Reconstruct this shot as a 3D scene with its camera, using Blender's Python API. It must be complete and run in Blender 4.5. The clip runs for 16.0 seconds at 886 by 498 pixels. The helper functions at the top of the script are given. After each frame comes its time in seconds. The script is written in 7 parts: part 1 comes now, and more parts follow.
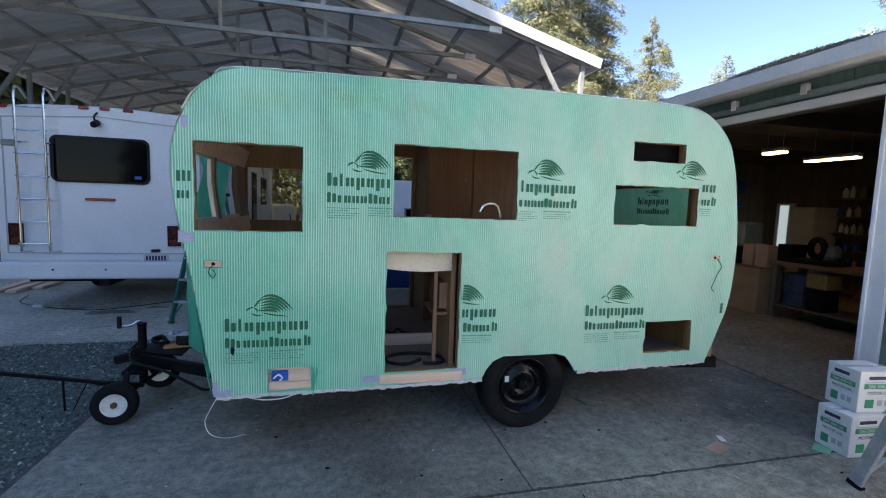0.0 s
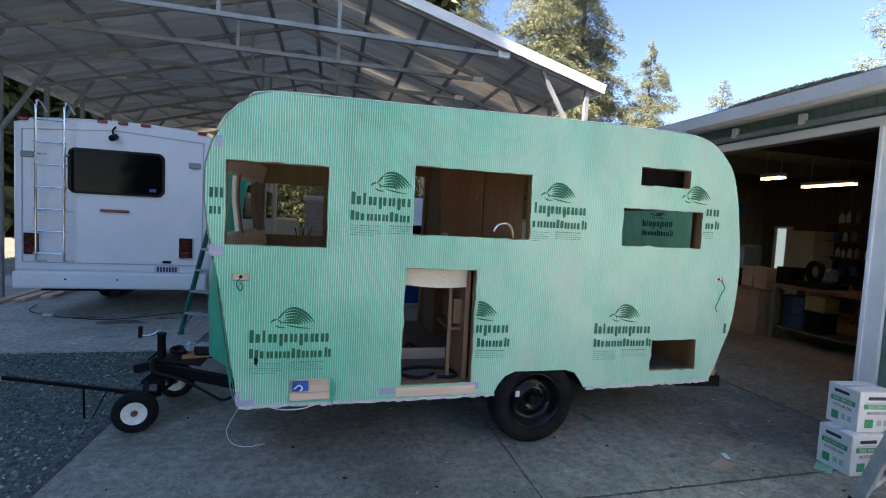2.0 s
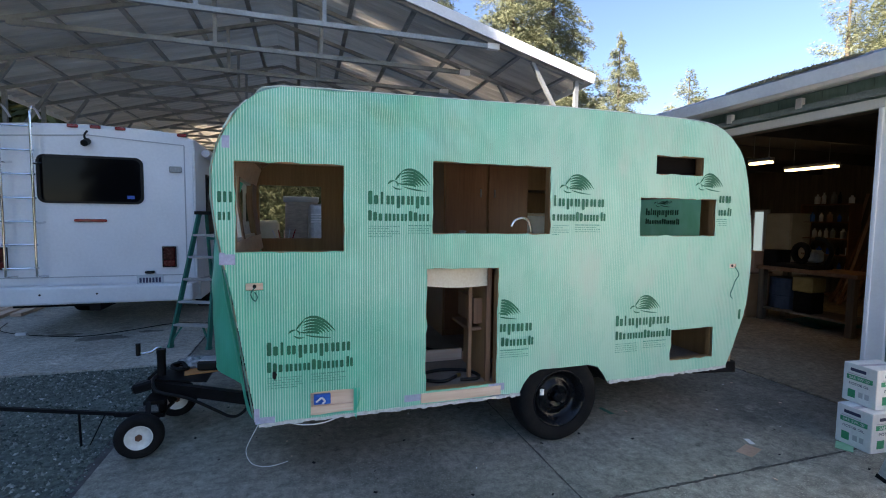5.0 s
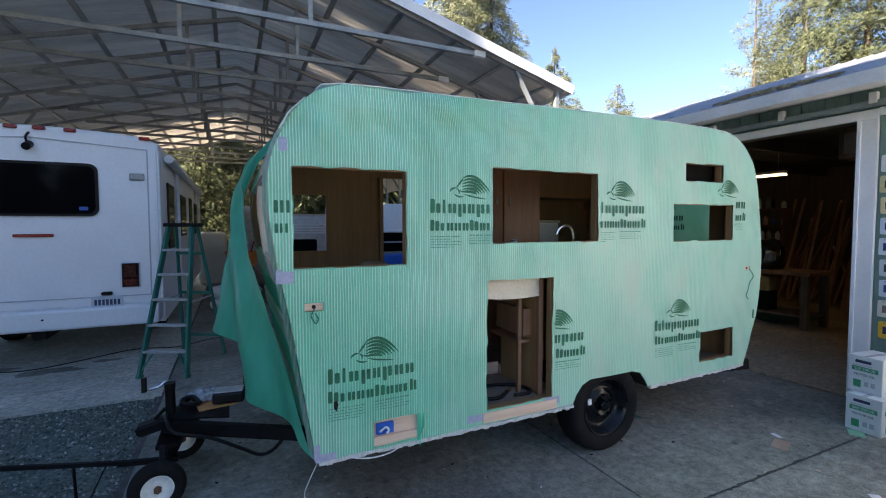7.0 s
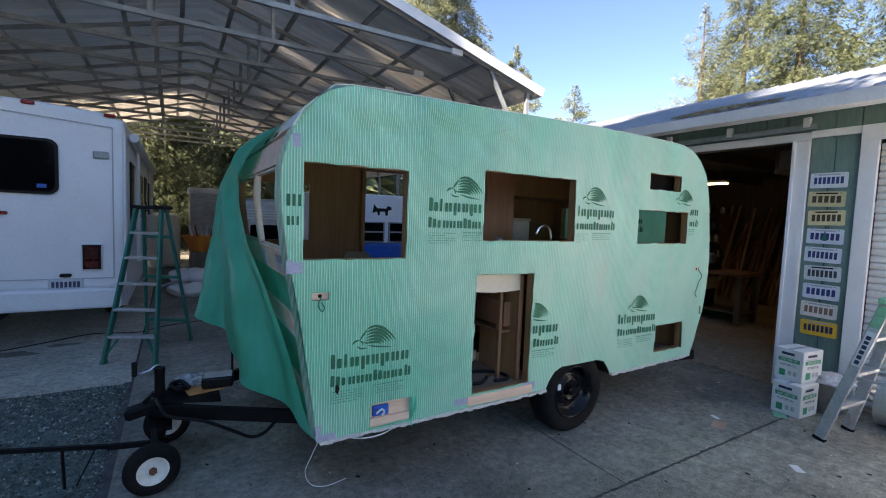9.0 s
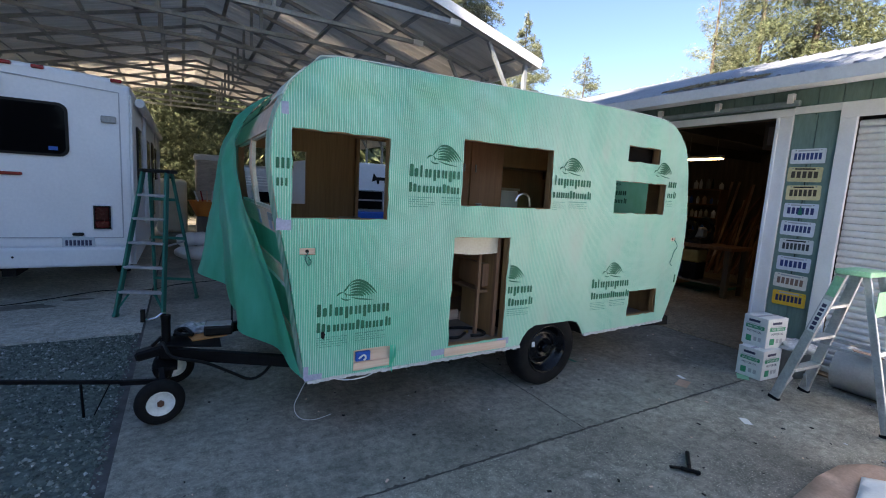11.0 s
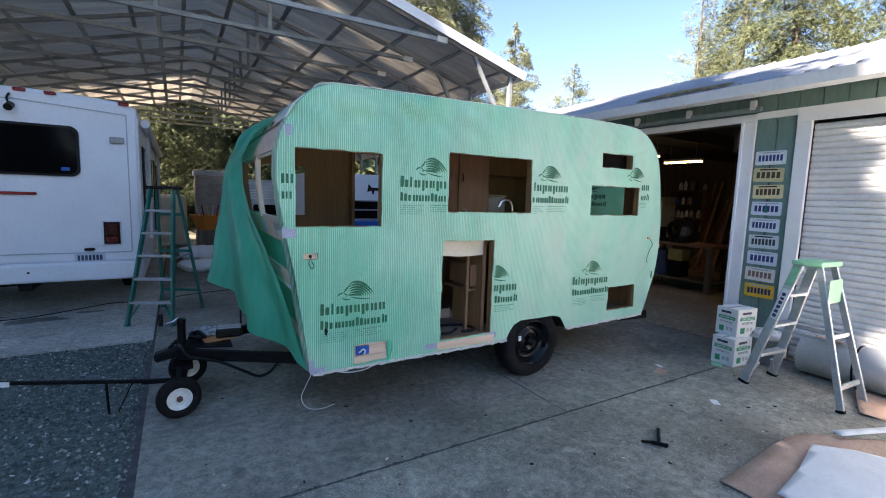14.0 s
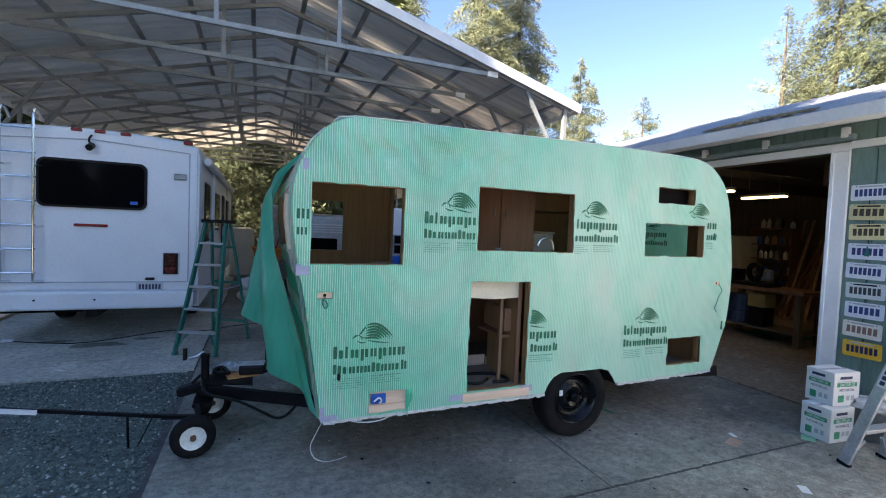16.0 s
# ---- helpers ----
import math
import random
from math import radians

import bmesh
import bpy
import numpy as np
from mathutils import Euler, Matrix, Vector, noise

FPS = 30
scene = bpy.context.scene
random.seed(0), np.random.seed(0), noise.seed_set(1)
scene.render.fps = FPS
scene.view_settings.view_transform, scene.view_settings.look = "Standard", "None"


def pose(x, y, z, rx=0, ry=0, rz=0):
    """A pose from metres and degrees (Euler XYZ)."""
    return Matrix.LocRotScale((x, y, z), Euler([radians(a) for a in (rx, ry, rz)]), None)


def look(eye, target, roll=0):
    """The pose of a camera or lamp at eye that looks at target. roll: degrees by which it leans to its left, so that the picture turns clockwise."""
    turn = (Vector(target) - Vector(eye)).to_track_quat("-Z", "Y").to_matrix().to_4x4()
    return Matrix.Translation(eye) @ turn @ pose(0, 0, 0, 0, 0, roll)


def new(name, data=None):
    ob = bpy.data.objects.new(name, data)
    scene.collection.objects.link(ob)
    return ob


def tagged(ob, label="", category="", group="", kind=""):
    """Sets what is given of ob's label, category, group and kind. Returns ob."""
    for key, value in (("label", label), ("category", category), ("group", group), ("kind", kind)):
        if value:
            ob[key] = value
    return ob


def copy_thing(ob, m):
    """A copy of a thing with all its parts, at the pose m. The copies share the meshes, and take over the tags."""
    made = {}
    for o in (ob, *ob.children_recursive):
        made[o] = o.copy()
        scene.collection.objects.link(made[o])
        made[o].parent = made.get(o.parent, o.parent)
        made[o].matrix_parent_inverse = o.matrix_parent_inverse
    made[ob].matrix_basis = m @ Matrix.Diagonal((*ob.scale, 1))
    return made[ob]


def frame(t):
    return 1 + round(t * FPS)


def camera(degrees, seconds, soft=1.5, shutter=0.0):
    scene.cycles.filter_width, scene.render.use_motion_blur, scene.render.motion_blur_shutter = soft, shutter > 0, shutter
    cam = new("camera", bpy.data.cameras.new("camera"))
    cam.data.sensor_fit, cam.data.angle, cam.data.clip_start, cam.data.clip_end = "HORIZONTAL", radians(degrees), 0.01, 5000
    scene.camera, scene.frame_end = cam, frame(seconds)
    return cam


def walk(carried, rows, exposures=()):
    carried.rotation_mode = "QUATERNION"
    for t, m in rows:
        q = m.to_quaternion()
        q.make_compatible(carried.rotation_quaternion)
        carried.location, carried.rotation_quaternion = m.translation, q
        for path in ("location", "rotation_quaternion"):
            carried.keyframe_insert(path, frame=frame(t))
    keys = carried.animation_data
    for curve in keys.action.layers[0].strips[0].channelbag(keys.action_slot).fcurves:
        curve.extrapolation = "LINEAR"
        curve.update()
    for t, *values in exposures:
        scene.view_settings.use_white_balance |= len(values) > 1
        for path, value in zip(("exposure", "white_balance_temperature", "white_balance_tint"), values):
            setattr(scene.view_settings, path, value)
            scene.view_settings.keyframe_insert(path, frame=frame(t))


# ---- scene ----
cam = camera(89.2, 16.0, 1.05)
METRES, EYE, TILT, LEAN, TURN = 3.05, 1.62, 0.0, 0.0, -13.7
ROWS = [
    (0.0, 0.0, 0.0, 0.0, 0.18, -5.47, -1.87),
    (0.5, 0.0276, -0.016, -0.004, 1.28, -4.68, -2.66),
    (1.0, 0.0172, -0.0311, -0.0023, 1.26, -3.66, -3.32),
    (1.5, -0.0042, -0.0325, 0.0003, 0.52, -3.3, -3.23),
    (2.0, -0.0426, -0.0411, 0.0049, -0.03, -3.42, -2.92),
    (2.5, -0.065, -0.0533, 0.0045, -0.47, -3.62, -2.98),
    (3.0, -0.0699, -0.0514, 0.0061, -0.71, -3.89, -3.09),
    (3.5, -0.0673, -0.0455, 0.0037, -1.12, -4.26, -3.03),
    (4.0, -0.0715, -0.0452, 0.0041, -1.67, -4.41, -2.51),
    (4.5, -0.0935, -0.0273, 0.0057, -2.17, -4.17, -1.45),
    (7.0, -0.3846, 0.0877, 0.0074, -11.43, -2.82, 0.15),
    (7.5, -0.4211, 0.0824, 0.0091, -13.97, -3.32, -0.36),
    (8.0, -0.4732, 0.0793, 0.0087, -14.76, -3.79, -0.78),
    (8.5, -0.4829, 0.0635, 0.0088, -16.03, -3.72, -1.36),
    (9.0, -0.4802, 0.0478, 0.0209, -17.19, -4.0, -2.17),
    (9.5, -0.4791, 0.0286, 0.0181, -17.71, -5.32, -3.15),
    (10.0, -0.4596, 0.0034, 0.0106, -17.06, -6.68, -3.94),
    (12.5, -0.43, -0.1068, 0.0055, -15.45, -8.19, -1.99),
    (13.0, -0.4563, -0.1317, -0.0013, -15.88, -8.47, -2.1),
    (13.5, -0.4659, -0.1514, 0.0044, -16.45, -7.72, -2.25),
    (14.0, -0.4574, -0.157, 0.0098, -16.79, -6.48, -1.71),
    (14.5, -0.447, -0.1471, 0.0098, -16.02, -5.07, -1.32),
    (15.0, -0.4214, -0.1162, 0.0171, -14.2, -3.79, -1.64),
    (15.5, -0.3791, -0.1006, 0.0189, -11.31, -2.87, -2.15),
    (16.0, -0.3506, -0.0917, 0.0186, -8.61, -2.37, -2.35),
]
LIGHT = [(0.0, 2.55), (4.5, 2.55), (7.0, 2.52), (9.5, 2.42), (10.2, 2.44), (12.3, 2.54), (14.0, 2.68), (15.0, 2.62), (16.0, 2.75)]
walk(cam, [(t, pose(0, 0, EYE, TILT, LEAN, TURN) @ pose(METRES * x, METRES * y, METRES * z, 90 + pitch, roll, yaw)) for t, x, y, z, yaw, pitch, roll in ROWS],
     [(t, stops, 6650.0, 17.0) for t, stops in LIGHT])

# ---- world, sun, exposure ----
world = bpy.data.worlds.new("sky")
scene.world = world
world.use_nodes = True
wn = world.node_tree.nodes
sky = wn.new("ShaderNodeTexSky")
sky.sky_type = "NISHITA"
sky.sun_disc = False
SUN_ELEV, SUN_AZ = 36.0, 250.0     # azimuth clockwise from +y
sky.sun_elevation = radians(SUN_ELEV)
sky.sun_rotation = radians(SUN_AZ)
sky.air_density, sky.dust_density, sky.ozone_density = 1.1, 0.0, 3.0
sky.altitude = 1200.0
wn["Background"].inputs[1].default_value = 0.054
world.node_tree.links.new(sky.outputs[0], wn["Background"].inputs[0])
sun_data = bpy.data.lights.new("sun", "SUN")
sun_data.energy, sun_data.angle, sun_data.color = 5.0, radians(0.5), (1.0, 0.93, 0.80)
sun = new("sun", sun_data)
sdir = Vector((math.sin(radians(SUN_AZ)) * math.cos(radians(SUN_ELEV)),
               math.cos(radians(SUN_AZ)) * math.cos(radians(SUN_ELEV)), math.sin(radians(SUN_ELEV))))
sun.matrix_world = look(sdir * 50, (0, 0, 0))


# ---- materials ----
def rgb(c):
    return (c[0], c[1], c[2], 1.0)


class Mat:
    """A small builder round one node material."""

    def __init__(self, name, rough=0.6, metal=0.0, spec=0.5):
        self.m = bpy.data.materials.new(name)
        self.m.use_nodes = True
        self.nt = self.m.node_tree
        self.b = self.nt.nodes["Principled BSDF"]
        self.b.inputs["Roughness"].default_value = rough
        self.b.inputs["Metallic"].default_value = metal
        self.b.inputs["Specular IOR Level"].default_value = spec
        self.co = self.nt.nodes.new("ShaderNodeTexCoord").outputs["Object"]

    def node(self, kind, **kw):
        n = self.nt.nodes.new(kind)
        for k, v in kw.items():
            n.inputs[k].default_value = v
        return n

    def link(self, a, b):
        self.nt.links.new(a, b)

    def noise(self, scale, detail=4.0, rough=0.55, stretch=(1, 1, 1)):
        mp = self.node("ShaderNodeMapping", Scale=stretch)
        self.link(self.co, mp.inputs[0])
        n = self.node("ShaderNodeTexNoise", Scale=scale, Detail=detail, Roughness=rough)
        self.link(mp.outputs[0], n.inputs["Vector"])
        return n.outputs["Fac"]

    def ramp(self, fac, stops):
        r = self.node("ShaderNodeValToRGB")
        el = r.color_ramp.elements
        while len(el) < len(stops):
            el.new(0.5)
        for e, (p, c) in zip(el, stops):
            e.position, e.color = p, rgb(c)
        self.link(fac, r.inputs[0])
        return r.outputs[0]

    def mix(self, fac, a, b, mode="MIX"):
        n = self.nt.nodes.new("ShaderNodeMix")
        n.data_type, n.blend_type = "RGBA", mode
        for sock, v in ((n.inputs[0], fac), (n.inputs[6], a), (n.inputs[7], b)):
            if hasattr(v, "is_linked"):
                self.link(v, sock)
            else:
                sock.default_value = v if isinstance(v, float) else rgb(v)
        return n.outputs[2]

    def pale_sheen(self, sep):
        """0 where the wrap keeps its green, 1 where pale sheen is painted into the colour, along x, with an uneven
        border.
        """
        n = self.math("MULTIPLY", self.noise(1.6, 4.0, 0.6), 1.6)
        x = self.math("ADD", sep.outputs[0], n)
        f = self.math("MULTIPLY", self.math("SUBTRACT", x, 0.75), 0.7)
        patch = self.math("ADD", self.math("MULTIPLY", self.noise(2.4, 5.0, 0.62, (1.3, 1, 0.6)), 3.6), -1.05)
        f = self.math("MULTIPLY", self.math("MINIMUM", self.math("MAXIMUM", f, 0.0), 1.0), 0.96)
        return self.math("MULTIPLY", f, self.math("MINIMUM", self.math("MAXIMUM", patch, 0.5), 1.0))

    def grimy(self, c):
        """The pale sheen colour of the wrap with pinkish-grey water stains running down."""
        n = self.noise(2.6, 5.0, 0.6, (1.5, 1, 0.5))
        return self.mix(self.ramp(n, [(0.50, (0, 0, 0)), (0.66, (0.8, 0.8, 0.8))]), c, (c[0] * 1.10, c[1] * 0.90, c[2] * 0.93))

    def math(self, op, a, b=0.0):
        n = self.nt.nodes.new("ShaderNodeMath")
        n.operation = op
        for sock, v in ((n.inputs[0], a), (n.inputs[1], b)):
            if hasattr(v, "is_linked"):
                self.link(v, sock)
            else:
                sock.default_value = v
        return n.outputs[0]

    def color(self, c):
        if hasattr(c, "is_linked"):
            self.link(c, self.b.inputs["Base Color"])
        else:
            self.b.inputs["Base Color"].default_value = rgb(c)
        return self

    def bump(self, h, strength=0.3, dist=0.01):
        n = self.node("ShaderNodeBump", Strength=strength, Distance=dist)
        self.link(h, n.inputs["Height"])
        self.link(n.outputs[0], self.b.inputs["Normal"])
        return self

    def roughness(self, fac, lo, hi):
        n = self.node("ShaderNodeMapRange")
        n.inputs["To Min"].default_value, n.inputs["To Max"].default_value = lo, hi
        self.link(fac, n.inputs[0])
        self.link(n.outputs[0], self.b.inputs["Roughness"])
        return self


def worn(name, c, c2, scale=6.0, rough=0.6, metal=0.0, grain=60.0, bump=0.15, spec=0.5, stretch=(1, 1, 1)):
    """Two close colours by a broad noise, with a fine grain on top."""
    m = Mat(name, rough, metal, spec)
    big = m.noise(scale, 5.0, stretch=stretch)
    fine = m.noise(grain, 3.0, stretch=stretch)
    col = m.mix(m.ramp(big, [(0.35, (0, 0, 0)), (0.68, (1, 1, 1))]), c, c2)
    col = m.mix(0.22, col, m.ramp(fine, [(0.3, (0.25, 0.25, 0.25)), (0.7, (0.8, 0.8, 0.8))]), "OVERLAY")
    m.color(col).bump(fine, bump, 0.004).roughness(big, max(0.02, rough - 0.1), min(1, rough + 0.12))
    return m.m


def wood(name, c, c2, axis="z", rough=0.65):
    st = {"x": (0.06, 1, 1), "y": (1, 0.06, 1), "z": (1, 1, 0.06)}[axis]
    return worn(name, c, c2, 14.0, rough, grain=70.0, bump=0.2, stretch=st)


def concrete_mat(name, lo, hi, stain, flecks=0.45):
    m = Mat(name, 0.85)
    big = m.noise(0.55, 6.0, 0.62)
    mid = m.noise(5.0, 8.0, 0.7)
    fine = m.noise(210.0, 3.0)
    col = m.mix(m.ramp(mid, [(0.3, (0, 0, 0)), (0.72, (1, 1, 1))]), lo, hi)
    col = m.mix(m.ramp(big, [(0.40, (0, 0, 0)), (0.62, (0.9, 0.9, 0.9))]), col, stain)
    spots = m.noise(2.3, 2.0, 0.4)
    col = m.mix(m.ramp(spots, [(0.68, (0, 0, 0)), (0.74, (0.5, 0.5, 0.5))]), col, (stain[0] * 0.55, stain[1] * 0.55, stain[2] * 0.55))
    pale = m.noise(1.7, 12.0, 0.82)
    col = m.mix(m.ramp(pale, [(0.56, (0, 0, 0)), (0.72, (0.8, 0.8, 0.8))]), col, tuple(min(1.0, c * 1.5) for c in hi))
    grit = m.noise(17.0, 9.0, 0.82)
    col = m.mix(0.8, col, m.ramp(grit, [(0.32, (0.12, 0.12, 0.12)), (0.68, (0.88, 0.88, 0.88))]), "OVERLAY")
    fleck = m.noise(85.0, 4.0, 0.65)
    near = m.ramp(m.noise(1.3, 5.0, 0.6), [(0.35, (0.25, 0.25, 0.25)), (0.6, (1, 1, 1))])
    amt = m.math("MULTIPLY", m.math("MULTIPLY", m.ramp(fleck, [(0.57, (0, 0, 0)), (0.66, (1, 1, 1))]), near), flecks)
    col = m.mix(amt, col, tuple(min(1.0, c * 2.0) for c in hi))
    pit = m.noise(48.0, 5.0, 0.7)
    col = m.mix(m.ramp(pit, [(0.30, (0.75, 0.75, 0.75)), (0.40, (0, 0, 0))]), col, tuple(c * 0.5 for c in stain))
    col = m.mix(0.35, col, m.ramp(fine, [(0.3, (0.2, 0.2, 0.2)), (0.7, (0.8, 0.8, 0.8))]), "OVERLAY")
    m.color(col).bump(m.math("ADD", m.math("MULTIPLY", grit, 1.2), m.math("MULTIPLY", fine, 0.4)), 0.28, 0.006).roughness(big, 0.7, 0.95)
    return m.m


def wrap_mat(name, dark, light, stripes=True, trans=0.0, faded=None):
    """Woven house wrap with fine raised stripes along z; faded is the colour of its painted sheen."""
    m = Mat(name, 0.38, 0.0, 0.55)
    sep = m.nt.nodes.new("ShaderNodeSeparateXYZ")
    m.link(m.co, sep.inputs[0])
    wob = m.math("MULTIPLY", m.noise(1.3, 3.0), 0.012)
    ph = m.math("MULTIPLY", m.math("ADD", sep.outputs[0], wob), 2 * math.pi / 0.0148)
    s = m.math("ADD", m.math("MULTIPLY", m.math("SINE", ph), 0.5), 0.5)
    big = m.noise(1.1, 5.0, 0.6)
    mid = m.noise(7.0, 4.0, 0.6, (1, 1, 0.35))
    base = m.mix(m.ramp(big, [(0.4, (0, 0, 0)), (0.62, (1, 1, 1))]), dark, tuple(0.5 * (a + b) for a, b in zip(dark, light)))
    if stripes:
        amt = m.math("MULTIPLY", m.math("POWER", s, 1.4), m.math("ADD", m.math("MULTIPLY", mid, 0.5), 0.35))
        base = m.mix(amt, base, light)
    base = m.mix(0.34, base, m.ramp(mid, [(0.3, (0.3, 0.3, 0.3)), (0.7, (0.75, 0.75, 0.75))]), "OVERLAY")
    # sheen of the sky on the wrap, mixed into the base colour
    if faded:
        base = m.mix(m.pale_sheen(sep), base, m.grimy(faded))
    m.color(base)
    h = m.math("ADD", m.math("MULTIPLY", s, 0.5 if stripes else 0.2), m.math("MULTIPLY", mid, 1.6))
    m.bump(h, 0.3, 0.008).roughness(big, 0.26, 0.48)
    if trans:
        tr = m.nt.nodes.new("ShaderNodeBsdfTranslucent")
        m.link(base, tr.inputs["Color"])
        mx = m.nt.nodes.new("ShaderNodeMixShader")
        mx.inputs[0].default_value = trans
        m.link(m.b.outputs[0], mx.inputs[1])
        m.link(tr.outputs[0], mx.inputs[2])
        m.link(mx.outputs[0], m.nt.nodes["Material Output"].inputs["Surface"])
    return m.m


def rib_mat():
    """The ribs of the wrap, the pale sheen towards the trailer's rear put into their colour."""
    m = Mat("wrap_rib", 0.4, 0.0, 0.5)
    sep = m.nt.nodes.new("ShaderNodeSeparateXYZ")
    m.link(m.co, sep.inputs[0])
    big = m.noise(1.1, 5.0, 0.6)
    col = m.mix(m.ramp(big, [(0.35, (0, 0, 0)), (0.65, (1, 1, 1))]), (0.30, 0.65, 0.49), (0.55, 0.77, 0.64))
    m.color(m.mix(m.pale_sheen(sep), col, m.grimy((0.42, 0.645, 0.51))))
    return m.m


def plain(name, c, rough=0.5, metal=0.0, spec=0.5):
    return Mat(name, rough, metal, spec).color(c).m


def emit(name, c, power):
    m = Mat(name)
    m.color(c)
    m.b.inputs["Emission Color"].default_value = rgb(c)
    m.b.inputs["Emission Strength"].default_value = power
    return m.m


WRAP = wrap_mat("house_wrap", (0.10, 0.47, 0.31), (0.28, 0.61, 0.445), stripes=False, faded=(0.37, 0.61, 0.47))
WRAP_ROOF = wrap_mat("house_wrap_roof", (0.22, 0.56, 0.39), (0.70, 0.86, 0.75), trans=0.45)
RIB = rib_mat()
WRAP_BACK = wrap_mat("house_wrap_back", (0.085, 0.60, 0.39), (0.14, 0.74, 0.51), stripes=False, trans=0.45)
PRINT = worn("green_print", (0.005, 0.115, 0.055), (0.010, 0.155, 0.078), 12, 0.5, bump=0.05)
PRINT_SOFT = worn("pale_print", (0.06, 0.27, 0.18), (0.10, 0.34, 0.24), 20, 0.5, bump=0.05)
TAPE = worn("grey_tape", (0.34, 0.35, 0.48), (0.42, 0.42, 0.55), 20, 0.45)
PLY = wood("raw_plywood", (0.66, 0.46, 0.34), (0.78, 0.57, 0.44), "x")
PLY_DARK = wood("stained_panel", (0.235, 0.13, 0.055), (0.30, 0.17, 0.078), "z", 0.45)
PLY_FLOOR = worn("plywood_floor", (0.20, 0.15, 0.12), (0.27, 0.21, 0.17), 5, 0.7)
CREAM = worn("cream_laminate", (0.62, 0.55, 0.44), (0.70, 0.63, 0.52), 4, 0.4)
CONC = concrete_mat("concrete", (0.205, 0.199, 0.168), (0.335, 0.323, 0.272), (0.108, 0.106, 0.09))
CONC_OLD = concrete_mat("old_concrete", (0.195, 0.187, 0.157), (0.405, 0.386, 0.325), (0.115, 0.111, 0.094), 0.75)
CONC_PALE = concrete_mat("pale_concrete", (0.43, 0.415, 0.36), (0.57, 0.555, 0.48), (0.29, 0.285, 0.245))
GRAVEL = worn("gravel", (0.056, 0.074, 0.062), (0.16, 0.19, 0.162), 25, 0.9, grain=150, bump=0.6)
DIRT = worn("forest_soil", (0.13, 0.11, 0.08), (0.22, 0.19, 0.14), 0.8, 0.95, grain=40, bump=0.5)
RV_WHITE = worn("white_gelcoat", (0.74, 0.75, 0.77), (0.80, 0.81, 0.83), 1.5, 0.3, grain=30, bump=0.02)
WHITE = worn("white_paint", (0.78, 0.765, 0.755), (0.86, 0.845, 0.835), 3, 0.55, grain=50, bump=0.12)
WHITE_METAL = worn("white_metal", (0.66, 0.66, 0.67), (0.76, 0.76, 0.77), 3, 0.4, grain=30, bump=0.05)
GREEN_SIDING = worn("green_siding", (0.13, 0.21, 0.185), (0.18, 0.265, 0.235), 3, 0.7, grain=45, bump=0.25, stretch=(1, 1, 0.2))
GALV = worn("galvanised_steel", (0.22, 0.23, 0.23), (0.34, 0.35, 0.35), 4, 0.5, 0.25, grain=30, bump=0.05)
GALV_ROOF = worn("roof_underside", (0.50, 0.47, 0.42), (0.68, 0.64, 0.57), 1.2, 0.55, 0.1, grain=25, bump=0.05, stretch=(0.12, 3.0, 0.3))
ROOF_METAL = worn("roof_metal", (0.56, 0.58, 0.62), (0.70, 0.72, 0.76), 1.2, 0.36, 0.45, grain=30, bump=0.06)
STEEL_TRACK = worn("steel_track", (0.20, 0.25, 0.26), (0.28, 0.33, 0.34), 6, 0.5, 0.2)
ALU = worn("aluminium", (0.42, 0.43, 0.45), (0.55, 0.56, 0.58), 10, 0.4, 0.55, bump=0.05)
CHROME = plain("chrome", (0.75, 0.75, 0.76), 0.15, 1.0)
FRAME_BLACK = worn("black_frame_steel", (0.004, 0.0035, 0.004), (0.010, 0.009, 0.010), 8, 0.5, grain=40, spec=0.14)
RUBBER = worn("tyre_rubber", (0.006, 0.006, 0.007), (0.014, 0.013, 0.013), 9, 0.8, grain=60, bump=0.2, spec=0.15)
RIM_BLACK = worn("gloss_black_rim", (0.004, 0.004, 0.005), (0.009, 0.009, 0.010), 9, 0.22, bump=0.02, spec=0.22)
RIM_WHITE = worn("white_rim", (0.60, 0.60, 0.58), (0.75, 0.75, 0.73), 18, 0.45)
RUST = worn("rusty_hub", (0.09, 0.035, 0.02), (0.16, 0.07, 0.04), 40, 0.8)
DARK_GLASS = plain("tinted_glass", (0.004, 0.004, 0.005), 0.06, 0.0, 0.08)
BLACK = plain("black_plastic", (0.006, 0.006, 0.006), 0.5, 0.0, 0.25)
RED_LENS = worn("red_lens", (0.20, 0.006, 0.008), (0.30, 0.012, 0.014), 30, 0.2, bump=0.03)
DEEP_RED = worn("deep_red_lens", (0.07, 0.005, 0.006), (0.12, 0.008, 0.010), 30, 0.25, spec=0.3)
DARK_RED = worn("dark_red_lens", (0.03, 0.003, 0.004), (0.06, 0.006, 0.008), 30, 0.25, spec=0.2)
LADDER_GREEN = worn("green_fibreglass", (0.010, 0.13, 0.095), (0.02, 0.18, 0.135), 9, 0.5)
LIME = worn("lime_plastic", (0.20, 0.46, 0.28), (0.26, 0.54, 0.34), 12, 0.5)
CARD = worn("cardboard", (0.40, 0.26, 0.19), (0.50, 0.34, 0.26), 6, 0.8)
PAPER = worn("white_carton", (0.66, 0.67, 0.68), (0.74, 0.75, 0.76), 8, 0.5, bump=0.04)
LABEL_GREEN = worn("label_green", (0.03, 0.26, 0.13), (0.04, 0.32, 0.17), 15, 0.5, bump=0.03)
BLUE = worn("blue_plastic", (0.01, 0.09, 0.42), (0.02, 0.13, 0.52), 15, 0.4)
BAR_DARK = plain("dark_bars", (0.03, 0.035, 0.09), 0.5)


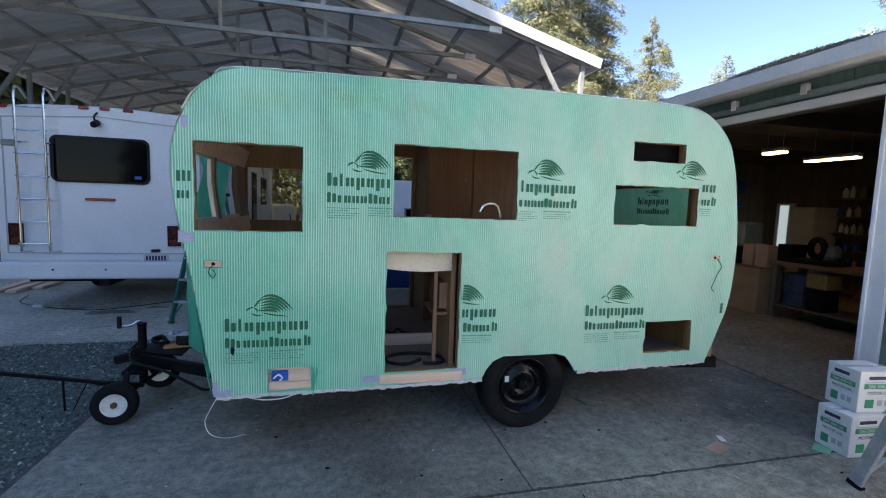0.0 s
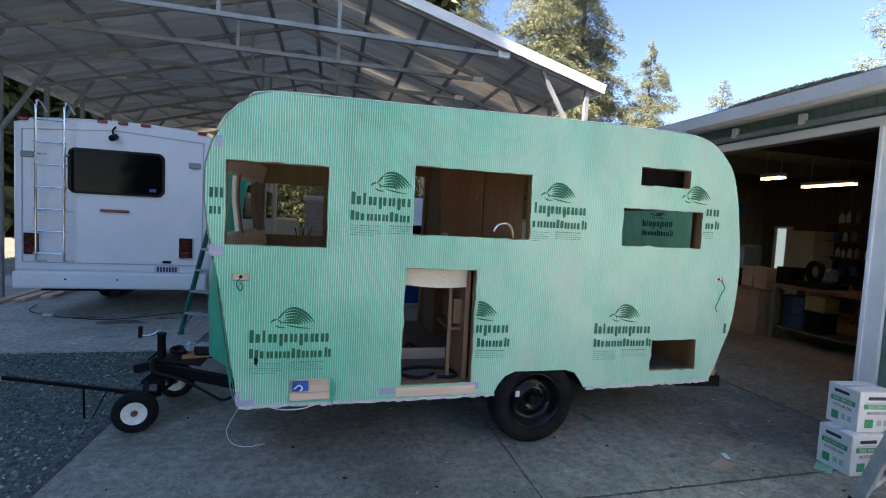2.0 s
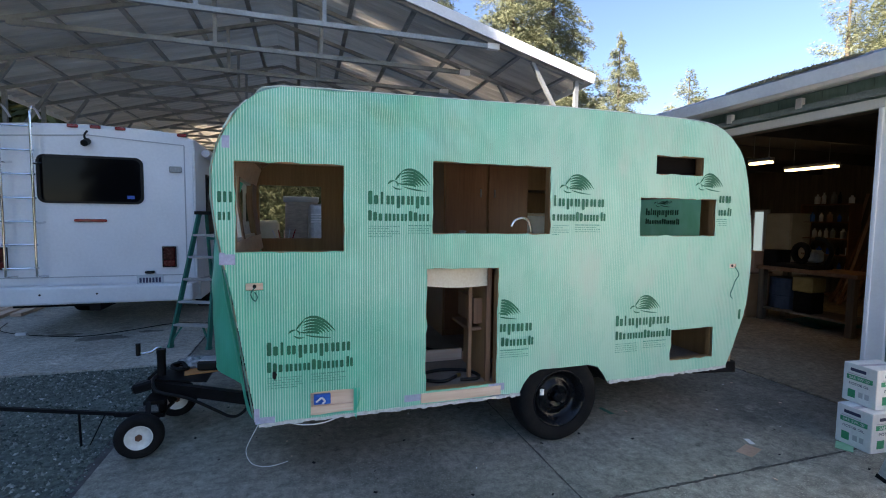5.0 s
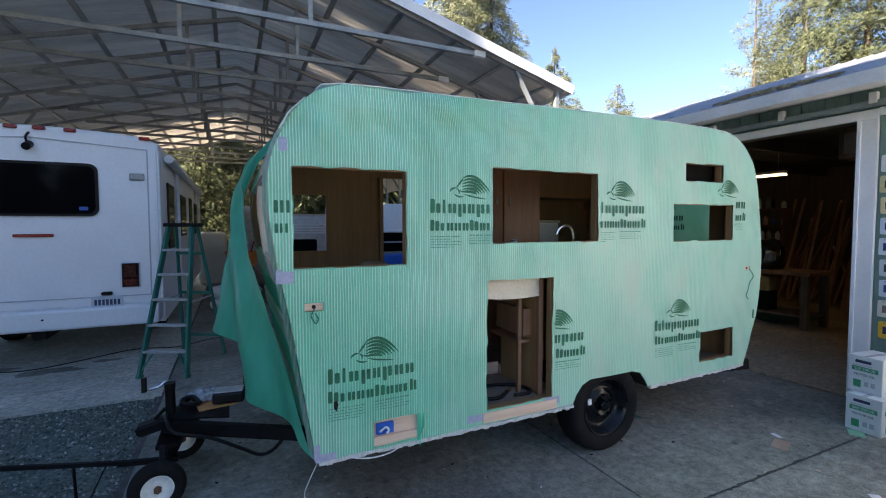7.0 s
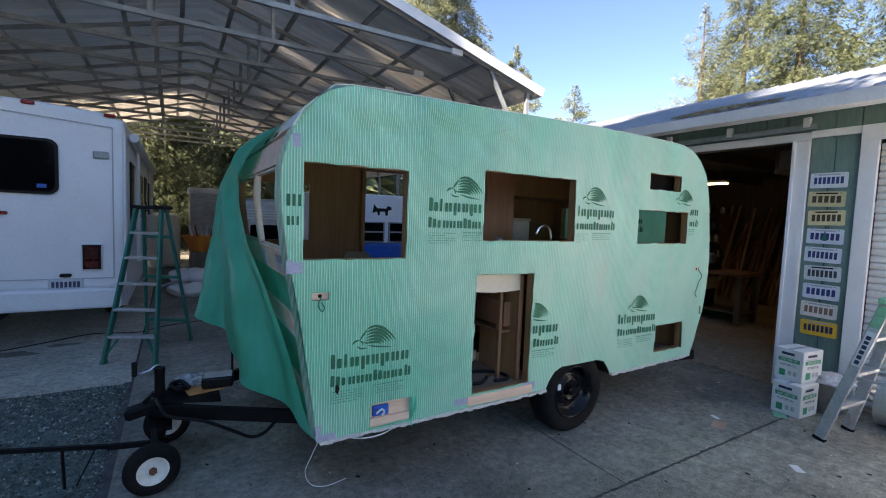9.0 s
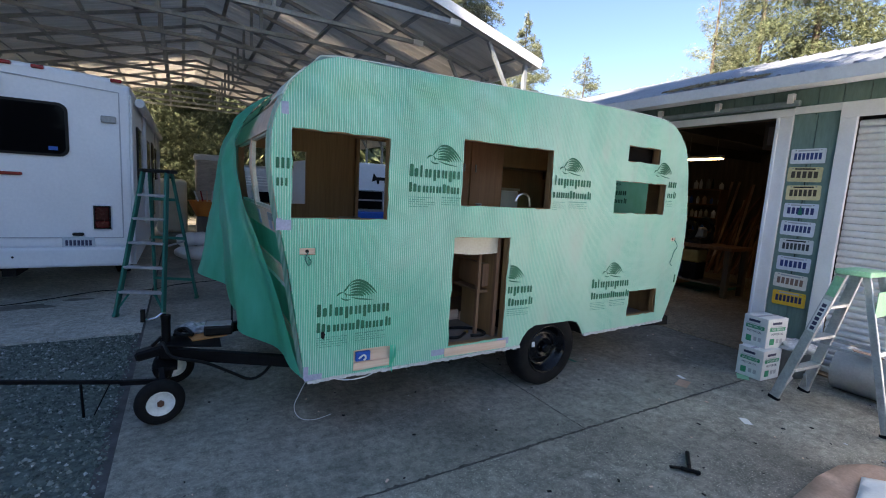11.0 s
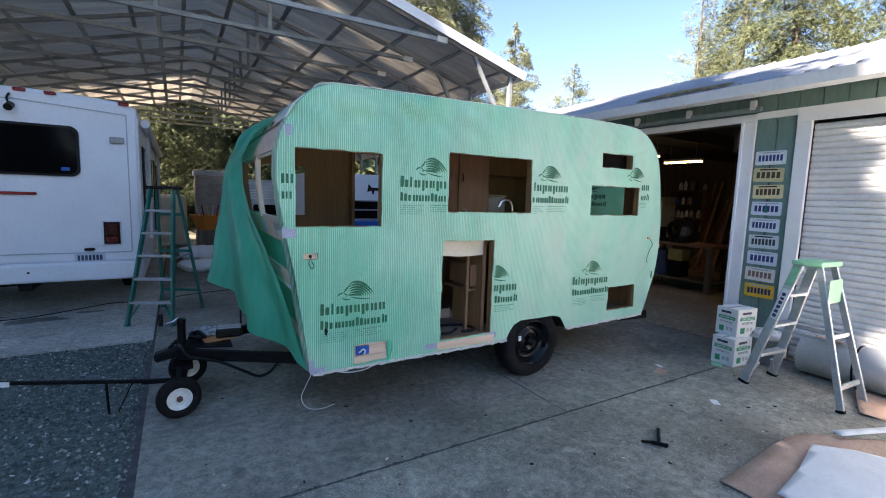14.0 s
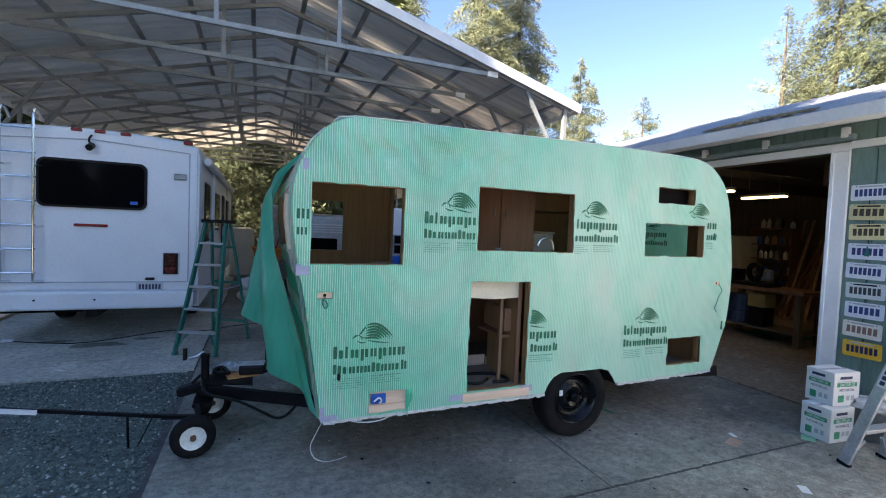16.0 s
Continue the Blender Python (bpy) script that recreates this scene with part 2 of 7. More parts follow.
# ---- mesh helpers ----
def link_mesh(name, bm, mat, parent=None, smooth=False):
    me = bpy.data.meshes.new(name)
    bm.normal_update()
    bm.to_mesh(me)
    bm.free()
    for mt in (mat if isinstance(mat, (list, tuple)) else [mat]):
        me.materials.append(mt)
    if smooth:
        for p in me.polygons:
            p.use_smooth = True
    ob = new(name, me)
    if parent is not None:
        ob.parent = parent
        ob.matrix_parent_inverse = parent.matrix_basis.inverted()
    return ob


def part(name, bm, mat, parent, label="", smooth=False):
    return tagged(link_mesh(name, bm, mat, parent, smooth), label)


def thing(name, label, category, at=(0, 0, 0), group="", kind="", rz=0.0):
    e = new(name)
    e.matrix_basis = pose(*at, 0, 0, rz)
    e.empty_display_size = 0.1
    return tagged(e, label, category, group, kind)


def box(x0, x1, y0, y1, z0, z1, bev=0.0, bm=None, seg=1):
    bm = bm or bmesh.new()
    r = bmesh.ops.create_cube(bm, size=1.0, matrix=Matrix.Translation(((x0 + x1) / 2, (y0 + y1) / 2, (z0 + z1) / 2))
                              @ Matrix.Diagonal((abs(x1 - x0), abs(y1 - y0), abs(z1 - z0), 1)))
    if bev > 0:
        es = list({e for v in r["verts"] for e in v.link_edges})
        bmesh.ops.bevel(bm, geom=es, offset=bev, segments=seg, profile=0.5, affect="EDGES")
    return bm


def beam(p, q, w, h, bm=None, up=(0, 0, 1), bev=0.0):
    """A bar of w across and h high from p to q."""
    bm = bm or bmesh.new()
    p, q = Vector(p), Vector(q)
    d = (q - p)
    n = d.normalized()
    s = n.cross(Vector(up))
    if s.length < 1e-4:
        s = n.cross(Vector((0, 1, 0)))
    s.normalize()
    u = s.cross(n)
    m = Matrix((s, n, u)).transposed().to_4x4()
    m.translation = (p + q) / 2
    r = bmesh.ops.create_cube(bm, size=1.0, matrix=m @ Matrix.Diagonal((w, d.length, h, 1)))
    if bev:
        bmesh.ops.bevel(bm, geom=list({e for v in r["verts"] for e in v.link_edges}), offset=bev, segments=1, affect="EDGES")
    return bm


def rod(p, q, r, seg=12, bm=None, r2=None):
    bm = bm or bmesh.new()
    p, q = Vector(p), Vector(q)
    d = q - p
    m = Vector((0, 0, 1)).rotation_difference(d).to_matrix().to_4x4()
    m.translation = (p + q) / 2
    bmesh.ops.create_cone(bm, cap_ends=True, segments=seg, radius1=r, radius2=r if r2 is None else r2, depth=d.length, matrix=m)
    return bm


def tube(pts, r, seg=8, bm=None, steps=6):
    """A round tube along a smooth line through pts."""
    bm = bm or bmesh.new()
    P = [Vector(p) for p in pts]
    line = []
    for i in range(len(P) - 1):
        a, b, c, d = P[max(i - 1, 0)], P[i], P[i + 1], P[min(i + 2, len(P) - 1)]
        for k in range(steps):
            t = k / steps
            line.append(0.5 * (2 * b + (c - a) * t + (2 * a - 5 * b + 4 * c - d) * t * t + (3 * b - a - 3 * c + d) * t ** 3))
    line.append(P[-1])
    rings = []
    for i, p in enumerate(line):
        d = (line[min(i + 1, len(line) - 1)] - line[max(i - 1, 0)]).normalized()
        s = d.cross(Vector((0.13, 0.31, 0.94))).normalized()
        u = s.cross(d)
        rings.append([bm.verts.new(p + r * (math.cos(2 * math.pi * k / seg) * s + math.sin(2 * math.pi * k / seg) * u)) for k in range(seg)])
    for a, b in zip(rings, rings[1:]):
        for k in range(seg):
            bm.faces.new((a[k], a[(k + 1) % seg], b[(k + 1) % seg], b[k]))
    bm.faces.new(rings[0][::-1])
    bm.faces.new(rings[-1])
    return bm


def lathe(profile, seg=32, bm=None, m=None, caps=True):
    """Turns a list of (radius, along) round the local y axis."""
    bm = bm or bmesh.new()
    m = m or Matrix()
    rings = []
    for r, a in profile:
        rings.append([bm.verts.new(m @ Vector((r * math.cos(2 * math.pi * k / seg), a, r * math.sin(2 * math.pi * k / seg)))) for k in range(seg)])
    for a, b in zip(rings, rings[1:]):
        for k in range(seg):
            bm.faces.new((a[k], a[(k + 1) % seg], b[(k + 1) % seg], b[k]))
    if caps and profile[0][0] > 1e-4:
        bm.faces.new(rings[0][::-1])
    if caps and profile[-1][0] > 1e-4:
        bm.faces.new(rings[-1])
    bmesh.ops.remove_doubles(bm, verts=bm.verts, dist=1e-5)
    bmesh.ops.recalc_face_normals(bm, faces=bm.faces)
    return bm


def prism(poly, axis, a, b, bm=None):
    """A polygon of (u, v), extruded along an axis from a to b. axis y: (x, z); x: (y, z); z: (x, y)."""
    bm = bm or bmesh.new()

    def at(u, v, w):
        return {"y": (u, w, v), "x": (w, u, v), "z": (u, v, w)}[axis]
    lo = [bm.verts.new(at(u, v, a)) for u, v in poly]
    hi = [bm.verts.new(at(u, v, b)) for u, v in poly]
    n = len(poly)
    fs = [bm.faces.new(lo), bm.faces.new(hi[::-1])]
    for i in range(n):
        fs.append(bm.faces.new((lo[i], hi[i], hi[(i + 1) % n], lo[(i + 1) % n])))
    bmesh.ops.recalc_face_normals(bm, faces=fs)
    return bm


def inside(poly, x, y):
    c = False
    for (x0, y0), (x1, y1) in zip(poly, poly[1:] + poly[:1]):
        if (y0 > y) != (y1 > y) and x < (x1 - x0) * (y - y0) / (y1 - y0) + x0:
            c = not c
    return c


def sheet(outline, holes, step, place):
    """A triangulated sheet inside outline, without the holes; place(u, v) gives each corner's position."""
    from mathutils.geometry import delaunay_2d_cdt
    pts, edges = [], []

    def ring(poly):
        start = len(pts)
        for (x0, y0), (x1, y1) in zip(poly, poly[1:] + poly[:1]):
            n = max(1, int(math.hypot(x1 - x0, y1 - y0) / step))
            for k in range(n):
                pts.append(Vector((x0 + (x1 - x0) * k / n, y0 + (y1 - y0) * k / n)))
        for i in range(start, len(pts)):
            edges.append((i, i + 1 if i + 1 < len(pts) else start))
    for poly in [outline] + holes:
        ring(poly)
    xs, ys = [p[0] for p in outline], [p[1] for p in outline]
    for i in range(int((max(xs) - min(xs)) / step)):
        for j in range(int((max(ys) - min(ys)) / step)):
            x = min(xs) + (i + 0.5 + 0.25 * (j % 2)) * step
            y = min(ys) + (j + 0.5) * step
            pts.append(Vector((x, y)))
    v, e, f, *_ = delaunay_2d_cdt(pts, edges, [], 0, 1e-5)
    bm = bmesh.new()
    vs = [bm.verts.new(place(p.x, p.y)) for p in v]
    for tri in f:
        cx, cy = sum(v[i].x for i in tri) / len(tri), sum(v[i].y for i in tri) / len(tri)
        if inside(outline, cx, cy) and not any(inside(h, cx, cy) for h in holes):
            bm.faces.new([vs[i] for i in tri])
    bmesh.ops.delete(bm, geom=[w for w in bm.verts if not w.link_faces], context="VERTS")
    return bm


def smooth_line(pts, n):
    """A closed or open Catmull-Rom line in 2D with n steps a stretch."""
    out = []
    for i in range(len(pts) - 1):
        a, b, c, d = [Vector(pts[k]) for k in (max(i - 1, 0), i, i + 1, min(i + 2, len(pts) - 1))]
        for k in range(n):
            t = k / n
            out.append(tuple(0.5 * (2 * b + (c - a) * t + (2 * a - 5 * b + 4 * c - d) * t * t + (3 * b - a - 3 * c + d) * t ** 3)))
    out.append(tuple(pts[-1]))
    return out


# ---- ground ----
def slab(name, poly, z, mat, label, category, depth=0.12):
    ob = link_mesh(name, prism(poly, "z", z - depth, z), mat)
    return tagged(ob, label, category, kind="structure")


def ground_sheet():
    bm = bmesh.new()
    n = 60
    vs = [[bm.verts.new((400 * (2 * i / n - 1) ** 3, 400 * (2 * j / n - 1) ** 3, -0.06)) for j in range(n + 1)] for i in range(n + 1)]
    for i in range(n):
        for j in range(n):
            bm.faces.new((vs[i][j], vs[i + 1][j], vs[i + 1][j + 1], vs[i][j + 1]))
    return tagged(link_mesh("ground", bm, DIRT), "bare brown forest soil around the yard", "ground", kind="structure")


ground_sheet()
slab("pavement", [(-1.72, 2.250), (1.128, 2.262), (1.128, 17.5), (-1.72, 17.5)], 0.0, CONC, "grey concrete driveway slab with stains", "pavement")
slab("pavement", [(1.137, 2.262), (4.2, 2.266), (4.2, 17.5), (1.137, 17.5)], 0.001, CONC, "grey concrete driveway slab in front of the workshop", "pavement")
# its unseen stretch behind the camera is added to bounce sunlight forward
slab("pavement", [(-1.72, -22.0), (4.2, -22.0), (4.2, 2.250), (-1.72, 2.238)], 0.0, CONC_OLD, "older rough concrete driveway slab", "pavement")
slab("pavement", [(-7.0, 5.65), (-1.745, 5.65), (-1.745, 17.5), (-7.0, 17.5)], -0.002, CONC_PALE, "pale concrete pad under the carport", "pavement")
slab("joint_filler", [(-1.8, -9), (4.25, -9), (4.25, 17.6), (-1.8, 17.6)], -0.016, worn("joint_dirt", (0.06, 0.055, 0.05), (0.11, 0.105, 0.10), 8, 0.95), "dark dirt in the slab joints", "joint", 0.03)


def joint_dirt(name, p, q, width, seed):
    """A ragged line of dirt and crumbs along a slab joint."""
    rng = np.random.default_rng(seed)
    p, q = Vector((*p, 0.0022)), Vector((*q, 0.0022))
    d = q - p
    s = Vector((-d.y, d.x, 0)).normalized()
    n = int(d.length / 0.025)
    bm = bmesh.new()
    prev = None
    for k in range(n + 1):
        c = p + d * k / n + s * 0.006 * noise.noise(Vector((k * 0.11, seed, 0)))
        w = max(0.0012, width * (0.5 + 0.9 * noise.noise(Vector((k * 0.23, seed, 5))) + 0.35 * rng.normal()))
        v = width * max(0.1, 0.5 + 0.8 * noise.noise(Vector((k * 0.19, seed, 9))) + 0.3 * rng.normal())
        now = (bm.verts.new(c + s * w), bm.verts.new(c - s * v))
        if prev:
            bm.faces.new((prev[0], prev[1], now[1], now[0]))
        prev = now
    return tagged(link_mesh(name, bm, JOINT), "ragged dark dirt along the slab joint", "joint", kind="stuff")


JOINT = worn("crack_dirt", (0.045, 0.042, 0.036), (0.10, 0.095, 0.082), 30, 0.95)
joint_dirt("slab_joint", (-1.7, 2.244), (4.2, 2.258), 0.016, 1)
joint_dirt("slab_joint", (1.132, 2.25), (1.132, 8.0), 0.008, 2)
joint_dirt("slab_joint", (-1.73, 5.66), (-1.73, 16.0), 0.012, 3)
joint_dirt("slab_joint", (4.2, 2.26), (4.2, 7.4), 0.012, 4)


def gravel_bed():
    rng = np.random.default_rng(5)
    nx, ny = 70, 150
    bm = bmesh.new()
    vs = [[bm.verts.new((-9 + 7.27 * (i / nx) ** 0.6, -9 + 14.64 * j / ny, -0.022 + 0.014 * noise.noise(Vector((i * 0.31, j * 0.37, 2))))) for j in range(ny + 1)] for i in range(nx + 1)]
    for i in range(nx):
        for j in range(ny):
            bm.faces.new((vs[i][j], vs[i + 1][j], vs[i + 1][j + 1], vs[i][j + 1]))
    bed = tagged(link_mesh("gravel_bed", bm, GRAVEL, smooth=True), "dark grey crushed gravel strip beside the slab", "gravel", kind="structure")
    verts, faces = [], []
    for k in range(24000):
        y = 5.6 - 4.6 * rng.random() ** 1.3
        x = -1.76 - 4.2 * rng.random() ** 1.2
        s = 0.005 + 0.013 * rng.random() ** 2
        a = rng.random() * 6.28
        b0 = len(verts)
        for q in range(4):
            w = s * (0.7 + 0.6 * rng.random())
            verts.append((x + w * math.cos(a + q * 1.571), y + w * math.sin(a + q * 1.571), -0.018))
        verts.append((x + s * 0.3 * rng.standard_normal(), y + s * 0.3 * rng.standard_normal(), -0.016 + s * (0.5 + 0.6 * rng.random())))
        for q in range(4):
            faces.append((b0 + q, b0 + (q + 1) % 4, b0 + 4))
    me = bpy.data.meshes.new("gravel_stones")
    me.from_pydata(verts, [], faces)
    m = Mat("gravel_stone", 0.85)
    gi = m.nt.nodes.new("ShaderNodeNewGeometry")
    m.color(m.ramp(gi.outputs["Random Per Island"], [(0.0, (0.038, 0.052, 0.044)), (0.6, (0.118, 0.145, 0.125)), (0.95, (0.25, 0.28, 0.25)), (1.0, (0.50, 0.51, 0.49))]))
    me.materials.append(m.m)
    tagged(new("gravel_stones", me), "loose dark grey gravel stones", "gravel", kind="stuff")


gravel_bed()


# ---- trees ----
def leaf_mat(name, a, b, c):
    m = Mat(name, 0.75, 0.0, 0.25)
    g = m.nt.nodes.new("ShaderNodeNewGeometry")
    n = m.noise(0.35, 3.0)
    col = m.ramp(g.outputs["Random Per Island"], [(0.0, a), (0.6, b), (1.0, c)])
    col = m.mix(m.ramp(n, [(0.35, (0, 0, 0)), (0.7, (0.6, 0.6, 0.6))]), col, c)
    m.color(col)
    return m.m


FIR = leaf_mat("fir_needles", (0.055, 0.07, 0.038), (0.135, 0.152, 0.082), (0.25, 0.255, 0.145))
CEDAR = leaf_mat("cedar_fronds", (0.016, 0.028, 0.014), (0.055, 0.075, 0.034), (0.17, 0.175, 0.085))
DARK_FIR = leaf_mat("dark_fir_needles", (0.04, 0.055, 0.027), (0.085, 0.105, 0.048), (0.17, 0.185, 0.08))
BARK = worn("bark", (0.07, 0.05, 0.035), (0.13, 0.10, 0.075), 6, 0.9, grain=20, bump=0.8, stretch=(1, 1, 0.15))


def conifer(name, height, width, seed, leaves, mat, label, droop=0.35, low=0.12, clump=0.34, thin=0.0, fat=0.15, per=14):
    """A tapered trunk with whorled limbs and a crown of many small drooping sprays."""
    rng = np.random.default_rng(seed)
    tree = thing(name, label, "tree")
    bm = rod((0, 0, -0.2), (0, 0, height * 0.98), height * 0.016, 10, r2=0.02)
    lv, lf = [], []
    limbs = int(height * per)
    tips = []
    for k in range(limbs):
        u = low + (1 - low) * (k + rng.random()) / limbs
        z = height * u
        prof = (1 - u) ** 0.8 * (0.55 + 0.45 * min(1, (u - low) * 6)) * (0.62 + 0.6 * rng.random())
        if rng.random() < thin:
            prof *= 0.35
        L = max(0.25, width * prof)
        a = rng.random() * 2 * math.pi
        dz = -droop * L * (0.6 + 0.6 * rng.random()) + 0.12 * L
        tips.append((z, a, L, dz, u))
        if k % 8 == 0:
            rod((0, 0, z), (L * math.cos(a) * 0.85, L * math.sin(a) * 0.85, z + dz * 0.8), 0.012 + 0.02 * (1 - u), 4, bm, 0.006)
    part("trunk", bm, BARK, tree)
    tot = sum(t[2] for t in tips)
    for z, a, L, dz, u in tips:
        n = max(4, int(leaves * L / tot))
        for q in range(n):
            f = rng.random() ** 0.55
            sp = (1 - f) * 0.25 + 0.12
            aa = a + rng.normal() * sp
            r = L * f
            s = clump * (0.45 + 0.8 * rng.random()) * (0.6 + 0.4 * (1 - u))
            p = Vector((r * math.cos(aa), r * math.sin(aa), z + dz * f * f + rng.normal() * 0.10 * (1 + L * 0.3)))
            out = Vector((math.cos(aa + rng.normal() * 0.7), math.sin(aa + rng.normal() * 0.7), -0.35 - droop * rng.random() + 0.3 * rng.normal())).normalized()
            side = out.cross(Vector((rng.normal() * 0.5, rng.normal() * 0.5, 1))).normalized()
            b0 = len(lv)
            if fat > 0.2:
                lv += [tuple(p), tuple(p + out * s * 0.5 + side * s * fat), tuple(p + out * s * 1.2), tuple(p + out * s * 0.45 - side * s * fat)]
                lf.append((b0, b0 + 1, b0 + 2, b0 + 3))
                continue
            up = side.cross(out)
            for blade in (-1, 0, 1):
                way = (out + side * 0.62 * blade + up * 0.25 * rng.normal()).normalized()
                w = side * s * fat * 0.42 + up * s * fat * 0.3
                c = len(lv)
                lv += [tuple(p - w), tuple(p + w), tuple(p + way * s * (1.25 if blade == 0 else 0.95))]
                lf.append((c, c + 1, c + 2))
    me = bpy.data.meshes.new("crown")
    me.from_pydata(lv, [], lf)
    me.materials.append(mat)
    ob = new("crown", me)
    ob.parent = tree
    return tree


def at_scale(x, y, s, rz):
    return Matrix.Translation((x, y, -0.06)) @ Matrix.Rotation(radians(rz), 4, "Z") @ Matrix.Diagonal((1, 1, s, 1))


T_FIR = conifer("fir_tree", 26.0, 6.2, 11, 95000, FIR, "tall sunlit Douglas fir behind the carport", 0.5, 0.03, 0.30, 0.0, 0.17)
T_FIR.matrix_basis = at_scale(14.0, 30.8, 1, 0)
T_SLIM = conifer("fir_tree", 16.2, 5.2, 12, 50000, FIR, "slim fir standing behind the yard", 0.25, 0.03, 0.28, 0.1, 0.17)
T_SLIM.matrix_basis = at_scale(23.0, 30.4, 1, 40)
T_CEDAR = conifer("cedar_tree", 19.0, 5.6, 13, 58000, CEDAR, "broad western red cedar with drooping sunlit fronds", 0.75, 0.02, 0.29, 0.0, 0.16)
T_CEDAR.matrix_basis = at_scale(25.5, 11.3, 1, 10)
T_YOUNG = conifer("fir_tree", 13.4, 5.0, 14, 24000, FIR, "young fir behind the workshop roof", -0.1, 0.05, 0.30, 0.1, 0.16)
T_YOUNG.matrix_basis = at_scale(28.0, 28.5, 1, 0)
T_BARE = conifer("fir_tree", 14.2, 4.4, 16, 22000, FIR, "thin sparse fir beside the cedars", 0.1, 0.03, 0.24, 0.3, 0.15)
T_BARE.matrix_basis = at_scale(24.4, 15.6, 1, 0)
T_WOOD = conifer("fir_tree", 21.0, 4.6, 15, 15000, DARK_FIR, "dark forest fir, seen behind the yard, with unseen copies added to block light", 0.5, 0.02, 0.95, 0.0, 0.25, 9)
T_WOOD.matrix_basis = at_scale(-1.0, 29, 1, 0)
for tr, x, y, rz in ((T_FIR, 18.6, 33, 130), (T_CEDAR, 27.0, 7.6, 100), (T_CEDAR, 28.5, 3.5, 200), (T_CEDAR, 28.2, 15.2, 300), (T_FIR, 8.6, 34, 220),
                     (T_CEDAR, -3.5, 24, 60), (T_CEDAR, 1.6, 25, 170), (T_WOOD, -7.5, 31, 30), (T_WOOD, -13, 31, 100), (T_WOOD, 3.5, 36, 200),
                     (T_WOOD, -17, 27, 77), (T_WOOD, -19, 33, 140), (T_WOOD, 5.0, 27, 10)):
    copy_thing(tr, at_scale(x, y, 1, rz))
# unseen fir rows left of the yard, added to keep the sun off it
rngt = np.random.default_rng(3)
for row in range(3):
    for k in range(7):
        copy_thing(T_WOOD, at_scale(-16.0 - 4.2 * row - 1.2 * rngt.random(), -4.8 - 1.5 * row + 2.35 * k, 0.97, 57 * k + 31 * row))
# two taller unseen firs, added to keep sun off the workshop floor
copy_thing(T_WOOD, at_scale(-17.6, -3.2, 1.12, 20))
copy_thing(T_WOOD, at_scale(-20.6, -5.0, 1.25, 130))
# unseen firs far behind the camera, added for the motorhome window's reflection
for k in range(7):
    copy_thing(T_WOOD, at_scale(-24 + 8.0 * k, -52 - 4 * rngt.random(), 1, 41 * k))


# ---- carport ----
RX, RZ, EX, EZ, CY0, CY1 = -0.90, 4.99, 3.66, 3.74, 6.19, 19.8
SLOPE = (RZ - EZ) / (EX - RX)


def carport():
    c = thing("carport", "open galvanised steel carport with a gabled metal roof", "carport", (RX, CY0, 0))
    for s in (1, -1):
        # ribbed roof sheets, ribs along the ridge line's cross direction
        bm = bmesh.new()
        L = math.hypot(EX - RX, RZ - EZ)
        n = 204
        rows = []
        for j in range(n + 1):
            y = CY0 - 0.06 + (CY1 - CY0 + 0.3) * j / n
            h = 0.042 if j % 3 == 1 else 0.0
            rows.append([bm.verts.new((RX + s * (EX - RX + 0.12) * k, y, RZ + 0.075 + h - (RZ - EZ + 0.03) * k)) for k in (0, 1)])
        for a, b in zip(rows, rows[1:]):
            bm.faces.new((a[0], a[1], b[1], b[0]))
        bmesh.ops.solidify(bm, geom=bm.faces[:], thickness=0.004)
        part("roof_sheet", bm, GALV_ROOF, c, "ribbed grey metal roofing sheet")
        # white gable trim
        bm = beam((RX, CY0 - 0.075, RZ + 0.06), (RX + s * (EX - RX + 0.13), CY0 - 0.075, EZ + 0.03), 0.02, 0.14)
        part("gable_trim", bm, WHITE_METAL, c, "white metal gable trim")
        part("eave_trim", beam((RX + s * (EX - RX + 0.13), CY0 - 0.06, EZ + 0.03), (RX + s * (EX - RX + 0.13), CY1 + 0.2, EZ + 0.03), 0.02, 0.11), WHITE_METAL, c)
        for k in range(6):
            x = 0.35 + k * 0.80
            p = (RX + s * x, CY0, RZ + 0.047 - SLOPE * x)
            part("purlin", beam(p, (p[0], CY1, p[2]), 0.07, 0.035), GALV, c)
    trusses = 12
    for k in range(trusses):
        y = CY0 + 0.03 + 1.205 * k
        for s in (1, -1):
            part("rafter", beam((RX, y, RZ), (RX + s * (EX - RX), y, EZ), 0.055, 0.06), GALV, c)
            part("strut", beam((RX + s * 0.735, y, 4.12), (RX + s * 0.735, y, RZ - SLOPE * 0.735), 0.05, 0.05), GALV, c)
            x = EX - RX - 0.12
            part("post", beam((RX + s * x, y, 0), (RX + s * x, y, RZ - SLOPE * x - 0.03), 0.06, 0.06), GALV, c)
            part("brace", beam((RX + s * x, y, 2.75), (RX + s * (x - 0.75), y, RZ - SLOPE * (x - 0.75) - 0.03), 0.05, 0.05), GALV, c)
        z = 4.09
        x = (RZ - z) / SLOPE - 0.22
        for s in (1, -1):
            part("end_bracket", box(RX + s * x - 0.09, RX + s * x + 0.09, y - 0.035, y + 0.035, z - 0.04, z + 0.045, 0.004), WHITE_METAL if s > 0 else GALV, c)
        part("tie_beam", beam((RX - x, y, z), (RX + x, y, z), 0.055, 0.06), GALV, c)
    # side panel at the far right eave
    bm = bmesh.new()
    for j in range(16):
        z = 2.75 + 0.055 * j
        box(EX - 0.14, EX - 0.125 + 0.012 * (j % 2), CY0 + 1.2, CY1, z, z + 0.052, 0, bm)
    part("side_panel", bm, GALV_ROOF, c, "ribbed metal panel under the eave")
    return c


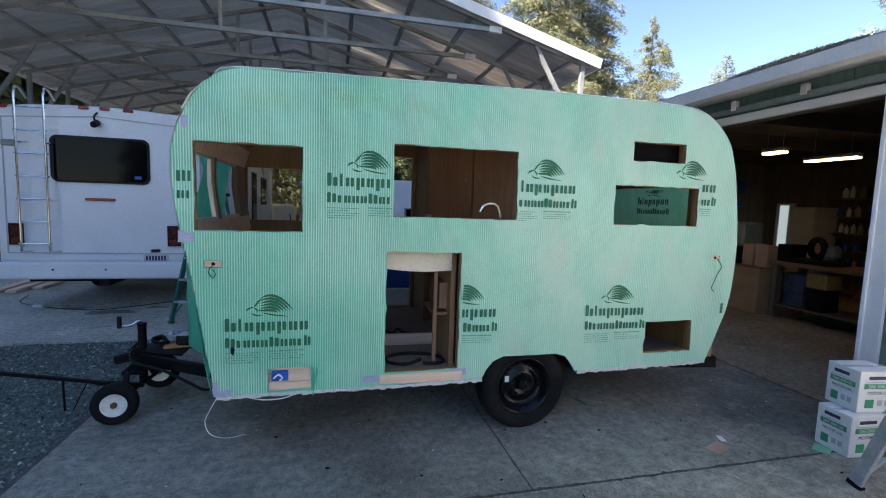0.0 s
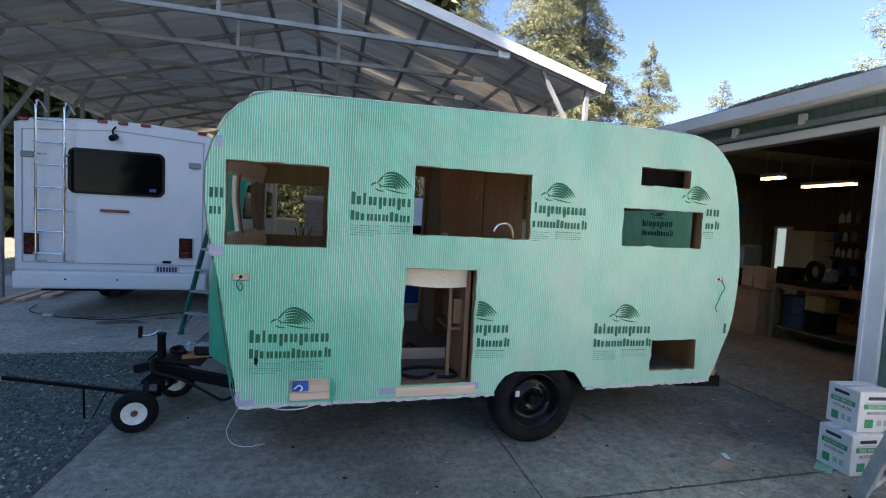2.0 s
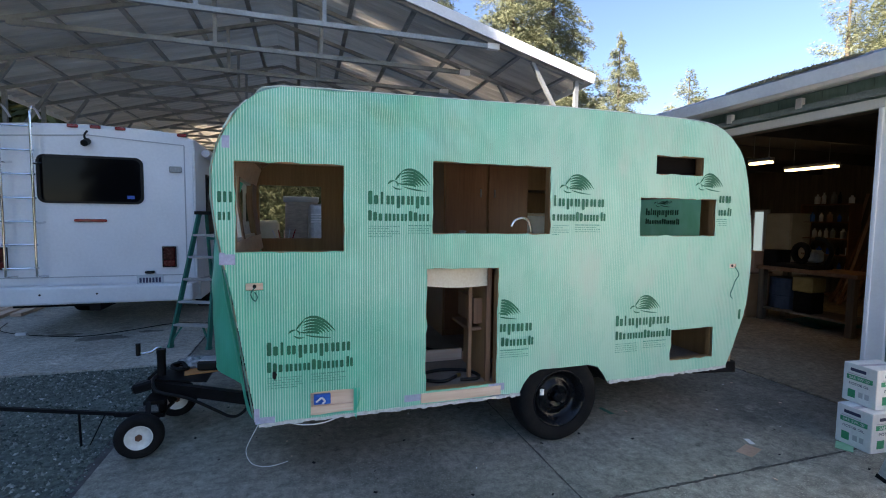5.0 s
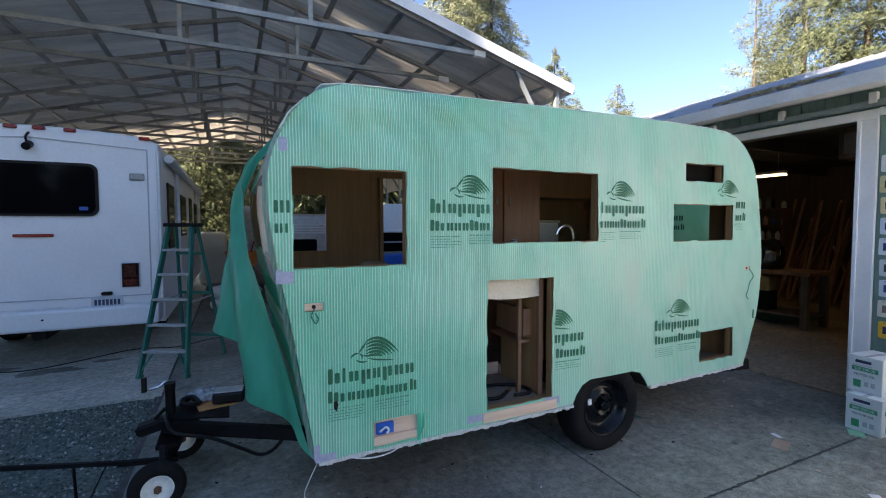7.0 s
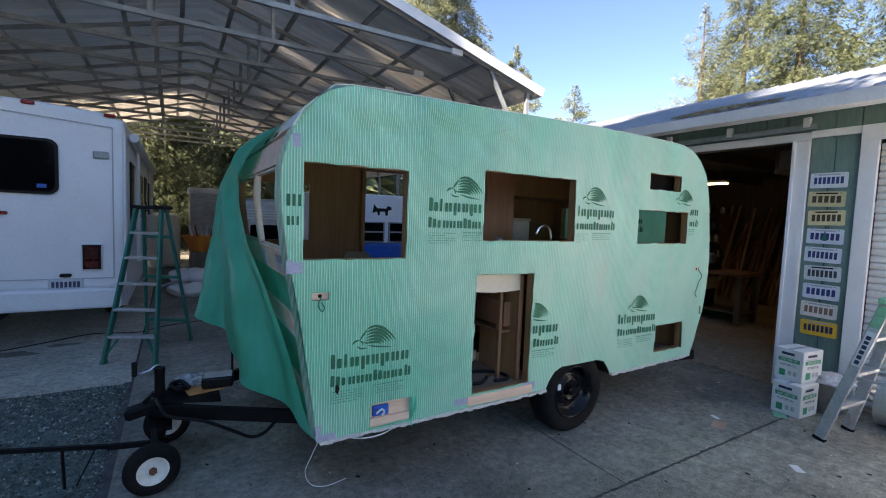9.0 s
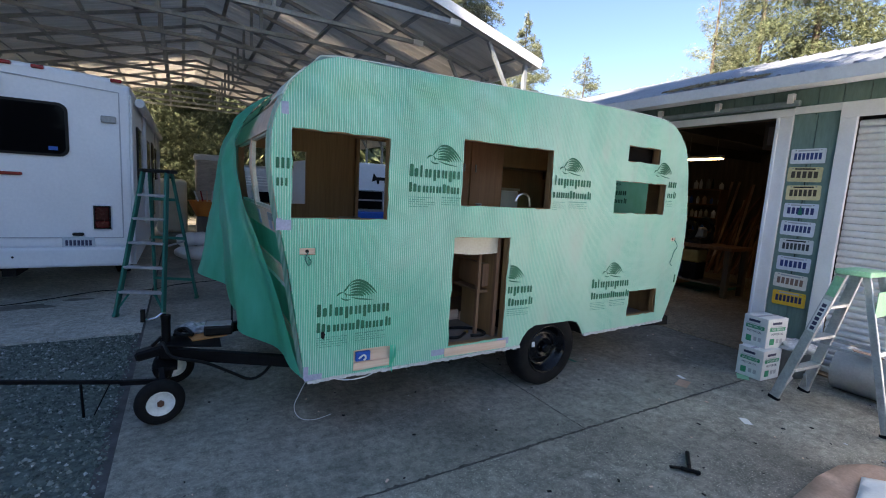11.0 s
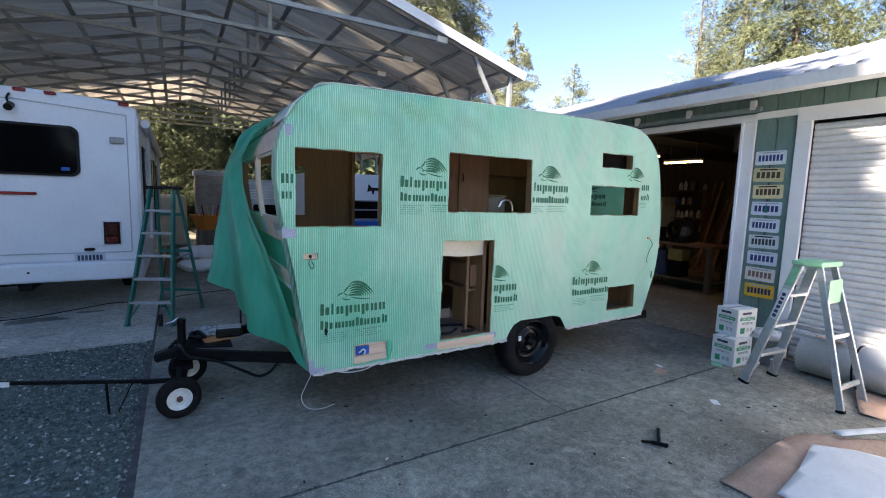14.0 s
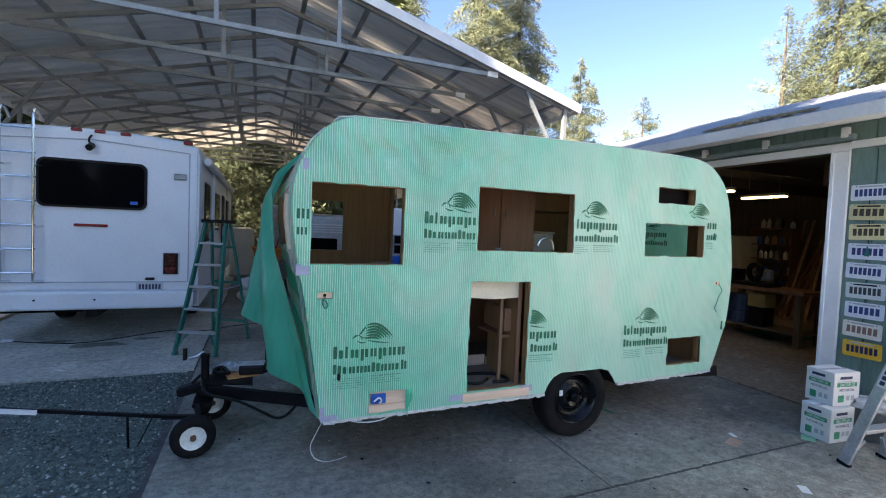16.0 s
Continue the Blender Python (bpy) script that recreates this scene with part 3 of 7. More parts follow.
carport()

# ---- workshop ----
WX = 4.28


def workshop():
    Y0, Y1, H = -6.0, 9.5, 2.93
    oy0, oy1, oz = 2.73, 7.4, 2.62          # sliding door opening
    ry0, ry1, rz = -0.85, 2.05, 2.60         # roller door opening
    w = tagged(new("wall_workshop"), "grey-green board-sided workshop wall with white trim", "wall", kind="structure")

    def piece(name, y0, y1, z0, z1, x0, x1, mat, label="", bev=0.0):
        return part(name, box(x0, x1, y0, y1, z0, z1, bev), mat, w, label)

    def siding(y0, y1, z0, z1):
        y = y0
        while y < y1 - 0.01:
            e = min(y + 0.205, y1)
            piece("siding_board", y + 0.004, e - 0.004, z0, z1, WX, WX + 0.02, GREEN_SIDING)
            y = e
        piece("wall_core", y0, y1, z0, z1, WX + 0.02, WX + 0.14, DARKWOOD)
    siding(oy0 - 0.55, oy0 - 0.02, -0.05, oz)
    siding(Y0, ry0 - 0.12, -0.05, oz)
    siding(oy1, Y1, -0.05, oz)
    siding(Y0, Y1, oz, H)
    piece("door_post", oy0 - 0.14, oy0, 0.0, oz, WX - 0.035, WX - 0.001, WHITE, "white-painted door post", 0.004)
    piece("door_post", oy0 - 0.02, oy0 + 0.012, 0.0, oz, WX - 0.05, WX + 0.15, WHITE, "", 0.004)
    piece("header_trim", oy0 - 0.14, oy1 + 0.3, oz + 0.002, oz + 0.085, WX - 0.035, WX - 0.002, WHITE, "white header board", 0.004)
    piece("header_trim", ry0 - 0.1, oy0 - 0.143, oz + 0.022, oz + 0.095, WX - 0.03, WX - 0.002, WHITE, "", 0.004)
    piece("door_casing", ry1, ry1 + 0.135, 0.0, oz + 0.02, WX - 0.045, WX - 0.001, WHITE, "white door casing", 0.005)
    piece("door_casing", ry0 - 0.12, ry0, 0.0, oz + 0.02, WX - 0.045, WX - 0.001, WHITE, "white door casing", 0.005)
    piece("header_casing", ry0 - 0.12, ry1 + 0.135, oz - 0.06, oz + 0.09, WX - 0.05, WX - 0.036, WHITE, "", 0.004)
    # sliding door rail
    piece("door_track", oy0 - 0.2, oy1 + 2.0, oz + 0.1, oz + 0.155, WX - 0.10, WX - 0.045, STEEL_TRACK, "grey steel sliding-door rail", 0.006)
    for k in range(7):
        y = oy0 - 0.12 + 0.75 * k
        piece("track_bracket", y - 0.03, y + 0.03, oz + 0.125, oz + 0.225, WX - 0.112, WX - 0.06, WHITE_METAL, "", 0.004)
    piece("soffit", Y0, Y1, H - 0.03, H - 0.005, 3.86, WX + 0.14, WHITE, "white soffit")
    # gutter and fascia
    bm = prism([(3.78, 2.95), (3.80, 2.84), (3.86, 2.82), (3.90, 2.82), (3.90, 2.96), (3.89, 2.96), (3.89, 2.84), (3.81, 2.85), (3.795, 2.95)], "y", Y0, Y1)
    part("gutter", bm, WHITE_METAL, w, "white metal gutter")
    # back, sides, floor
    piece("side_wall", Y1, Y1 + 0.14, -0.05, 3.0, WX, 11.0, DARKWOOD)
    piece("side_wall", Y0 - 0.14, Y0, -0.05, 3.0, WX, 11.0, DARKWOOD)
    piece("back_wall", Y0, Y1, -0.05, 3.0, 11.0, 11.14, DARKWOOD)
    fl = tagged(link_mesh("floor", box(4.22, 11.0, Y0, Y1, -0.1, 0.012), concrete_mat("shop_floor", (0.30, 0.24, 0.165), (0.40, 0.33, 0.23), (0.22, 0.175, 0.12))), "worn brownish concrete workshop floor", "floor", kind="structure")
    # corrugated roof
    PITCH = 0.318
    for s, x0, x1 in ((1, 3.84, 7.6), (-1, 11.4, 7.6)):
        bm = bmesh.new()
        n = 400
        rows = []
        for j in range(n + 1):
            y = Y0 - 0.3 + 0.2 * (j // 5) + (0.0, 0.07, 0.085, 0.115, 0.13)[j % 5]
            h = (0.0, 0.0, 0.03, 0.03, 0.0)[j % 5]
            rows.append([bm.verts.new((x0 + (x1 - x0) * k, y, 2.955 + h + abs(x1 - x0) * PITCH * k)) for k in (0, 0.5, 1)])
        for a, b in zip(rows, rows[1:]):
            for k in (0, 1):
                bm.faces.new((a[k], a[k + 1], b[k + 1], b[k]))
        bmesh.ops.solidify(bm, geom=bm.faces[:], thickness=0.01)
        part("roof_sheet", bm, ROOF_METAL, w, "corrugated bare metal roof sheet")
    for y in (Y0, Y1):
        part("gable_wall", prism([(WX, 2.99), (11.0, 2.99), (7.6, 4.05)], "y", y, y + 0.12), GREEN_SIDING, w)
    # ceiling darker than the walls: the gloom above the tubes is in its colour
    ceil = tagged(link_mesh("ceiling", box(WX + 0.15, 11.0, Y0, Y1, 2.94, 2.965), worn("ceiling_boards", (0.045, 0.04, 0.035), (0.10, 0.09, 0.08), 1.2, 0.85, grain=20, bump=0.3)), "wooden workshop ceiling, its dimness put into the colour", "ceiling", kind="structure")
    # roller door
    d = tagged(new("door_roller"), "white corrugated roller shutter door, closed", "door", kind="structure")
    n = 38
    for k in range(n):
        z = 0.02 + (rz - 0.08) * k / n
        hgt = (rz - 0.08) / n
        prof = [(WX + 0.042, z), (WX + 0.027, z + hgt * 0.2), (WX + 0.022, z + hgt * 0.5), (WX + 0.027, z + hgt * 0.8), (WX + 0.042, z + hgt - 0.002), (WX + 0.075, z + hgt - 0.003), (WX + 0.075, z)]
        part("slat", prism(prof, "y", ry0, ry1), ROLLER, d)
    part("door_head", box(WX + 0.08, WX + 0.3, ry0, ry1, rz - 0.1, rz), BLACK, d)
    return w


ROLLER = worn("roller_paint", (0.64, 0.615, 0.60), (0.74, 0.715, 0.70), 3, 0.5, grain=30, bump=0.05)
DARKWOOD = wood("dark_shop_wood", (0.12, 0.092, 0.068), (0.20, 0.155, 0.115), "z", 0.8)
workshop()


def rounded(x0, x1, z0, z1, r, n=6):
    """Corners of a rounded rectangle."""
    out = []
    for cx, cz, a0 in ((x1 - r, z1 - r, 0), (x0 + r, z1 - r, 90), (x0 + r, z0 + r, 180), (x1 - r, z0 + r, 270)):
        for k in range(n + 1):
            a = radians(a0 + 90 * k / n)
            out.append((cx + r * math.cos(a), cz + r * math.sin(a)))
    return out


def turned(bm, m):
    bmesh.ops.transform(bm, matrix=m, verts=bm.verts)
    return bm


# ---- motorhome ----
def motorhome():
    X0, X1, Y, YL, Z0, Z1 = -4.18, -1.83, 6.9, 7.6, 0.72, 2.70
    r = thing("motorhome", "white motorhome parked under the carport, rear end showing", "motorhome", ((X0 + X1) / 2, Y, 0))
    xm = (X0 + X1) / 2
    arc = [(X0 + (X1 - X0) * k / 12, Z1 + 0.07 * (1 - (2 * k / 12 - 1) ** 2) - (0.05 if k in (0, 12) else 0)) for k in range(13)]
    prof = [(X1, Z0), (X1, Z1 - 0.05)] + arc[::-1][1:-1] + [(X0, Z1 - 0.05), (X0, Z0)]
    bm = prism(prof, "y", Y, Y + YL)
    bmesh.ops.bevel(bm, geom=[e for e in bm.edges if all(abs(v.co.y - Y) < 1e-4 for v in e.verts)], offset=0.05, segments=3, profile=0.5, affect="EDGES")
    part("body", bm, RV_WHITE, r, "white gelcoat body")
    # recessed rear panel outline
    for a, b in (((X0 + 0.11, 2.56), (xm, 2.63)), ((xm, 2.63), (X1 - 0.11, 2.56)), ((X0 + 0.11, 2.56), (X0 + 0.11, 0.84)), ((X1 - 0.11, 2.56), (X1 - 0.11, 0.84)), ((X0 + 0.11, 0.84), (X1 - 0.11, 0.84))):
        part("panel_seam", beam((a[0], Y - 0.002, a[1]), (b[0], Y - 0.002, b[1]), 0.012, 0.022, up=(0, 1, 0)), SEAM, r)
    part("bumper", box(X0 + 0.03, X1 - 0.03, Y - 0.09, Y + 0.3, 0.50, 0.73, 0.03, None, 2), RV_WHITE, r, "white rear bumper skirt")
    for x in (-3.55, -2.95):
        part("bolt", rod((x, Y - 0.10, 0.63), (x, Y - 0.088, 0.63), 0.012, 8), BLACK, r)
    # window
    w = part("window", prism(rounded(-3.56, -2.42, 1.772, 2.37, 0.09), "y", Y - 0.022, Y - 0.004), BLACK, r, "dark tinted rear window in a black rubber frame")
    part("pane", prism(rounded(-3.53, -2.45, 1.80, 2.34, 0.075), "y", Y - 0.026, Y - 0.021), DARK_GLASS, w)
    part("sticker", box(-2.60, -2.52, Y - 0.029, Y - 0.0265, 1.84, 1.88), BLUE, w)
    part("brake_light", box(-3.19, -2.84, Y - 0.03, Y - 0.002, 1.54, 1.575, 0.008), RED_LENS, r, "thin red brake light strip")
    for x in (-4.06, -3.17, -2.93, -2.66, -1.96):
        z = 2.68 + 0.055 * (1 - ((x - xm) / 1.17) ** 2)
        part("marker_light", box(x - 0.055, x + 0.055, Y - 0.03, Y + 0.02, z - 0.02, z + 0.02, 0.008), RED_LENS, r)
    for x0 in (-4.04, -2.22):
        h = part("tail_light", box(x0 - 0.02, x0 + 0.18, Y - 0.03, Y, 0.93, 1.24, 0.015), WHITE_METAL, r, "dark red tail light in a white bezel")
        part("gasket", box(x0 - 0.004, x0 + 0.164, Y - 0.034, Y - 0.029, 0.946, 1.224, 0.004), BLACK, h)
        part("lens", box(x0 + 0.012, x0 + 0.148, Y - 0.045, Y - 0.033, 1.05, 1.21, 0.01), DARK_RED, h)
        part("lens", box(x0 + 0.012, x0 + 0.148, Y - 0.045, Y - 0.033, 0.96, 1.046, 0.01), DEEP_RED, h)
    for x0 in (-4.08, -2.12):
        part("side_marker", box(x0, x0 + 0.15, Y - 0.03, Y, 2.20, 2.28, 0.01), GALV, r, "clear lamp with a chrome edge")
    # rear camera
    cm = part("camera_mount", tube([(-3.02, Y, 2.68), (-3.03, Y - 0.06, 2.62), (-3.01, Y - 0.07, 2.55)], 0.012), BLACK, r)
    part("camera_eye", rod((-3.01, Y - 0.13, 2.51), (-3.01, Y - 0.03, 2.55), 0.04, 14), BLACK, cm)
    # number plate
    pl = part("number_plate", box(-2.53, -2.225, Y - 0.016, Y - 0.003, 0.715, 0.848, 0.004), PLATE_FACE, r, "white number plate with dark bars")
    for k in range(7):
        part("bar", box(-2.50 + 0.037 * k, -2.475 + 0.037 * k, Y - 0.0185, Y - 0.0165, 0.745, 0.81), BAR_DARK, pl)
    part("plate_lamp", box(-2.43, -2.32, Y - 0.05, Y, 0.865, 0.90, 0.012), BLACK, r)
    # ladder
    for x in (-3.86, -3.55):
        part("ladder_rail", tube([(x, Y + 0.12, 2.82), (x, Y - 0.02, 2.92), (x, Y - 0.11, 2.86), (x, Y - 0.12, 2.4), (x, Y - 0.12, 1.4), (x, Y - 0.12, 0.93), (x, Y - 0.10, 0.87), (x + 0.06, Y - 0.01, 0.86)], 0.0145, 10), CHROME, r, "chrome ladder rail")
        for z in (2.25, 1.52):
            part("standoff", tube([(x, Y - 0.12, z), (x + 0.03, Y - 0.06, z), (x + 0.05, Y, z + 0.01)], 0.014), CHROME, r)
    for k in range(7):
        part("rung", rod((-3.885, Y - 0.12, 0.97 + 0.285 * k), (-3.525, Y - 0.12, 0.97 + 0.285 * k), 0.0115, 10), CHROME, r)
    # side with windows, awning, corner trim
    part("corner_trim", box(X1 - 0.012, X1 + 0.012, Y + 0.005, Y + 0.09, 0.75, 2.55, 0.008), WHITE_METAL, r)
    for y0, y1, z0, z1 in ((7.6, 8.3, 1.35, 2.25), (9.2, 10.2, 1.5, 2.2), (11.0, 11.6, 0.8, 2.25), (12.3, 13.2, 1.5, 2.2)):
        sw = part("side_window", box(X1, X1 + 0.02, y0, y1, z0, z1, 0.008), BLACK, r)
        part("pane", box(X1 + 0.015, X1 + 0.024, y0 + 0.04, y1 - 0.04, z0 + 0.04, z1 - 0.04), DARK_GLASS, sw)
    part("awning_roll", rod((X1 + 0.07, 7.3, 2.52), (X1 + 0.07, 13.8, 2.52), 0.055, 12), WHITE_METAL, r)
    for y in (8.6, 13.5):
        part("awning_arm", box(X1 + 0.01, X1 + 0.06, y, y + 0.07, 0.85, 2.55, 0.01), WHITE_METAL, r)
    part("side_skirt", box(X1 - 0.2, X1 - 0.01, Y + 0.3, Y + YL, 0.45, 0.74), RV_WHITE, r)
    part("side_skirt", box(X0 + 0.01, X0 + 0.2, Y + 0.3, Y + YL, 0.45, 0.74), RV_WHITE, r)
    for x in (X0 + 0.3, X1 - 0.3):
        for y in (8.9, 13.2):
            wh = part("wheel", turned(lathe([(0.0, -0.11), (0.30, -0.11), (0.39, -0.08), (0.39, 0.08), (0.30, 0.11), (0.0, 0.11)], 28), pose(x, y, 0.441, 0, 0, 90)), RUBBER, r, "black tyre")
            part("rim", turned(lathe([(0.0, -0.125), (0.2, -0.12), (0.2, 0.12), (0.0, 0.125)], 20), pose(x, y, 0.441, 0, 0, 90)), ALU, wh)
    part("hitch", box(xm - 0.06, xm + 0.06, Y - 0.02, Y + 0.6, 0.40, 0.52), FRAME_BLACK, r)
    part("hitch_bar", box(-4.0, -3.0, Y + 0.25, Y + 0.33, 0.42, 0.50), FRAME_BLACK, r)
    # true size and distance
    r.matrix_basis = Matrix.Translation((0, 0, 1.62)) @ Matrix.Diagonal((1.032, 1.032, 1.032, 1)) @ Matrix.Translation((0, 0, -1.62)) @ r.matrix_basis
    return r


PLATE_FACE = worn("plate_face", (0.44, 0.49, 0.53), (0.52, 0.57, 0.60), 12, 0.4)
SEAM = plain("shadow_seam", (0.42, 0.44, 0.47), 0.5)
motorhome()


# ---- travel trailer ----
YS, YB = 2.92, 4.92
FRONT = [(-0.70, 0.40), (-0.76, 0.78), (-0.82, 1.16), (-0.885, 1.5), (-0.915, 1.75), (-0.91, 1.92), (-0.87, 2.07), (-0.79, 2.22), (-0.68, 2.33), (-0.54, 2.385)]
TOP = [(-0.54, 2.385), (0.32, 2.40), (1.35, 2.42), (2.2, 2.42), (2.58, 2.405)]
REAR = [(2.58, 2.405), (2.74, 2.36), (2.86, 2.28), (2.96, 2.16), (3.03, 1.95), (3.08, 1.65), (3.10, 1.4), (3.095, 1.15), (3.06, 0.86), (2.89, 0.455)]
ARCH = [(2.89, 0.455), (1.74, 0.435), (1.70, 0.50), (1.66, 0.55), (1.58, 0.572), (1.18, 0.572), (1.10, 0.54), (1.05, 0.48), (1.02, 0.415)]
OUTLINE = smooth_line(FRONT, 3)[:-1] + TOP[:-1] + smooth_line(REAR, 3)[:-1] + ARCH
HOLES = {
    "front_window": (-0.80, -0.19, 1.43, 1.95), "galley_window": (0.37, 1.22, 1.54, 2.005), "vent": (2.12, 2.56, 1.995, 2.135),
    "rear_window": (1.985, 2.71, 1.525, 1.815), "door": (0.335, 0.84, 0.50, 1.31), "hatch": (2.315, 2.74, 0.545, 0.79),
    "outlet": (-0.395, -0.125, 0.425, 0.565), "lamp_f": (-0.75, -0.655, 1.21, 1.25), "lamp_r": (2.885, 2.955, 1.265, 1.30)}


def nose_x(z):
    """Where the front of the trailer lies at a height."""
    for (x0, z0), (x1, z1) in zip(FRONT, FRONT[1:]):
        if z0 <= z <= z1:
            return x0 + (x1 - x0) * (z - z0) / (z1 - z0)
    return FRONT[0][0]


def ragged(h, amp, seed):
    x0, x1, z0, z1 = h
    rng = np.random.default_rng(seed)
    out = []
    for (a, b), (c, d) in zip(((x0, z0), (x1, z0), (x1, z1), (x0, z1)), ((x1, z0), (x1, z1), (x0, z1), (x0, z0))):
        n = max(2, int((abs(c - a) + abs(d - b)) / 0.06))
        for k in range(n):
            j = 0 if k == 0 else amp
            out.append((a + (c - a) * k / n + j * rng.normal(), b + (d - b) * k / n + j * rng.normal()))
    return out


def wavy(x, z):
    """The uneven surface of the wrap on the long side."""
    d = 0.010 * noise.noise(Vector((x * 1.4, z * 1.4, 3.3))) + 0.011 * noise.noise(Vector((x * 4, z * 1.6, 1))) + 0.0035 * noise.noise(Vector((x * 11, z * 6, 7)))
    f = max(0, min(1, (z - 1.98) / 0.2)) * max(0, min(1, (0.9 - x) / 0.5))
    d += 0.045 * f * noise.noise(Vector((x * 5 + z * 5, z * 5 - x * 2, 2)))
    g = max(0, 1 - abs(z - 1.42) / 0.12) * max(0, min(1, (1.0 - x) * 2))
    d += 0.010 * g * math.sin(x * 17 + 3 * z)
    h = max(0, 1 - abs(x - 0.24) / 0.16) * max(0, min(1, (1.35 - z) * 3))
    d -= 0.018 * h * (0.6 + 0.4 * math.sin(z * 9))
    e = max(0, 1 - (z - 0.42) / 0.12)
    d += 0.006 * e * noise.noise(Vector((x * 14, 0, 4)))
    return (x, YS - 0.014 + d * 0.8, z)


def block(x, z, w, h):
    """A plain printed block with clipped corners."""
    c = min(w, h) * 0.22
    return [[(x + c, z), (x + w - c, z), (x + w, z + c), (x + w, z + h - c), (x + w - c, z + h), (x + c, z + h), (x, z + h - c), (x, z + c)]]


def emblem(x0, z0, k=1.0):
    """Two rows of plain upright bars under a swept plume, and small bars beneath; returns dark and pale polygons."""
    dark, pale = [], []
    for row, base, gap in ((((0.062, 0.082, 0), (0.02, 0.078, 0), (0.05, 0.056, 0), (0.05, 0.078, 0.022), (0.042, 0.056, 0), (0.052, 0.078, 0.022), (0.05, 0.056, 0), (0.05, 0.056, 0)), 0.0, 0.0155),
                           (((0.055, 0.064, 0), (0.028, 0.046, 0), (0.04, 0.046, 0), (0.04, 0.046, 0), (0.04, 0.046, 0), (0.055, 0.064, 0), (0.04, 0.046, 0), (0.04, 0.046, 0), (0.028, 0.046, 0), (0.04, 0.066, 0)), -0.102, 0.0105)):
        x = x0
        for w, h, low in row:
            if w > 0.03:
                dark += block(x, z0 + (base - low) * k, w * 0.42 * k, h * k)
                dark += block(x + w * 0.58 * k, z0 + base * k, w * 0.42 * k, (h - low) * k if low else min(h, 0.056) * k)
            else:
                dark += block(x, z0 + base * k, w * 0.75 * k, h * k)
            x += (w + gap) * k

    def stroke(a, b, c, wide):
        pts = []
        for q in range(9):
            f = q / 8
            px = a[0] * (1 - f) ** 2 + 2 * b[0] * f * (1 - f) + c[0] * f * f
            pz = a[1] * (1 - f) ** 2 + 2 * b[1] * f * (1 - f) + c[1] * f * f
            tx, tz = (b[0] - a[0]) * (1 - f) + (c[0] - b[0]) * f, (b[1] - a[1]) * (1 - f) + (c[1] - b[1]) * f
            n = math.hypot(tx, tz) or 1.0
            w = wide * (0.18 + math.sin(math.pi * f) ** 0.8)
            pts.append((px, pz, -tz / n * w, tx / n * w))
        for (ax, az, au, av), (cx, cz, cu, cv) in zip(pts, pts[1:]):
            dark.append([(x0 + (ax - au) * k, z0 + (az - av) * k), (x0 + (cx - cu) * k, z0 + (cz - cv) * k), (x0 + (cx + cu) * k, z0 + (cz + cv) * k), (x0 + (ax + au) * k, z0 + (az + av) * k)])
    for j in range(6):
        stroke((0.205, 0.205 - 0.016 * j), (0.29, 0.262 - 0.025 * j), (0.395 - 0.019 * j, 0.128 - 0.003 * j), 0.0072)
    for a, b, c, wide in (((0.21, 0.205), (0.185, 0.175), (0.165, 0.148), 0.005), ((0.165, 0.148), (0.135, 0.15), (0.122, 0.125), 0.005), ((0.165, 0.148), (0.19, 0.135), (0.185, 0.115), 0.004),
                          ((0.15, 0.115), (0.175, 0.09), (0.215, 0.10), 0.004), ((0.185, 0.135), (0.22, 0.12), (0.245, 0.14), 0.004), ((0.215, 0.115), (0.27, 0.095), (0.37, 0.088), 0.004)):
        stroke(a, b, c, wide)
    rng = np.random.default_rng(int(abs(x0 * 100)))
    for a, b, z, n in ((0.0, 0.2, -0.138, 5), (0.25, 0.46, -0.134, 4)):
        for q in range(n):
            xx = a
            lim = b - (0.08 * rng.random() if q in (1, 4, 6) else 0.0)
            hh = 0.0075 if (a > 0.1 and q == 0) else 0.0042
            while xx < lim:
                ww = 0.008 + 0.022 * rng.random()
                pale.append([(x0 + xx * k, z0 + (z - 0.0155 * q) * k), (x0 + min(xx + ww, lim) * k, z0 + (z - 0.0155 * q) * k), (x0 + min(xx + ww, lim) * k, z0 + (z - 0.0155 * q + hh) * k), (x0 + xx * k, z0 + (z - 0.0155 * q + hh) * k)])
                xx += ww + 0.005
    return dark, pale


def lay(polys, place, keep):
    """Lays printed polygons on a surface, leaving out what keep() refuses."""
    bm = bmesh.new()
    for poly in polys:
        if all(keep(u, v) for u, v in poly):
            f = bm.faces.new([bm.verts.new(place(u, v)) for u, v in poly])
    bm.normal_update()
    return bm


def on_side(x, z):
    return inside(OUTLINE, x, z) and not any(a - 0.004 < x < b + 0.004 and c - 0.004 < z < d + 0.004 for a, b, c, d in HOLES.values())


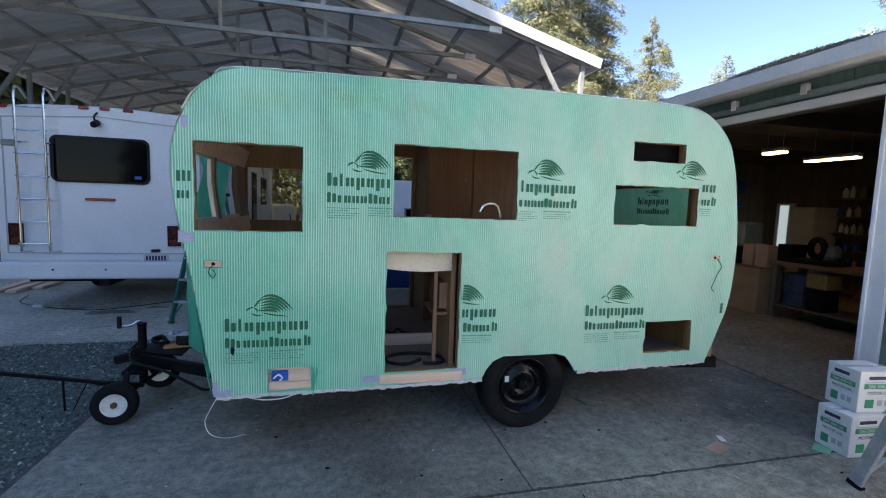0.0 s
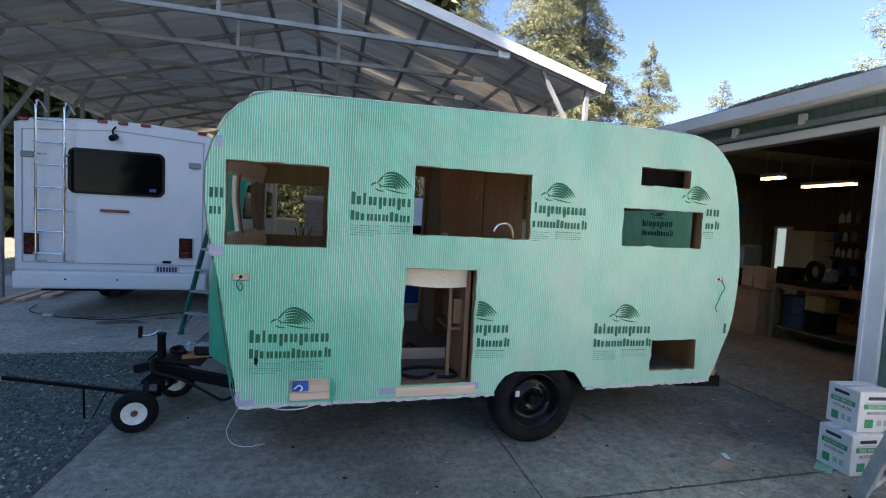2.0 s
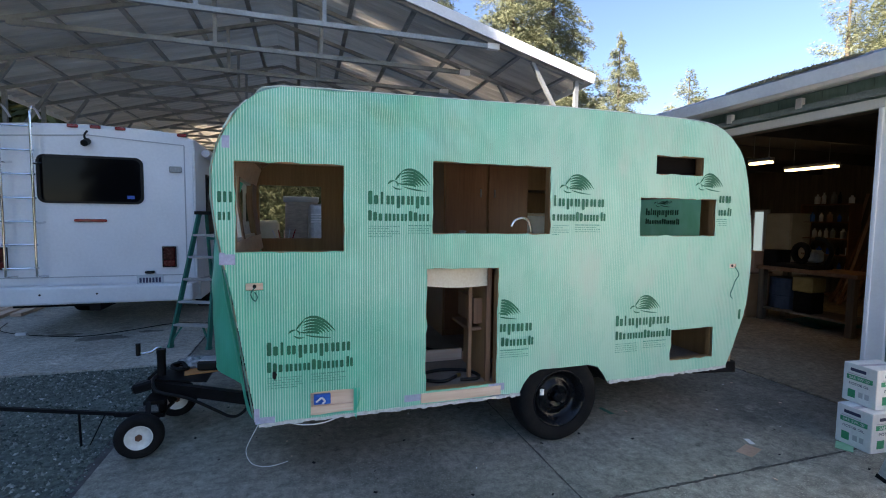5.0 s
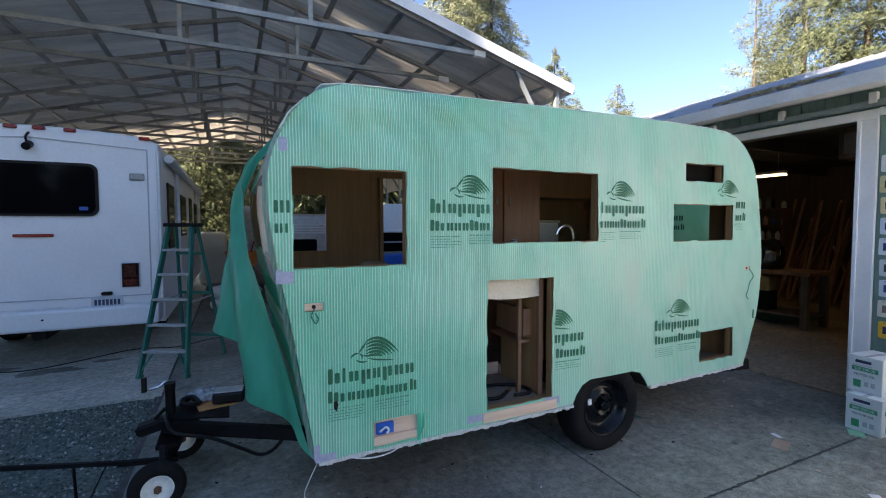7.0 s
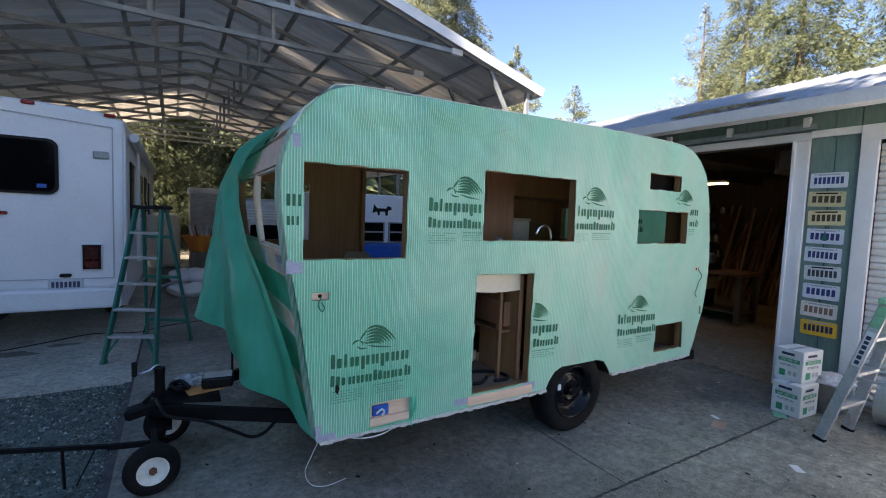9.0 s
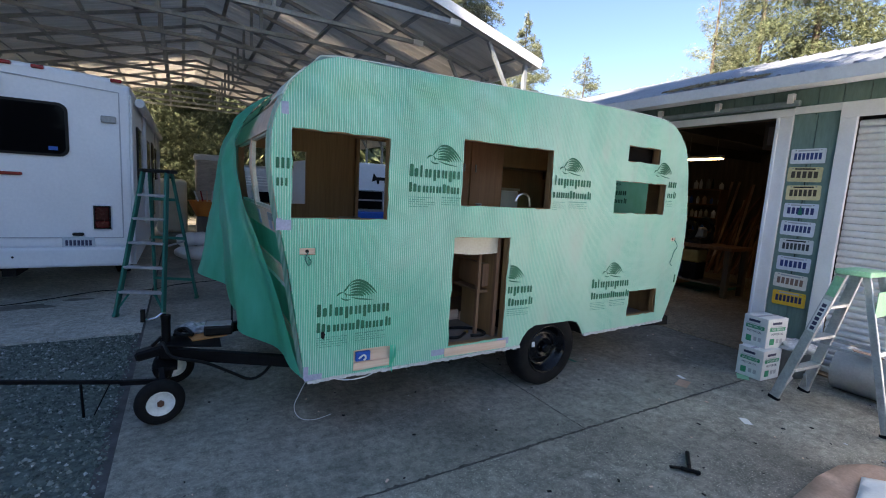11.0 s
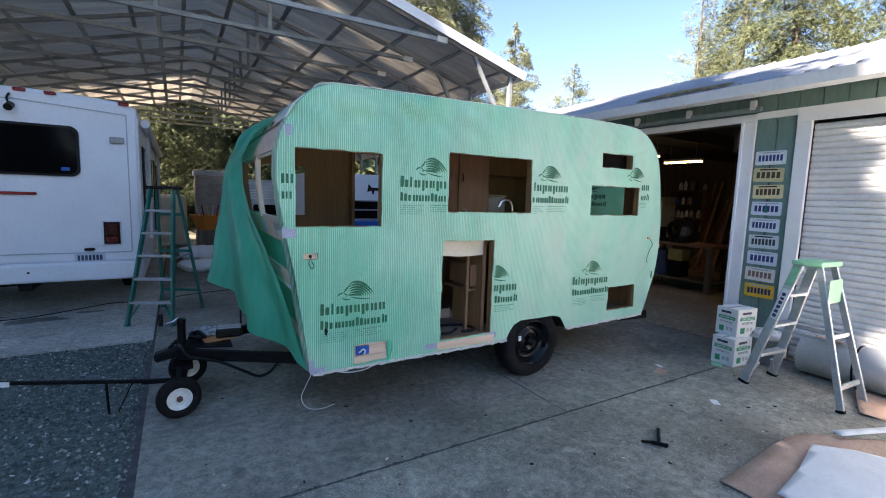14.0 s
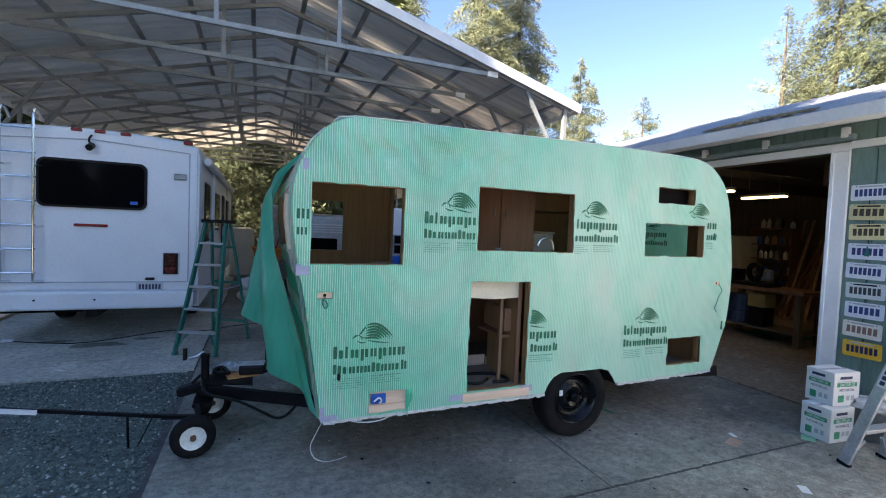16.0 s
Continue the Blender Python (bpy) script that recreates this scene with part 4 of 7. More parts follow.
def trailer():
    t = thing("travel_trailer", "gutted vintage travel trailer wrapped in pale green striped house wrap", "trailer", (1.2, 3.9, 0))
    holes = [ragged(h, 0.0035, i) for i, h in enumerate(HOLES.values())]
    wrap = part("side_wrap", sheet(OUTLINE, holes, 0.035, wavy), WRAP, t, "pale green striped house wrap stapled over the wall", True)
    # raised pale drainage ribs of the wrap
    rv, rf = [], []
    for k in range(int(4.0 / 0.0148)):
        x = -0.908 + 0.0148 * k
        zs = [0.40 + 0.005 * q for q in range(410)]
        run = []
        for z in zs + [9.0]:
            if z < 5 and on_side(x, z):
                run.append(z)
                continue
            if len(run) > 1:
                for q, zz in enumerate(run[:-1:8] + run[-1:]):
                    wob = 0.0012 * noise.noise(Vector((x * 40, zz * 3, 0)))
                    w = 0.0030 + 0.0006 * noise.noise(Vector((x * 2, zz * 2, 9)))
                    y = wavy(x, zz)[1]
                    proud = 0.0032 * (1 - 0.8 * max(0.0, min(1.0, (x - 0.1) / 0.9)))
                    b0 = len(rv)
                    rv += [(x - w + wob, y + 0.001, zz), (x - w * 0.7 + wob, y - proud, zz), (x + w * 0.7 + wob, y - proud, zz), (x + w + wob, y + 0.001, zz)]
                    if q:
                        for c in range(3):
                            rf.append((b0 - 4 + c, b0 - 3 + c, b0 + 1 + c, b0 + c))
            run = []
    me = bpy.data.meshes.new("wrap_ribs")
    me.from_pydata(rv, [], rf)
    me.materials.append(RIB)
    ribs = tagged(new("wrap_ribs", me), "fine pale raised ribs of the wrap", kind="stuff")
    ribs.parent = t
    ribs.matrix_parent_inverse = t.matrix_basis.inverted()
    for x0, z0 in ((-0.64, 0.815), (-0.045, 1.722), (1.17, 1.735), (1.80, 0.848), (2.365, 1.79), (0.615, 0.862), (2.995, 0.84)):
        dark, pale = emblem(x0, z0)

        def on(x, z):
            px, py, pz = wavy(x, z)
            return (px, py - 0.0052, pz)
        marks = [p for p in dark if len(p) == 8 and all(on_side(u, v) for u, v in p)]
        for p in marks:
            part("printed_mark", lay([p], on, on_side), PRINT, wrap)
        plume = lay([p for p in dark if len(p) == 4], on, on_side)
        if len(plume.faces):
            tagged(part("printed_plume", plume, PRINT, wrap, "dark green printed plume"), kind="stuff")
        bars = lay(pale, on, on_side)
        if len(bars.faces):
            tagged(part("printed_bar", bars, PRINT_SOFT, wrap, "small green printed bars"), kind="stuff")
    for x, z, w, h in ((-0.888, 1.715, 0.020, 0.062), (-0.858, 1.715, 0.016, 0.062), (-0.829, 1.715, 0.016, 0.062), (-0.886, 1.615, 0.016, 0.047), (-0.862, 1.615, 0.013, 0.047), (-0.836, 1.615, 0.013, 0.047)):
        p = block(x, z, w, h)[0]
        if all(on_side(u, v) for u, v in p):
            part("printed_mark", lay([p], lambda u, v: (u, wavy(u, v)[1] - 0.0054, v), on_side), PRINT, wrap)
    a, b, c, d = HOLES["vent"]
    # near-black panel added in place of the shade inside the vent
    part("vent_shade_panel", box(a - 0.02, b + 0.02, YS + 0.085, YS + 0.095, c - 0.02, d + 0.02), SHADE_PANEL, t, "added dark panel standing in for the shade behind the vent opening")
    # tape patches
    for x0, x1, z0, z1 in ((-0.71, -0.60, 0.405, 0.445), (-0.885, -0.80, 1.36, 1.42), (-0.86, -0.82, 2.02, 2.09), (0.19, 0.345, 0.445, 0.49), (0.78, 0.90, 0.455, 0.505), (-0.715, -0.685, 0.42, 0.50), (-0.885, -0.855, 1.36, 1.43)):
        n = 4
        polys = [[(x0 + (x1 - x0) * i / n, z0), (x0 + (x1 - x0) * (i + 1) / n, z0), (x0 + (x1 - x0) * (i + 1) / n, z1), (x0 + (x1 - x0) * i / n, z1)] for i in range(n)]
        part("tape_patch", lay(polys, lambda x, z: (x, wavy(x, z)[1] - 0.0056, z), lambda x, z: True), TAPE, wrap, "pale grey-violet tape patch")
    # light dusty tear, loose flap by the outlet
    bm = bmesh.new()
    pts = [(-0.135, 0.575), (-0.095, 0.57), (-0.10, 0.50), (-0.115, 0.43), (-0.12, 0.375), (-0.135, 0.42)]
    bm.faces.new([bm.verts.new((x, YS - 0.03 - 0.015 * math.sin(z * 40), z)) for x, z in pts])
    part("torn_flap", bm, WRAP_BACK, wrap, "torn strip of wrap")
    part("puncture", prism([(-0.61, 0.715), (-0.595, 0.72), (-0.585, 0.70), (-0.595, 0.665), (-0.61, 0.68)], "y", YS - 0.022, YS - 0.017), BLACK, wrap, "dark puncture in the wrap")
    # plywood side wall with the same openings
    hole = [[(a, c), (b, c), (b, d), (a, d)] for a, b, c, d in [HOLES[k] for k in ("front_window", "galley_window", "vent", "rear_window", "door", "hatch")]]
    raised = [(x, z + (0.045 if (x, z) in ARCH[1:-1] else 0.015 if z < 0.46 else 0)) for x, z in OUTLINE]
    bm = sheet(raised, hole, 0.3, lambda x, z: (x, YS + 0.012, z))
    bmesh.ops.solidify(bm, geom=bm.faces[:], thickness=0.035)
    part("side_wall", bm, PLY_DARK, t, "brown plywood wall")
    # raw wood shown in the cut-outs
    part("outlet_board", box(-0.41, -0.11, YS + 0.001, YS + 0.011, 0.415, 0.575), PLY, t, "raw plywood behind the cut wrap")
    ob = part("junction_box", box(-0.375, -0.275, YS - 0.018, YS + 0.005, 0.485, 0.55, 0.004), BLUE, t, "blue plastic electrical box")
    part("wire_end", tube([(-0.36, YS - 0.03, 0.51), (-0.33, YS - 0.04, 0.535), (-0.31, YS - 0.03, 0.51), (-0.325, YS - 0.03, 0.495)], 0.006), PAPER, ob)
    part("sill_board", box(-0.39, -0.13, YS - 0.012, YS + 0.001, 0.425, 0.475), PLY, t)
    part("threshold_board", box(0.30, 0.87, YS - 0.024, YS - 0.018, 0.425, 0.49, 0.002), PLY, t, "raw wood threshold strip")
    for a, b, c, d in (HOLES["lamp_f"], HOLES["lamp_r"]):
        lp = part("lamp_block", box(a, b, YS - 0.004, YS + 0.009, c, d), PLY, t, "raw wood block for a side lamp")
        part("wire_hole", rod(((a + b) / 2, YS - 0.006, (c + d) / 2), ((a + b) / 2, YS - 0.003, (c + d) / 2), 0.011, 10), BLACK, lp)
    part("lamp_wire", tube([(2.92, YS - 0.025, 1.28), (2.94, YS - 0.05, 1.22), (2.93, YS - 0.03, 1.16), (2.90, YS - 0.035, 1.10), (2.885, YS - 0.03, 1.05), (2.90, YS - 0.04, 1.02)], 0.0035, 6), LADDER_GREEN, t, "thin green lamp wire")
    part("lamp_wire", tube([(-0.70, YS - 0.025, 1.225), (-0.72, YS - 0.04, 1.19), (-0.70, YS - 0.04, 1.15), (-0.685, YS - 0.035, 1.17), (-0.70, YS - 0.03, 1.20)], 0.0035, 6), LADDER_GREEN, t)
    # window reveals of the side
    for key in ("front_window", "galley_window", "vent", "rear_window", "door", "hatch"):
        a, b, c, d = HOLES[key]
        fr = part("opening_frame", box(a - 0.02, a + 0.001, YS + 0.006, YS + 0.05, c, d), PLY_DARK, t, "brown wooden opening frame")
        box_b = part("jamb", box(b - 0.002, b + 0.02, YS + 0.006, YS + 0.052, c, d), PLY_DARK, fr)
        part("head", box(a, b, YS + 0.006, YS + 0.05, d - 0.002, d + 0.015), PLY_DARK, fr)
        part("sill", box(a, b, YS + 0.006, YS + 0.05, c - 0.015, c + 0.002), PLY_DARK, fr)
    # far wall with window and entry door
    fh = [[(-0.85, 1.42), (-0.26, 1.42), (-0.26, 1.945), (-0.85, 1.945)], [(0.27, 0.50), (0.82, 0.50), (0.82, 2.13), (0.27, 2.13)]]
    bm = sheet(OUTLINE, fh, 0.3, lambda x, z: (x, YB - 0.04, z))
    bmesh.ops.solidify(bm, geom=bm.faces[:], thickness=0.035)
    part("side_wall", bm, PLY_DARK, t, "brown plywood wall")
    for x in (0.25, 0.82):
        part("door_jamb", box(x, x + 0.035, YB - 0.09, YB - 0.041, 0.50, 2.13), PLY_DARK, t)

    def skin(line, y0, y1, off, mat, name, label, step=0.08):
        bm = bmesh.new()
        L = smooth_line(line, 4)
        ny = max(2, int((y1 - y0) / step))
        cols = []
        for j in range(ny + 1):
            y = y0 + (y1 - y0) * j / ny
            cols.append([bm.verts.new((x, y, z + off + (0.008 * noise.noise(Vector((x * 3, y * 3, z * 3))) if 0 < j else 0))) for x, z in L])
        for a, b in zip(cols, cols[1:]):
            for k in range(len(L) - 1):
                bm.faces.new((a[k], a[k + 1], b[k + 1], b[k]))
        bmesh.ops.recalc_face_normals(bm, faces=bm.faces)
        return part(name, bm, mat, t, label, True)
    skin(FRONT[-3:] + TOP[1:] + REAR[1:4], YS - 0.012, YB, 0.003, WRAP_ROOF, "roof_wrap", "green wrap over the roof")
    rear = skin(REAR[3:], YS - 0.012, YB, 0.003, WRAP_INNER, "rear_wrap", "green wrap stretched over the rear, lit through")
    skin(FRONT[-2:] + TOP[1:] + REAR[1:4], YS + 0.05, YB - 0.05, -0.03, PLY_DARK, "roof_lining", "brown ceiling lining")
    # highlight on the wrap's roof edge, laid on as a pale tube
    part("roof_highlight", tube([(x, YS - 0.009, z + 0.004) for x, z in FRONT[-2:] + TOP[1:] + REAR[1:3]], 0.0038, 6, None, 3), WHITE_WRAP, t, "thin pale strip standing in for the sunlit highlight along the roof edge", True)
    # rear wall seen from within: frame and wrap back
    part("rear_frame", box(2.86, 3.02, YS + 0.05, YB - 0.05, 0.46, 1.48), PLY_DARK, t)
    part("rear_frame", box(2.90, 3.00, YS + 0.05, YB - 0.05, 1.86, 2.2), PLY_DARK, t)
    for y0, y1 in ((YS + 0.05, 3.28), (4.74, YB - 0.05)):
        part("rear_frame", box(2.95, 3.03, y0, y1, 1.48, 1.86), PLY_DARK, t)
    dark, pale = emblem(-4.05, 1.70, 0.9)
    tagged(part("printed_mark", lay(dark, lambda u, v: (3.034, -u, v), lambda u, v: 3.3 < -u < 4.45 and 1.5 < v < 1.85), PRINT, rear), kind="stuff")
    # nose: lower wrap, battens, window frame, upper boards

    def band(z0, z1, y0, y1, off, thick, mat, name, label=""):
        n = max(1, int((z1 - z0) / 0.06))
        zs = [z0 + (z1 - z0) * k / n for k in range(n + 1)]
        poly = [(nose_x(z) - off, z) for z in zs] + [(nose_x(z) - off + thick, z) for z in zs[::-1]]
        return part(name, prism(poly, "y", y0, y1), mat, t, label)
    ya, yb = YS + 0.008, YB - 0.01
    band(0.40, 1.36, ya, yb, 0.0, 0.012, WRAP_BACK, "nose_wrap", "dark green wrap below the front windows")
    band(1.33, 1.465, ya, yb, 0.014, 0.05, PLY, "nose_board", "raw pinkish wood rail under the front windows")
    band(1.40, 1.445, 3.02, 3.16, 0.02, 0.006, GALV, "steel_plate")
    band(1.02, 1.12, ya, yb, 0.014, 0.03, PLY, "nose_batten", "raw wood batten")
    band(0.985, 1.02, ya, yb, 0.012, 0.02, WHITE, "nose_batten", "white-edged batten")
    band(0.64, 0.72, ya, yb, 0.012, 0.03, PLY, "nose_batten", "raw wood batten")
    band(1.465, 1.93, ya, ya + 0.05, 0.012, 0.03, PLY, "nose_post", "raw beige corner post")
    band(1.465, 1.93, 3.70, 3.765, 0.012, 0.035, PLY, "nose_post", "raw beige window post")
    band(1.465, 1.93, 3.765, 3.82, 0.004, 0.03, WOOD_MID, "nose_post", "brown window post")
    band(1.465, 1.93, 4.53, yb, 0.012, 0.05, WOOD_MID, "nose_post", "brown window post")
    for y0, y1 in ((2.985, 3.695), (3.825, 4.525)):
        band(1.467, 1.485, y0, y1, 0.004, 0.025, CREAM, "window_stop", "pale window stop")
        band(1.912, 1.928, y0, y1, 0.004, 0.025, CREAM, "window_stop")
    for y0 in (2.983, 3.683):
        band(1.486, 1.911, y0, y0 + 0.014, 0.004, 0.025, CREAM, "window_stop")
    for y0 in (3.09, 3.52):
        band(1.345, 1.44, y0, y0 + 0.10, 0.0165, 0.003, TAPE, "tape_patch", "grey tape patch on the wood rail")
    band(1.93, 2.09, ya, yb, 0.016, 0.05, PLY, "nose_board", "raw pinkish wood header over the front windows")
    band(2.09, 2.125, ya, yb, 0.010, 0.03, PLY_DARK, "nose_gap", "dark groove")
    band(2.125, 2.23, ya, yb, 0.016, 0.04, PLY, "nose_board", "raw wood board")
    for y in (3.1, 3.42, 3.75):
        band(2.135, 2.17, y, y + 0.07, 0.019, 0.006, BLACK, "slot")
    band(2.13, 2.30, ya - 0.01, 3.22, 0.022, 0.01, WHITE_WRAP, "wrap_edge", "pale folded wrap edge")
    # white edge tape along the front corner
    bm = bmesh.new()
    zs = [0.42 + 1.86 * k / 40 for k in range(41)]
    for k in range(40):
        q = [(nose_x(zs[k]) - 0.006, YS - 0.018, zs[k]), (nose_x(zs[k + 1]) - 0.006, YS - 0.018, zs[k + 1]), (nose_x(zs[k + 1]) - 0.024, YS + 0.035 + 0.006 * noise.noise(Vector((k, 1, 2))), zs[k + 1]), (nose_x(zs[k]) - 0.024, YS + 0.035 + 0.006 * noise.noise(Vector((k - 1, 1, 2))), zs[k])]
        bm.faces.new([bm.verts.new(p) for p in q])
    bmesh.ops.remove_doubles(bm, verts=bm.verts, dist=0.002)
    part("corner_wrap", bm, WRAP_ROOF, t, "folded wrap edge at the front corner", True)
    # drooping loose sheet of wrap
    A = [(-0.80, 3.50, 2.235), (-0.93, 3.66, 2.10), (-1.00, 3.82, 1.96), (-1.01, 3.88, 1.80), (-0.985, 3.55, 1.48), (-0.915, 3.24, 1.20), (-0.83, 3.06, 0.87), (-0.725, 2.925, 0.43)]
    F = [(-0.74, 4.94, 2.345), (-0.86, 4.96, 2.225), (-0.95, 4.97, 2.03), (-1.01, 4.97, 1.82), (-1.07, 4.97, 1.48), (-1.12, 4.97, 1.22), (-1.165, 4.97, 1.0), (-1.20, 4.97, 0.80)]

    def along(P, v):
        f = v * (len(P) - 1)
        i = min(int(f), len(P) - 2)
        a, b, c, d = [Vector(P[k]) for k in (max(i - 1, 0), i, i + 1, min(i + 2, len(P) - 1))]
        s = f - i
        return 0.5 * (2 * b + (c - a) * s + (2 * a - 5 * b + 4 * c - d) * s * s + (3 * b - a - 3 * c + d) * s ** 3)
    bm = bmesh.new()
    nu, nv = 46, 60
    grid = []
    for j in range(nv + 1):
        v = j / nv
        row = []
        for i in range(nu + 1):
            u = i / nu
            p = along(A, v) * (1 - u) + along(F, v) * u
            amp = v ** 1.2
            p.x -= 0.07 * math.sin(math.pi * u ** 0.8) * amp + 0.015 * math.sin(math.pi * u) * (1 - v) * math.sin(math.pi * v)
            p.x += 0.05 * math.sin(u * 11 + 1.2 * v) * (0.25 + v) * min(1, u * 5) + 0.026 * math.sin(u * 23 - 2 * v) * (0.3 + v) * min(1, u * 6) + 0.02 * noise.noise(Vector((u * 5, v * 6, 1)))
            p.y += 0.04 * math.sin(u * 9 + 2 * v) * v * u * (1 - u) * 3
            if u > 0.5:
                p.z += max(0, v - 0.9) * 2.0 * min(1, (u - 0.5) * 8) * 0.25
            else:
                p.z += 0.10 * max(0, v - 0.6) * math.sin(math.pi * u / 0.5)
            p += Vector((0.008, 0.004, 0)) * noise.noise(Vector((u * 14, v * 14, 5)))
            row.append(bm.verts.new(p))
        grid.append(row)
    for a, b in zip(grid, grid[1:]):
        for i in range(nu):
            bm.faces.new((a[i], a[i + 1], b[i + 1], b[i]))
    part("loose_wrap", bm, WRAP_BACK, t, "loose dark green wrap sheet hanging off the nose", True)
    # floor, chassis
    bm = box(-0.66, 1.0, YS + 0.05, YB - 0.08, 0.44, 0.49)
    box(1.0, 1.76, YS + 0.37, YB - 0.08, 0.44, 0.49, 0, bm)
    box(1.76, 2.86, YS + 0.05, YB - 0.08, 0.44, 0.49, 0, bm)
    part("floor", bm, PLY_FLOOR, t, "bare plywood floor")
    for y in (3.25, 4.5):
        part("chassis_rail", box(-0.6, 2.95, y, y + 0.05, 0.33, 0.435), FRAME_BLACK, t, "black steel chassis rail")
    for x in (-0.5, 0.5, 1.9, 2.7):
        part("crossmember", box(x, x + 0.05, 3.30, 4.5, 0.35, 0.43), FRAME_BLACK, t)
    part("rear_bumper", box(2.88, 2.96, 3.0, 4.85, 0.36, 0.45, 0.006), FRAME_BLACK, t, "black steel rear bumper")
    part("bumper_arm", beam((2.72, 3.08, 0.40), (3.06, 2.98, 0.42), 0.07, 0.09), FRAME_BLACK, t)
    part("wheel_well", box(1.04, 1.72, YS + 0.005, YS + 0.36, 0.565, 0.60), BLACK, t, "dark wheel well")
    part("wheel_well", box(1.0, 1.76, YS + 0.34, YS + 0.36, 0.27, 0.62), BLACK, t)
    part("wheel_well", prism([(x, z - 0.004) for x, z in ARCH[1:]] + [(x, z + 0.035) for x, z in ARCH[:0:-1]], "y", YS - 0.004, YS + 0.36), BLACK, t, "black wheel arch liner")
    part("axle", rod((1.335, 3.0, 0.33), (1.335, 4.8, 0.33), 0.035, 12), FRAME_BLACK, t)
    # ragged lower edge: silver foil trim
    rng = np.random.default_rng(8)
    for x0, x1, z0, z1 in ((-0.69, 1.02, 0.405, 0.418), (1.76, 2.89, 0.437, 0.456)):
        n = int((x1 - x0) / 0.035)
        bm = bmesh.new()
        for k in range(n):
            xa, xb = x0 + (x1 - x0) * k / n, x0 + (x1 - x0) * (k + 1) / n
            za = z0 + (z1 - z0) * k / n
            d0 = 0.012 * rng.random()
            box(xa, xb, YS - 0.02 - 0.006 * rng.random(), YS + 0.006, za - 0.012 - d0, za + 0.006 * rng.random(), 0, bm)
        part("edge_trim", bm, EDGE, t, "ragged white and grey lower edge")
    # tongue
    for y0 in (3.3, 4.55):
        part("tongue_rail", beam((-0.6, y0, 0.37), (-1.50, 3.93 + (y0 - 3.93) * 0.12, 0.37), 0.045, 0.078), FRAME_BLACK, t, "black steel tongue rail")
    part("tongue_plate", prism([(-1.50, 3.84), (-1.50, 4.02), (-1.12, 4.16), (-1.12, 3.70)], "z", 0.415, 0.425), FRAME_BLACK, t)
    bm = beam((-1.45, 3.93, 0.385), (-1.66, 3.93, 0.335), 0.10, 0.07, None, (0, 0, 1), 0.015)
    part("coupler", bm, FRAME_BLACK, t, "black ball coupler")
    part("coupler_latch", beam((-1.56, 3.93, 0.40), (-1.50, 3.93, 0.46), 0.03, 0.02), FRAME_BLACK, t)
    jk = part("jack", rod((-1.47, 3.93, 0.14), (-1.47, 3.93, 0.60), 0.030, 16), FRAME_BLACK, t, "black tongue jack tube")
    part("jack_cap", rod((-1.47, 3.93, 0.595), (-1.47, 3.93, 0.625), 0.033, 16), FRAME_BLACK, jk)
    part("crank", tube([(-1.47, 3.93, 0.635), (-1.495, 3.92, 0.638), (-1.53, 3.905, 0.615), (-1.59, 3.885, 0.612), (-1.605, 3.88, 0.64)], 0.009, 8), CHROME, jk, "bare steel crank")
    part("crank_handle", rod((-1.605, 3.88, 0.60), (-1.605, 3.88, 0.69), 0.016, 10), BLACK, jk)
    part("tongue_cable", tube([(-1.49, 3.86, 0.44), (-1.47, 3.72, 0.455), (-1.42, 3.64, 0.40), (-1.23, 3.62, 0.34), (-1.06, 3.61, 0.243), (-0.945, 3.60, 0.18), (-0.86, 3.56, 0.22), (-0.79, 3.50, 0.335)], 0.011, 8), BLACK, t, "black trailer cable sagging under the tongue")
    part("safety_rod", rod((-1.02, 4.05, 0.42), (-1.02, 4.05, 0.82), 0.008, 8), BLACK, t)
    # wheels
    for y, s in ((3.03, 1), (4.79, -1)):
        m = pose(1.36, y, 0.33, 0, 0, 0 if s == 1 else 180)
        tyre = part("tyre", turned(lathe([(0.20, -0.085), (0.225, -0.098), (0.27, -0.105), (0.305, -0.095), (0.322, -0.075), (0.33, -0.04), (0.33, 0.04), (0.322, 0.075), (0.30, 0.1), (0.205, 0.09)], 48, caps=False), m), RUBBER, t, "black rubber tyre", True)
        rim = part("rim", turned(lathe([(0.213, -0.09), (0.212, -0.098), (0.20, -0.094), (0.192, -0.07), (0.165, -0.05), (0.16, -0.02), (0.12, -0.025), (0.10, -0.052), (0.07, -0.055), (0.055, -0.04), (0.0, -0.04)], 40, caps=False), m), RIM_BLACK, tyre, "glossy black steel rim", True)
        part("hub", turned(lathe([(0.038, -0.04), (0.038, -0.075), (0.03, -0.085), (0.0, -0.087)], 20), m), RIM_BLACK, tyre)
        for k in range(5):
            a = 2 * math.pi * k / 5 + 0.3
            part("lug_nut", turned(rod((0.078 * math.cos(a), -0.075, 0.078 * math.sin(a)), (0.078 * math.cos(a), -0.05, 0.078 * math.sin(a)), 0.010, 6), m), RIM_BLACK, tyre)
        if s == 1:
            part("sticker", turned(box(-0.135, -0.105, -0.052, -0.046, 0.02, 0.065), m), PAPER, tyre)
    return t


WRAP_INNER = wrap_mat("house_wrap_lit", (0.22, 0.68, 0.46), (0.28, 0.76, 0.54), stripes=False, trans=0.85)
SHADE_PANEL = worn("shade_black", (0.004, 0.003, 0.003), (0.008, 0.006, 0.005), 5, 0.8, spec=0.1)
WHITE_WRAP = worn("pale_wrap", (0.55, 0.66, 0.60), (0.68, 0.72, 0.66), 14, 0.5)
WOOD_MID = wood("brown_frame_wood", (0.19, 0.095, 0.05), (0.26, 0.135, 0.075), "z", 0.55)
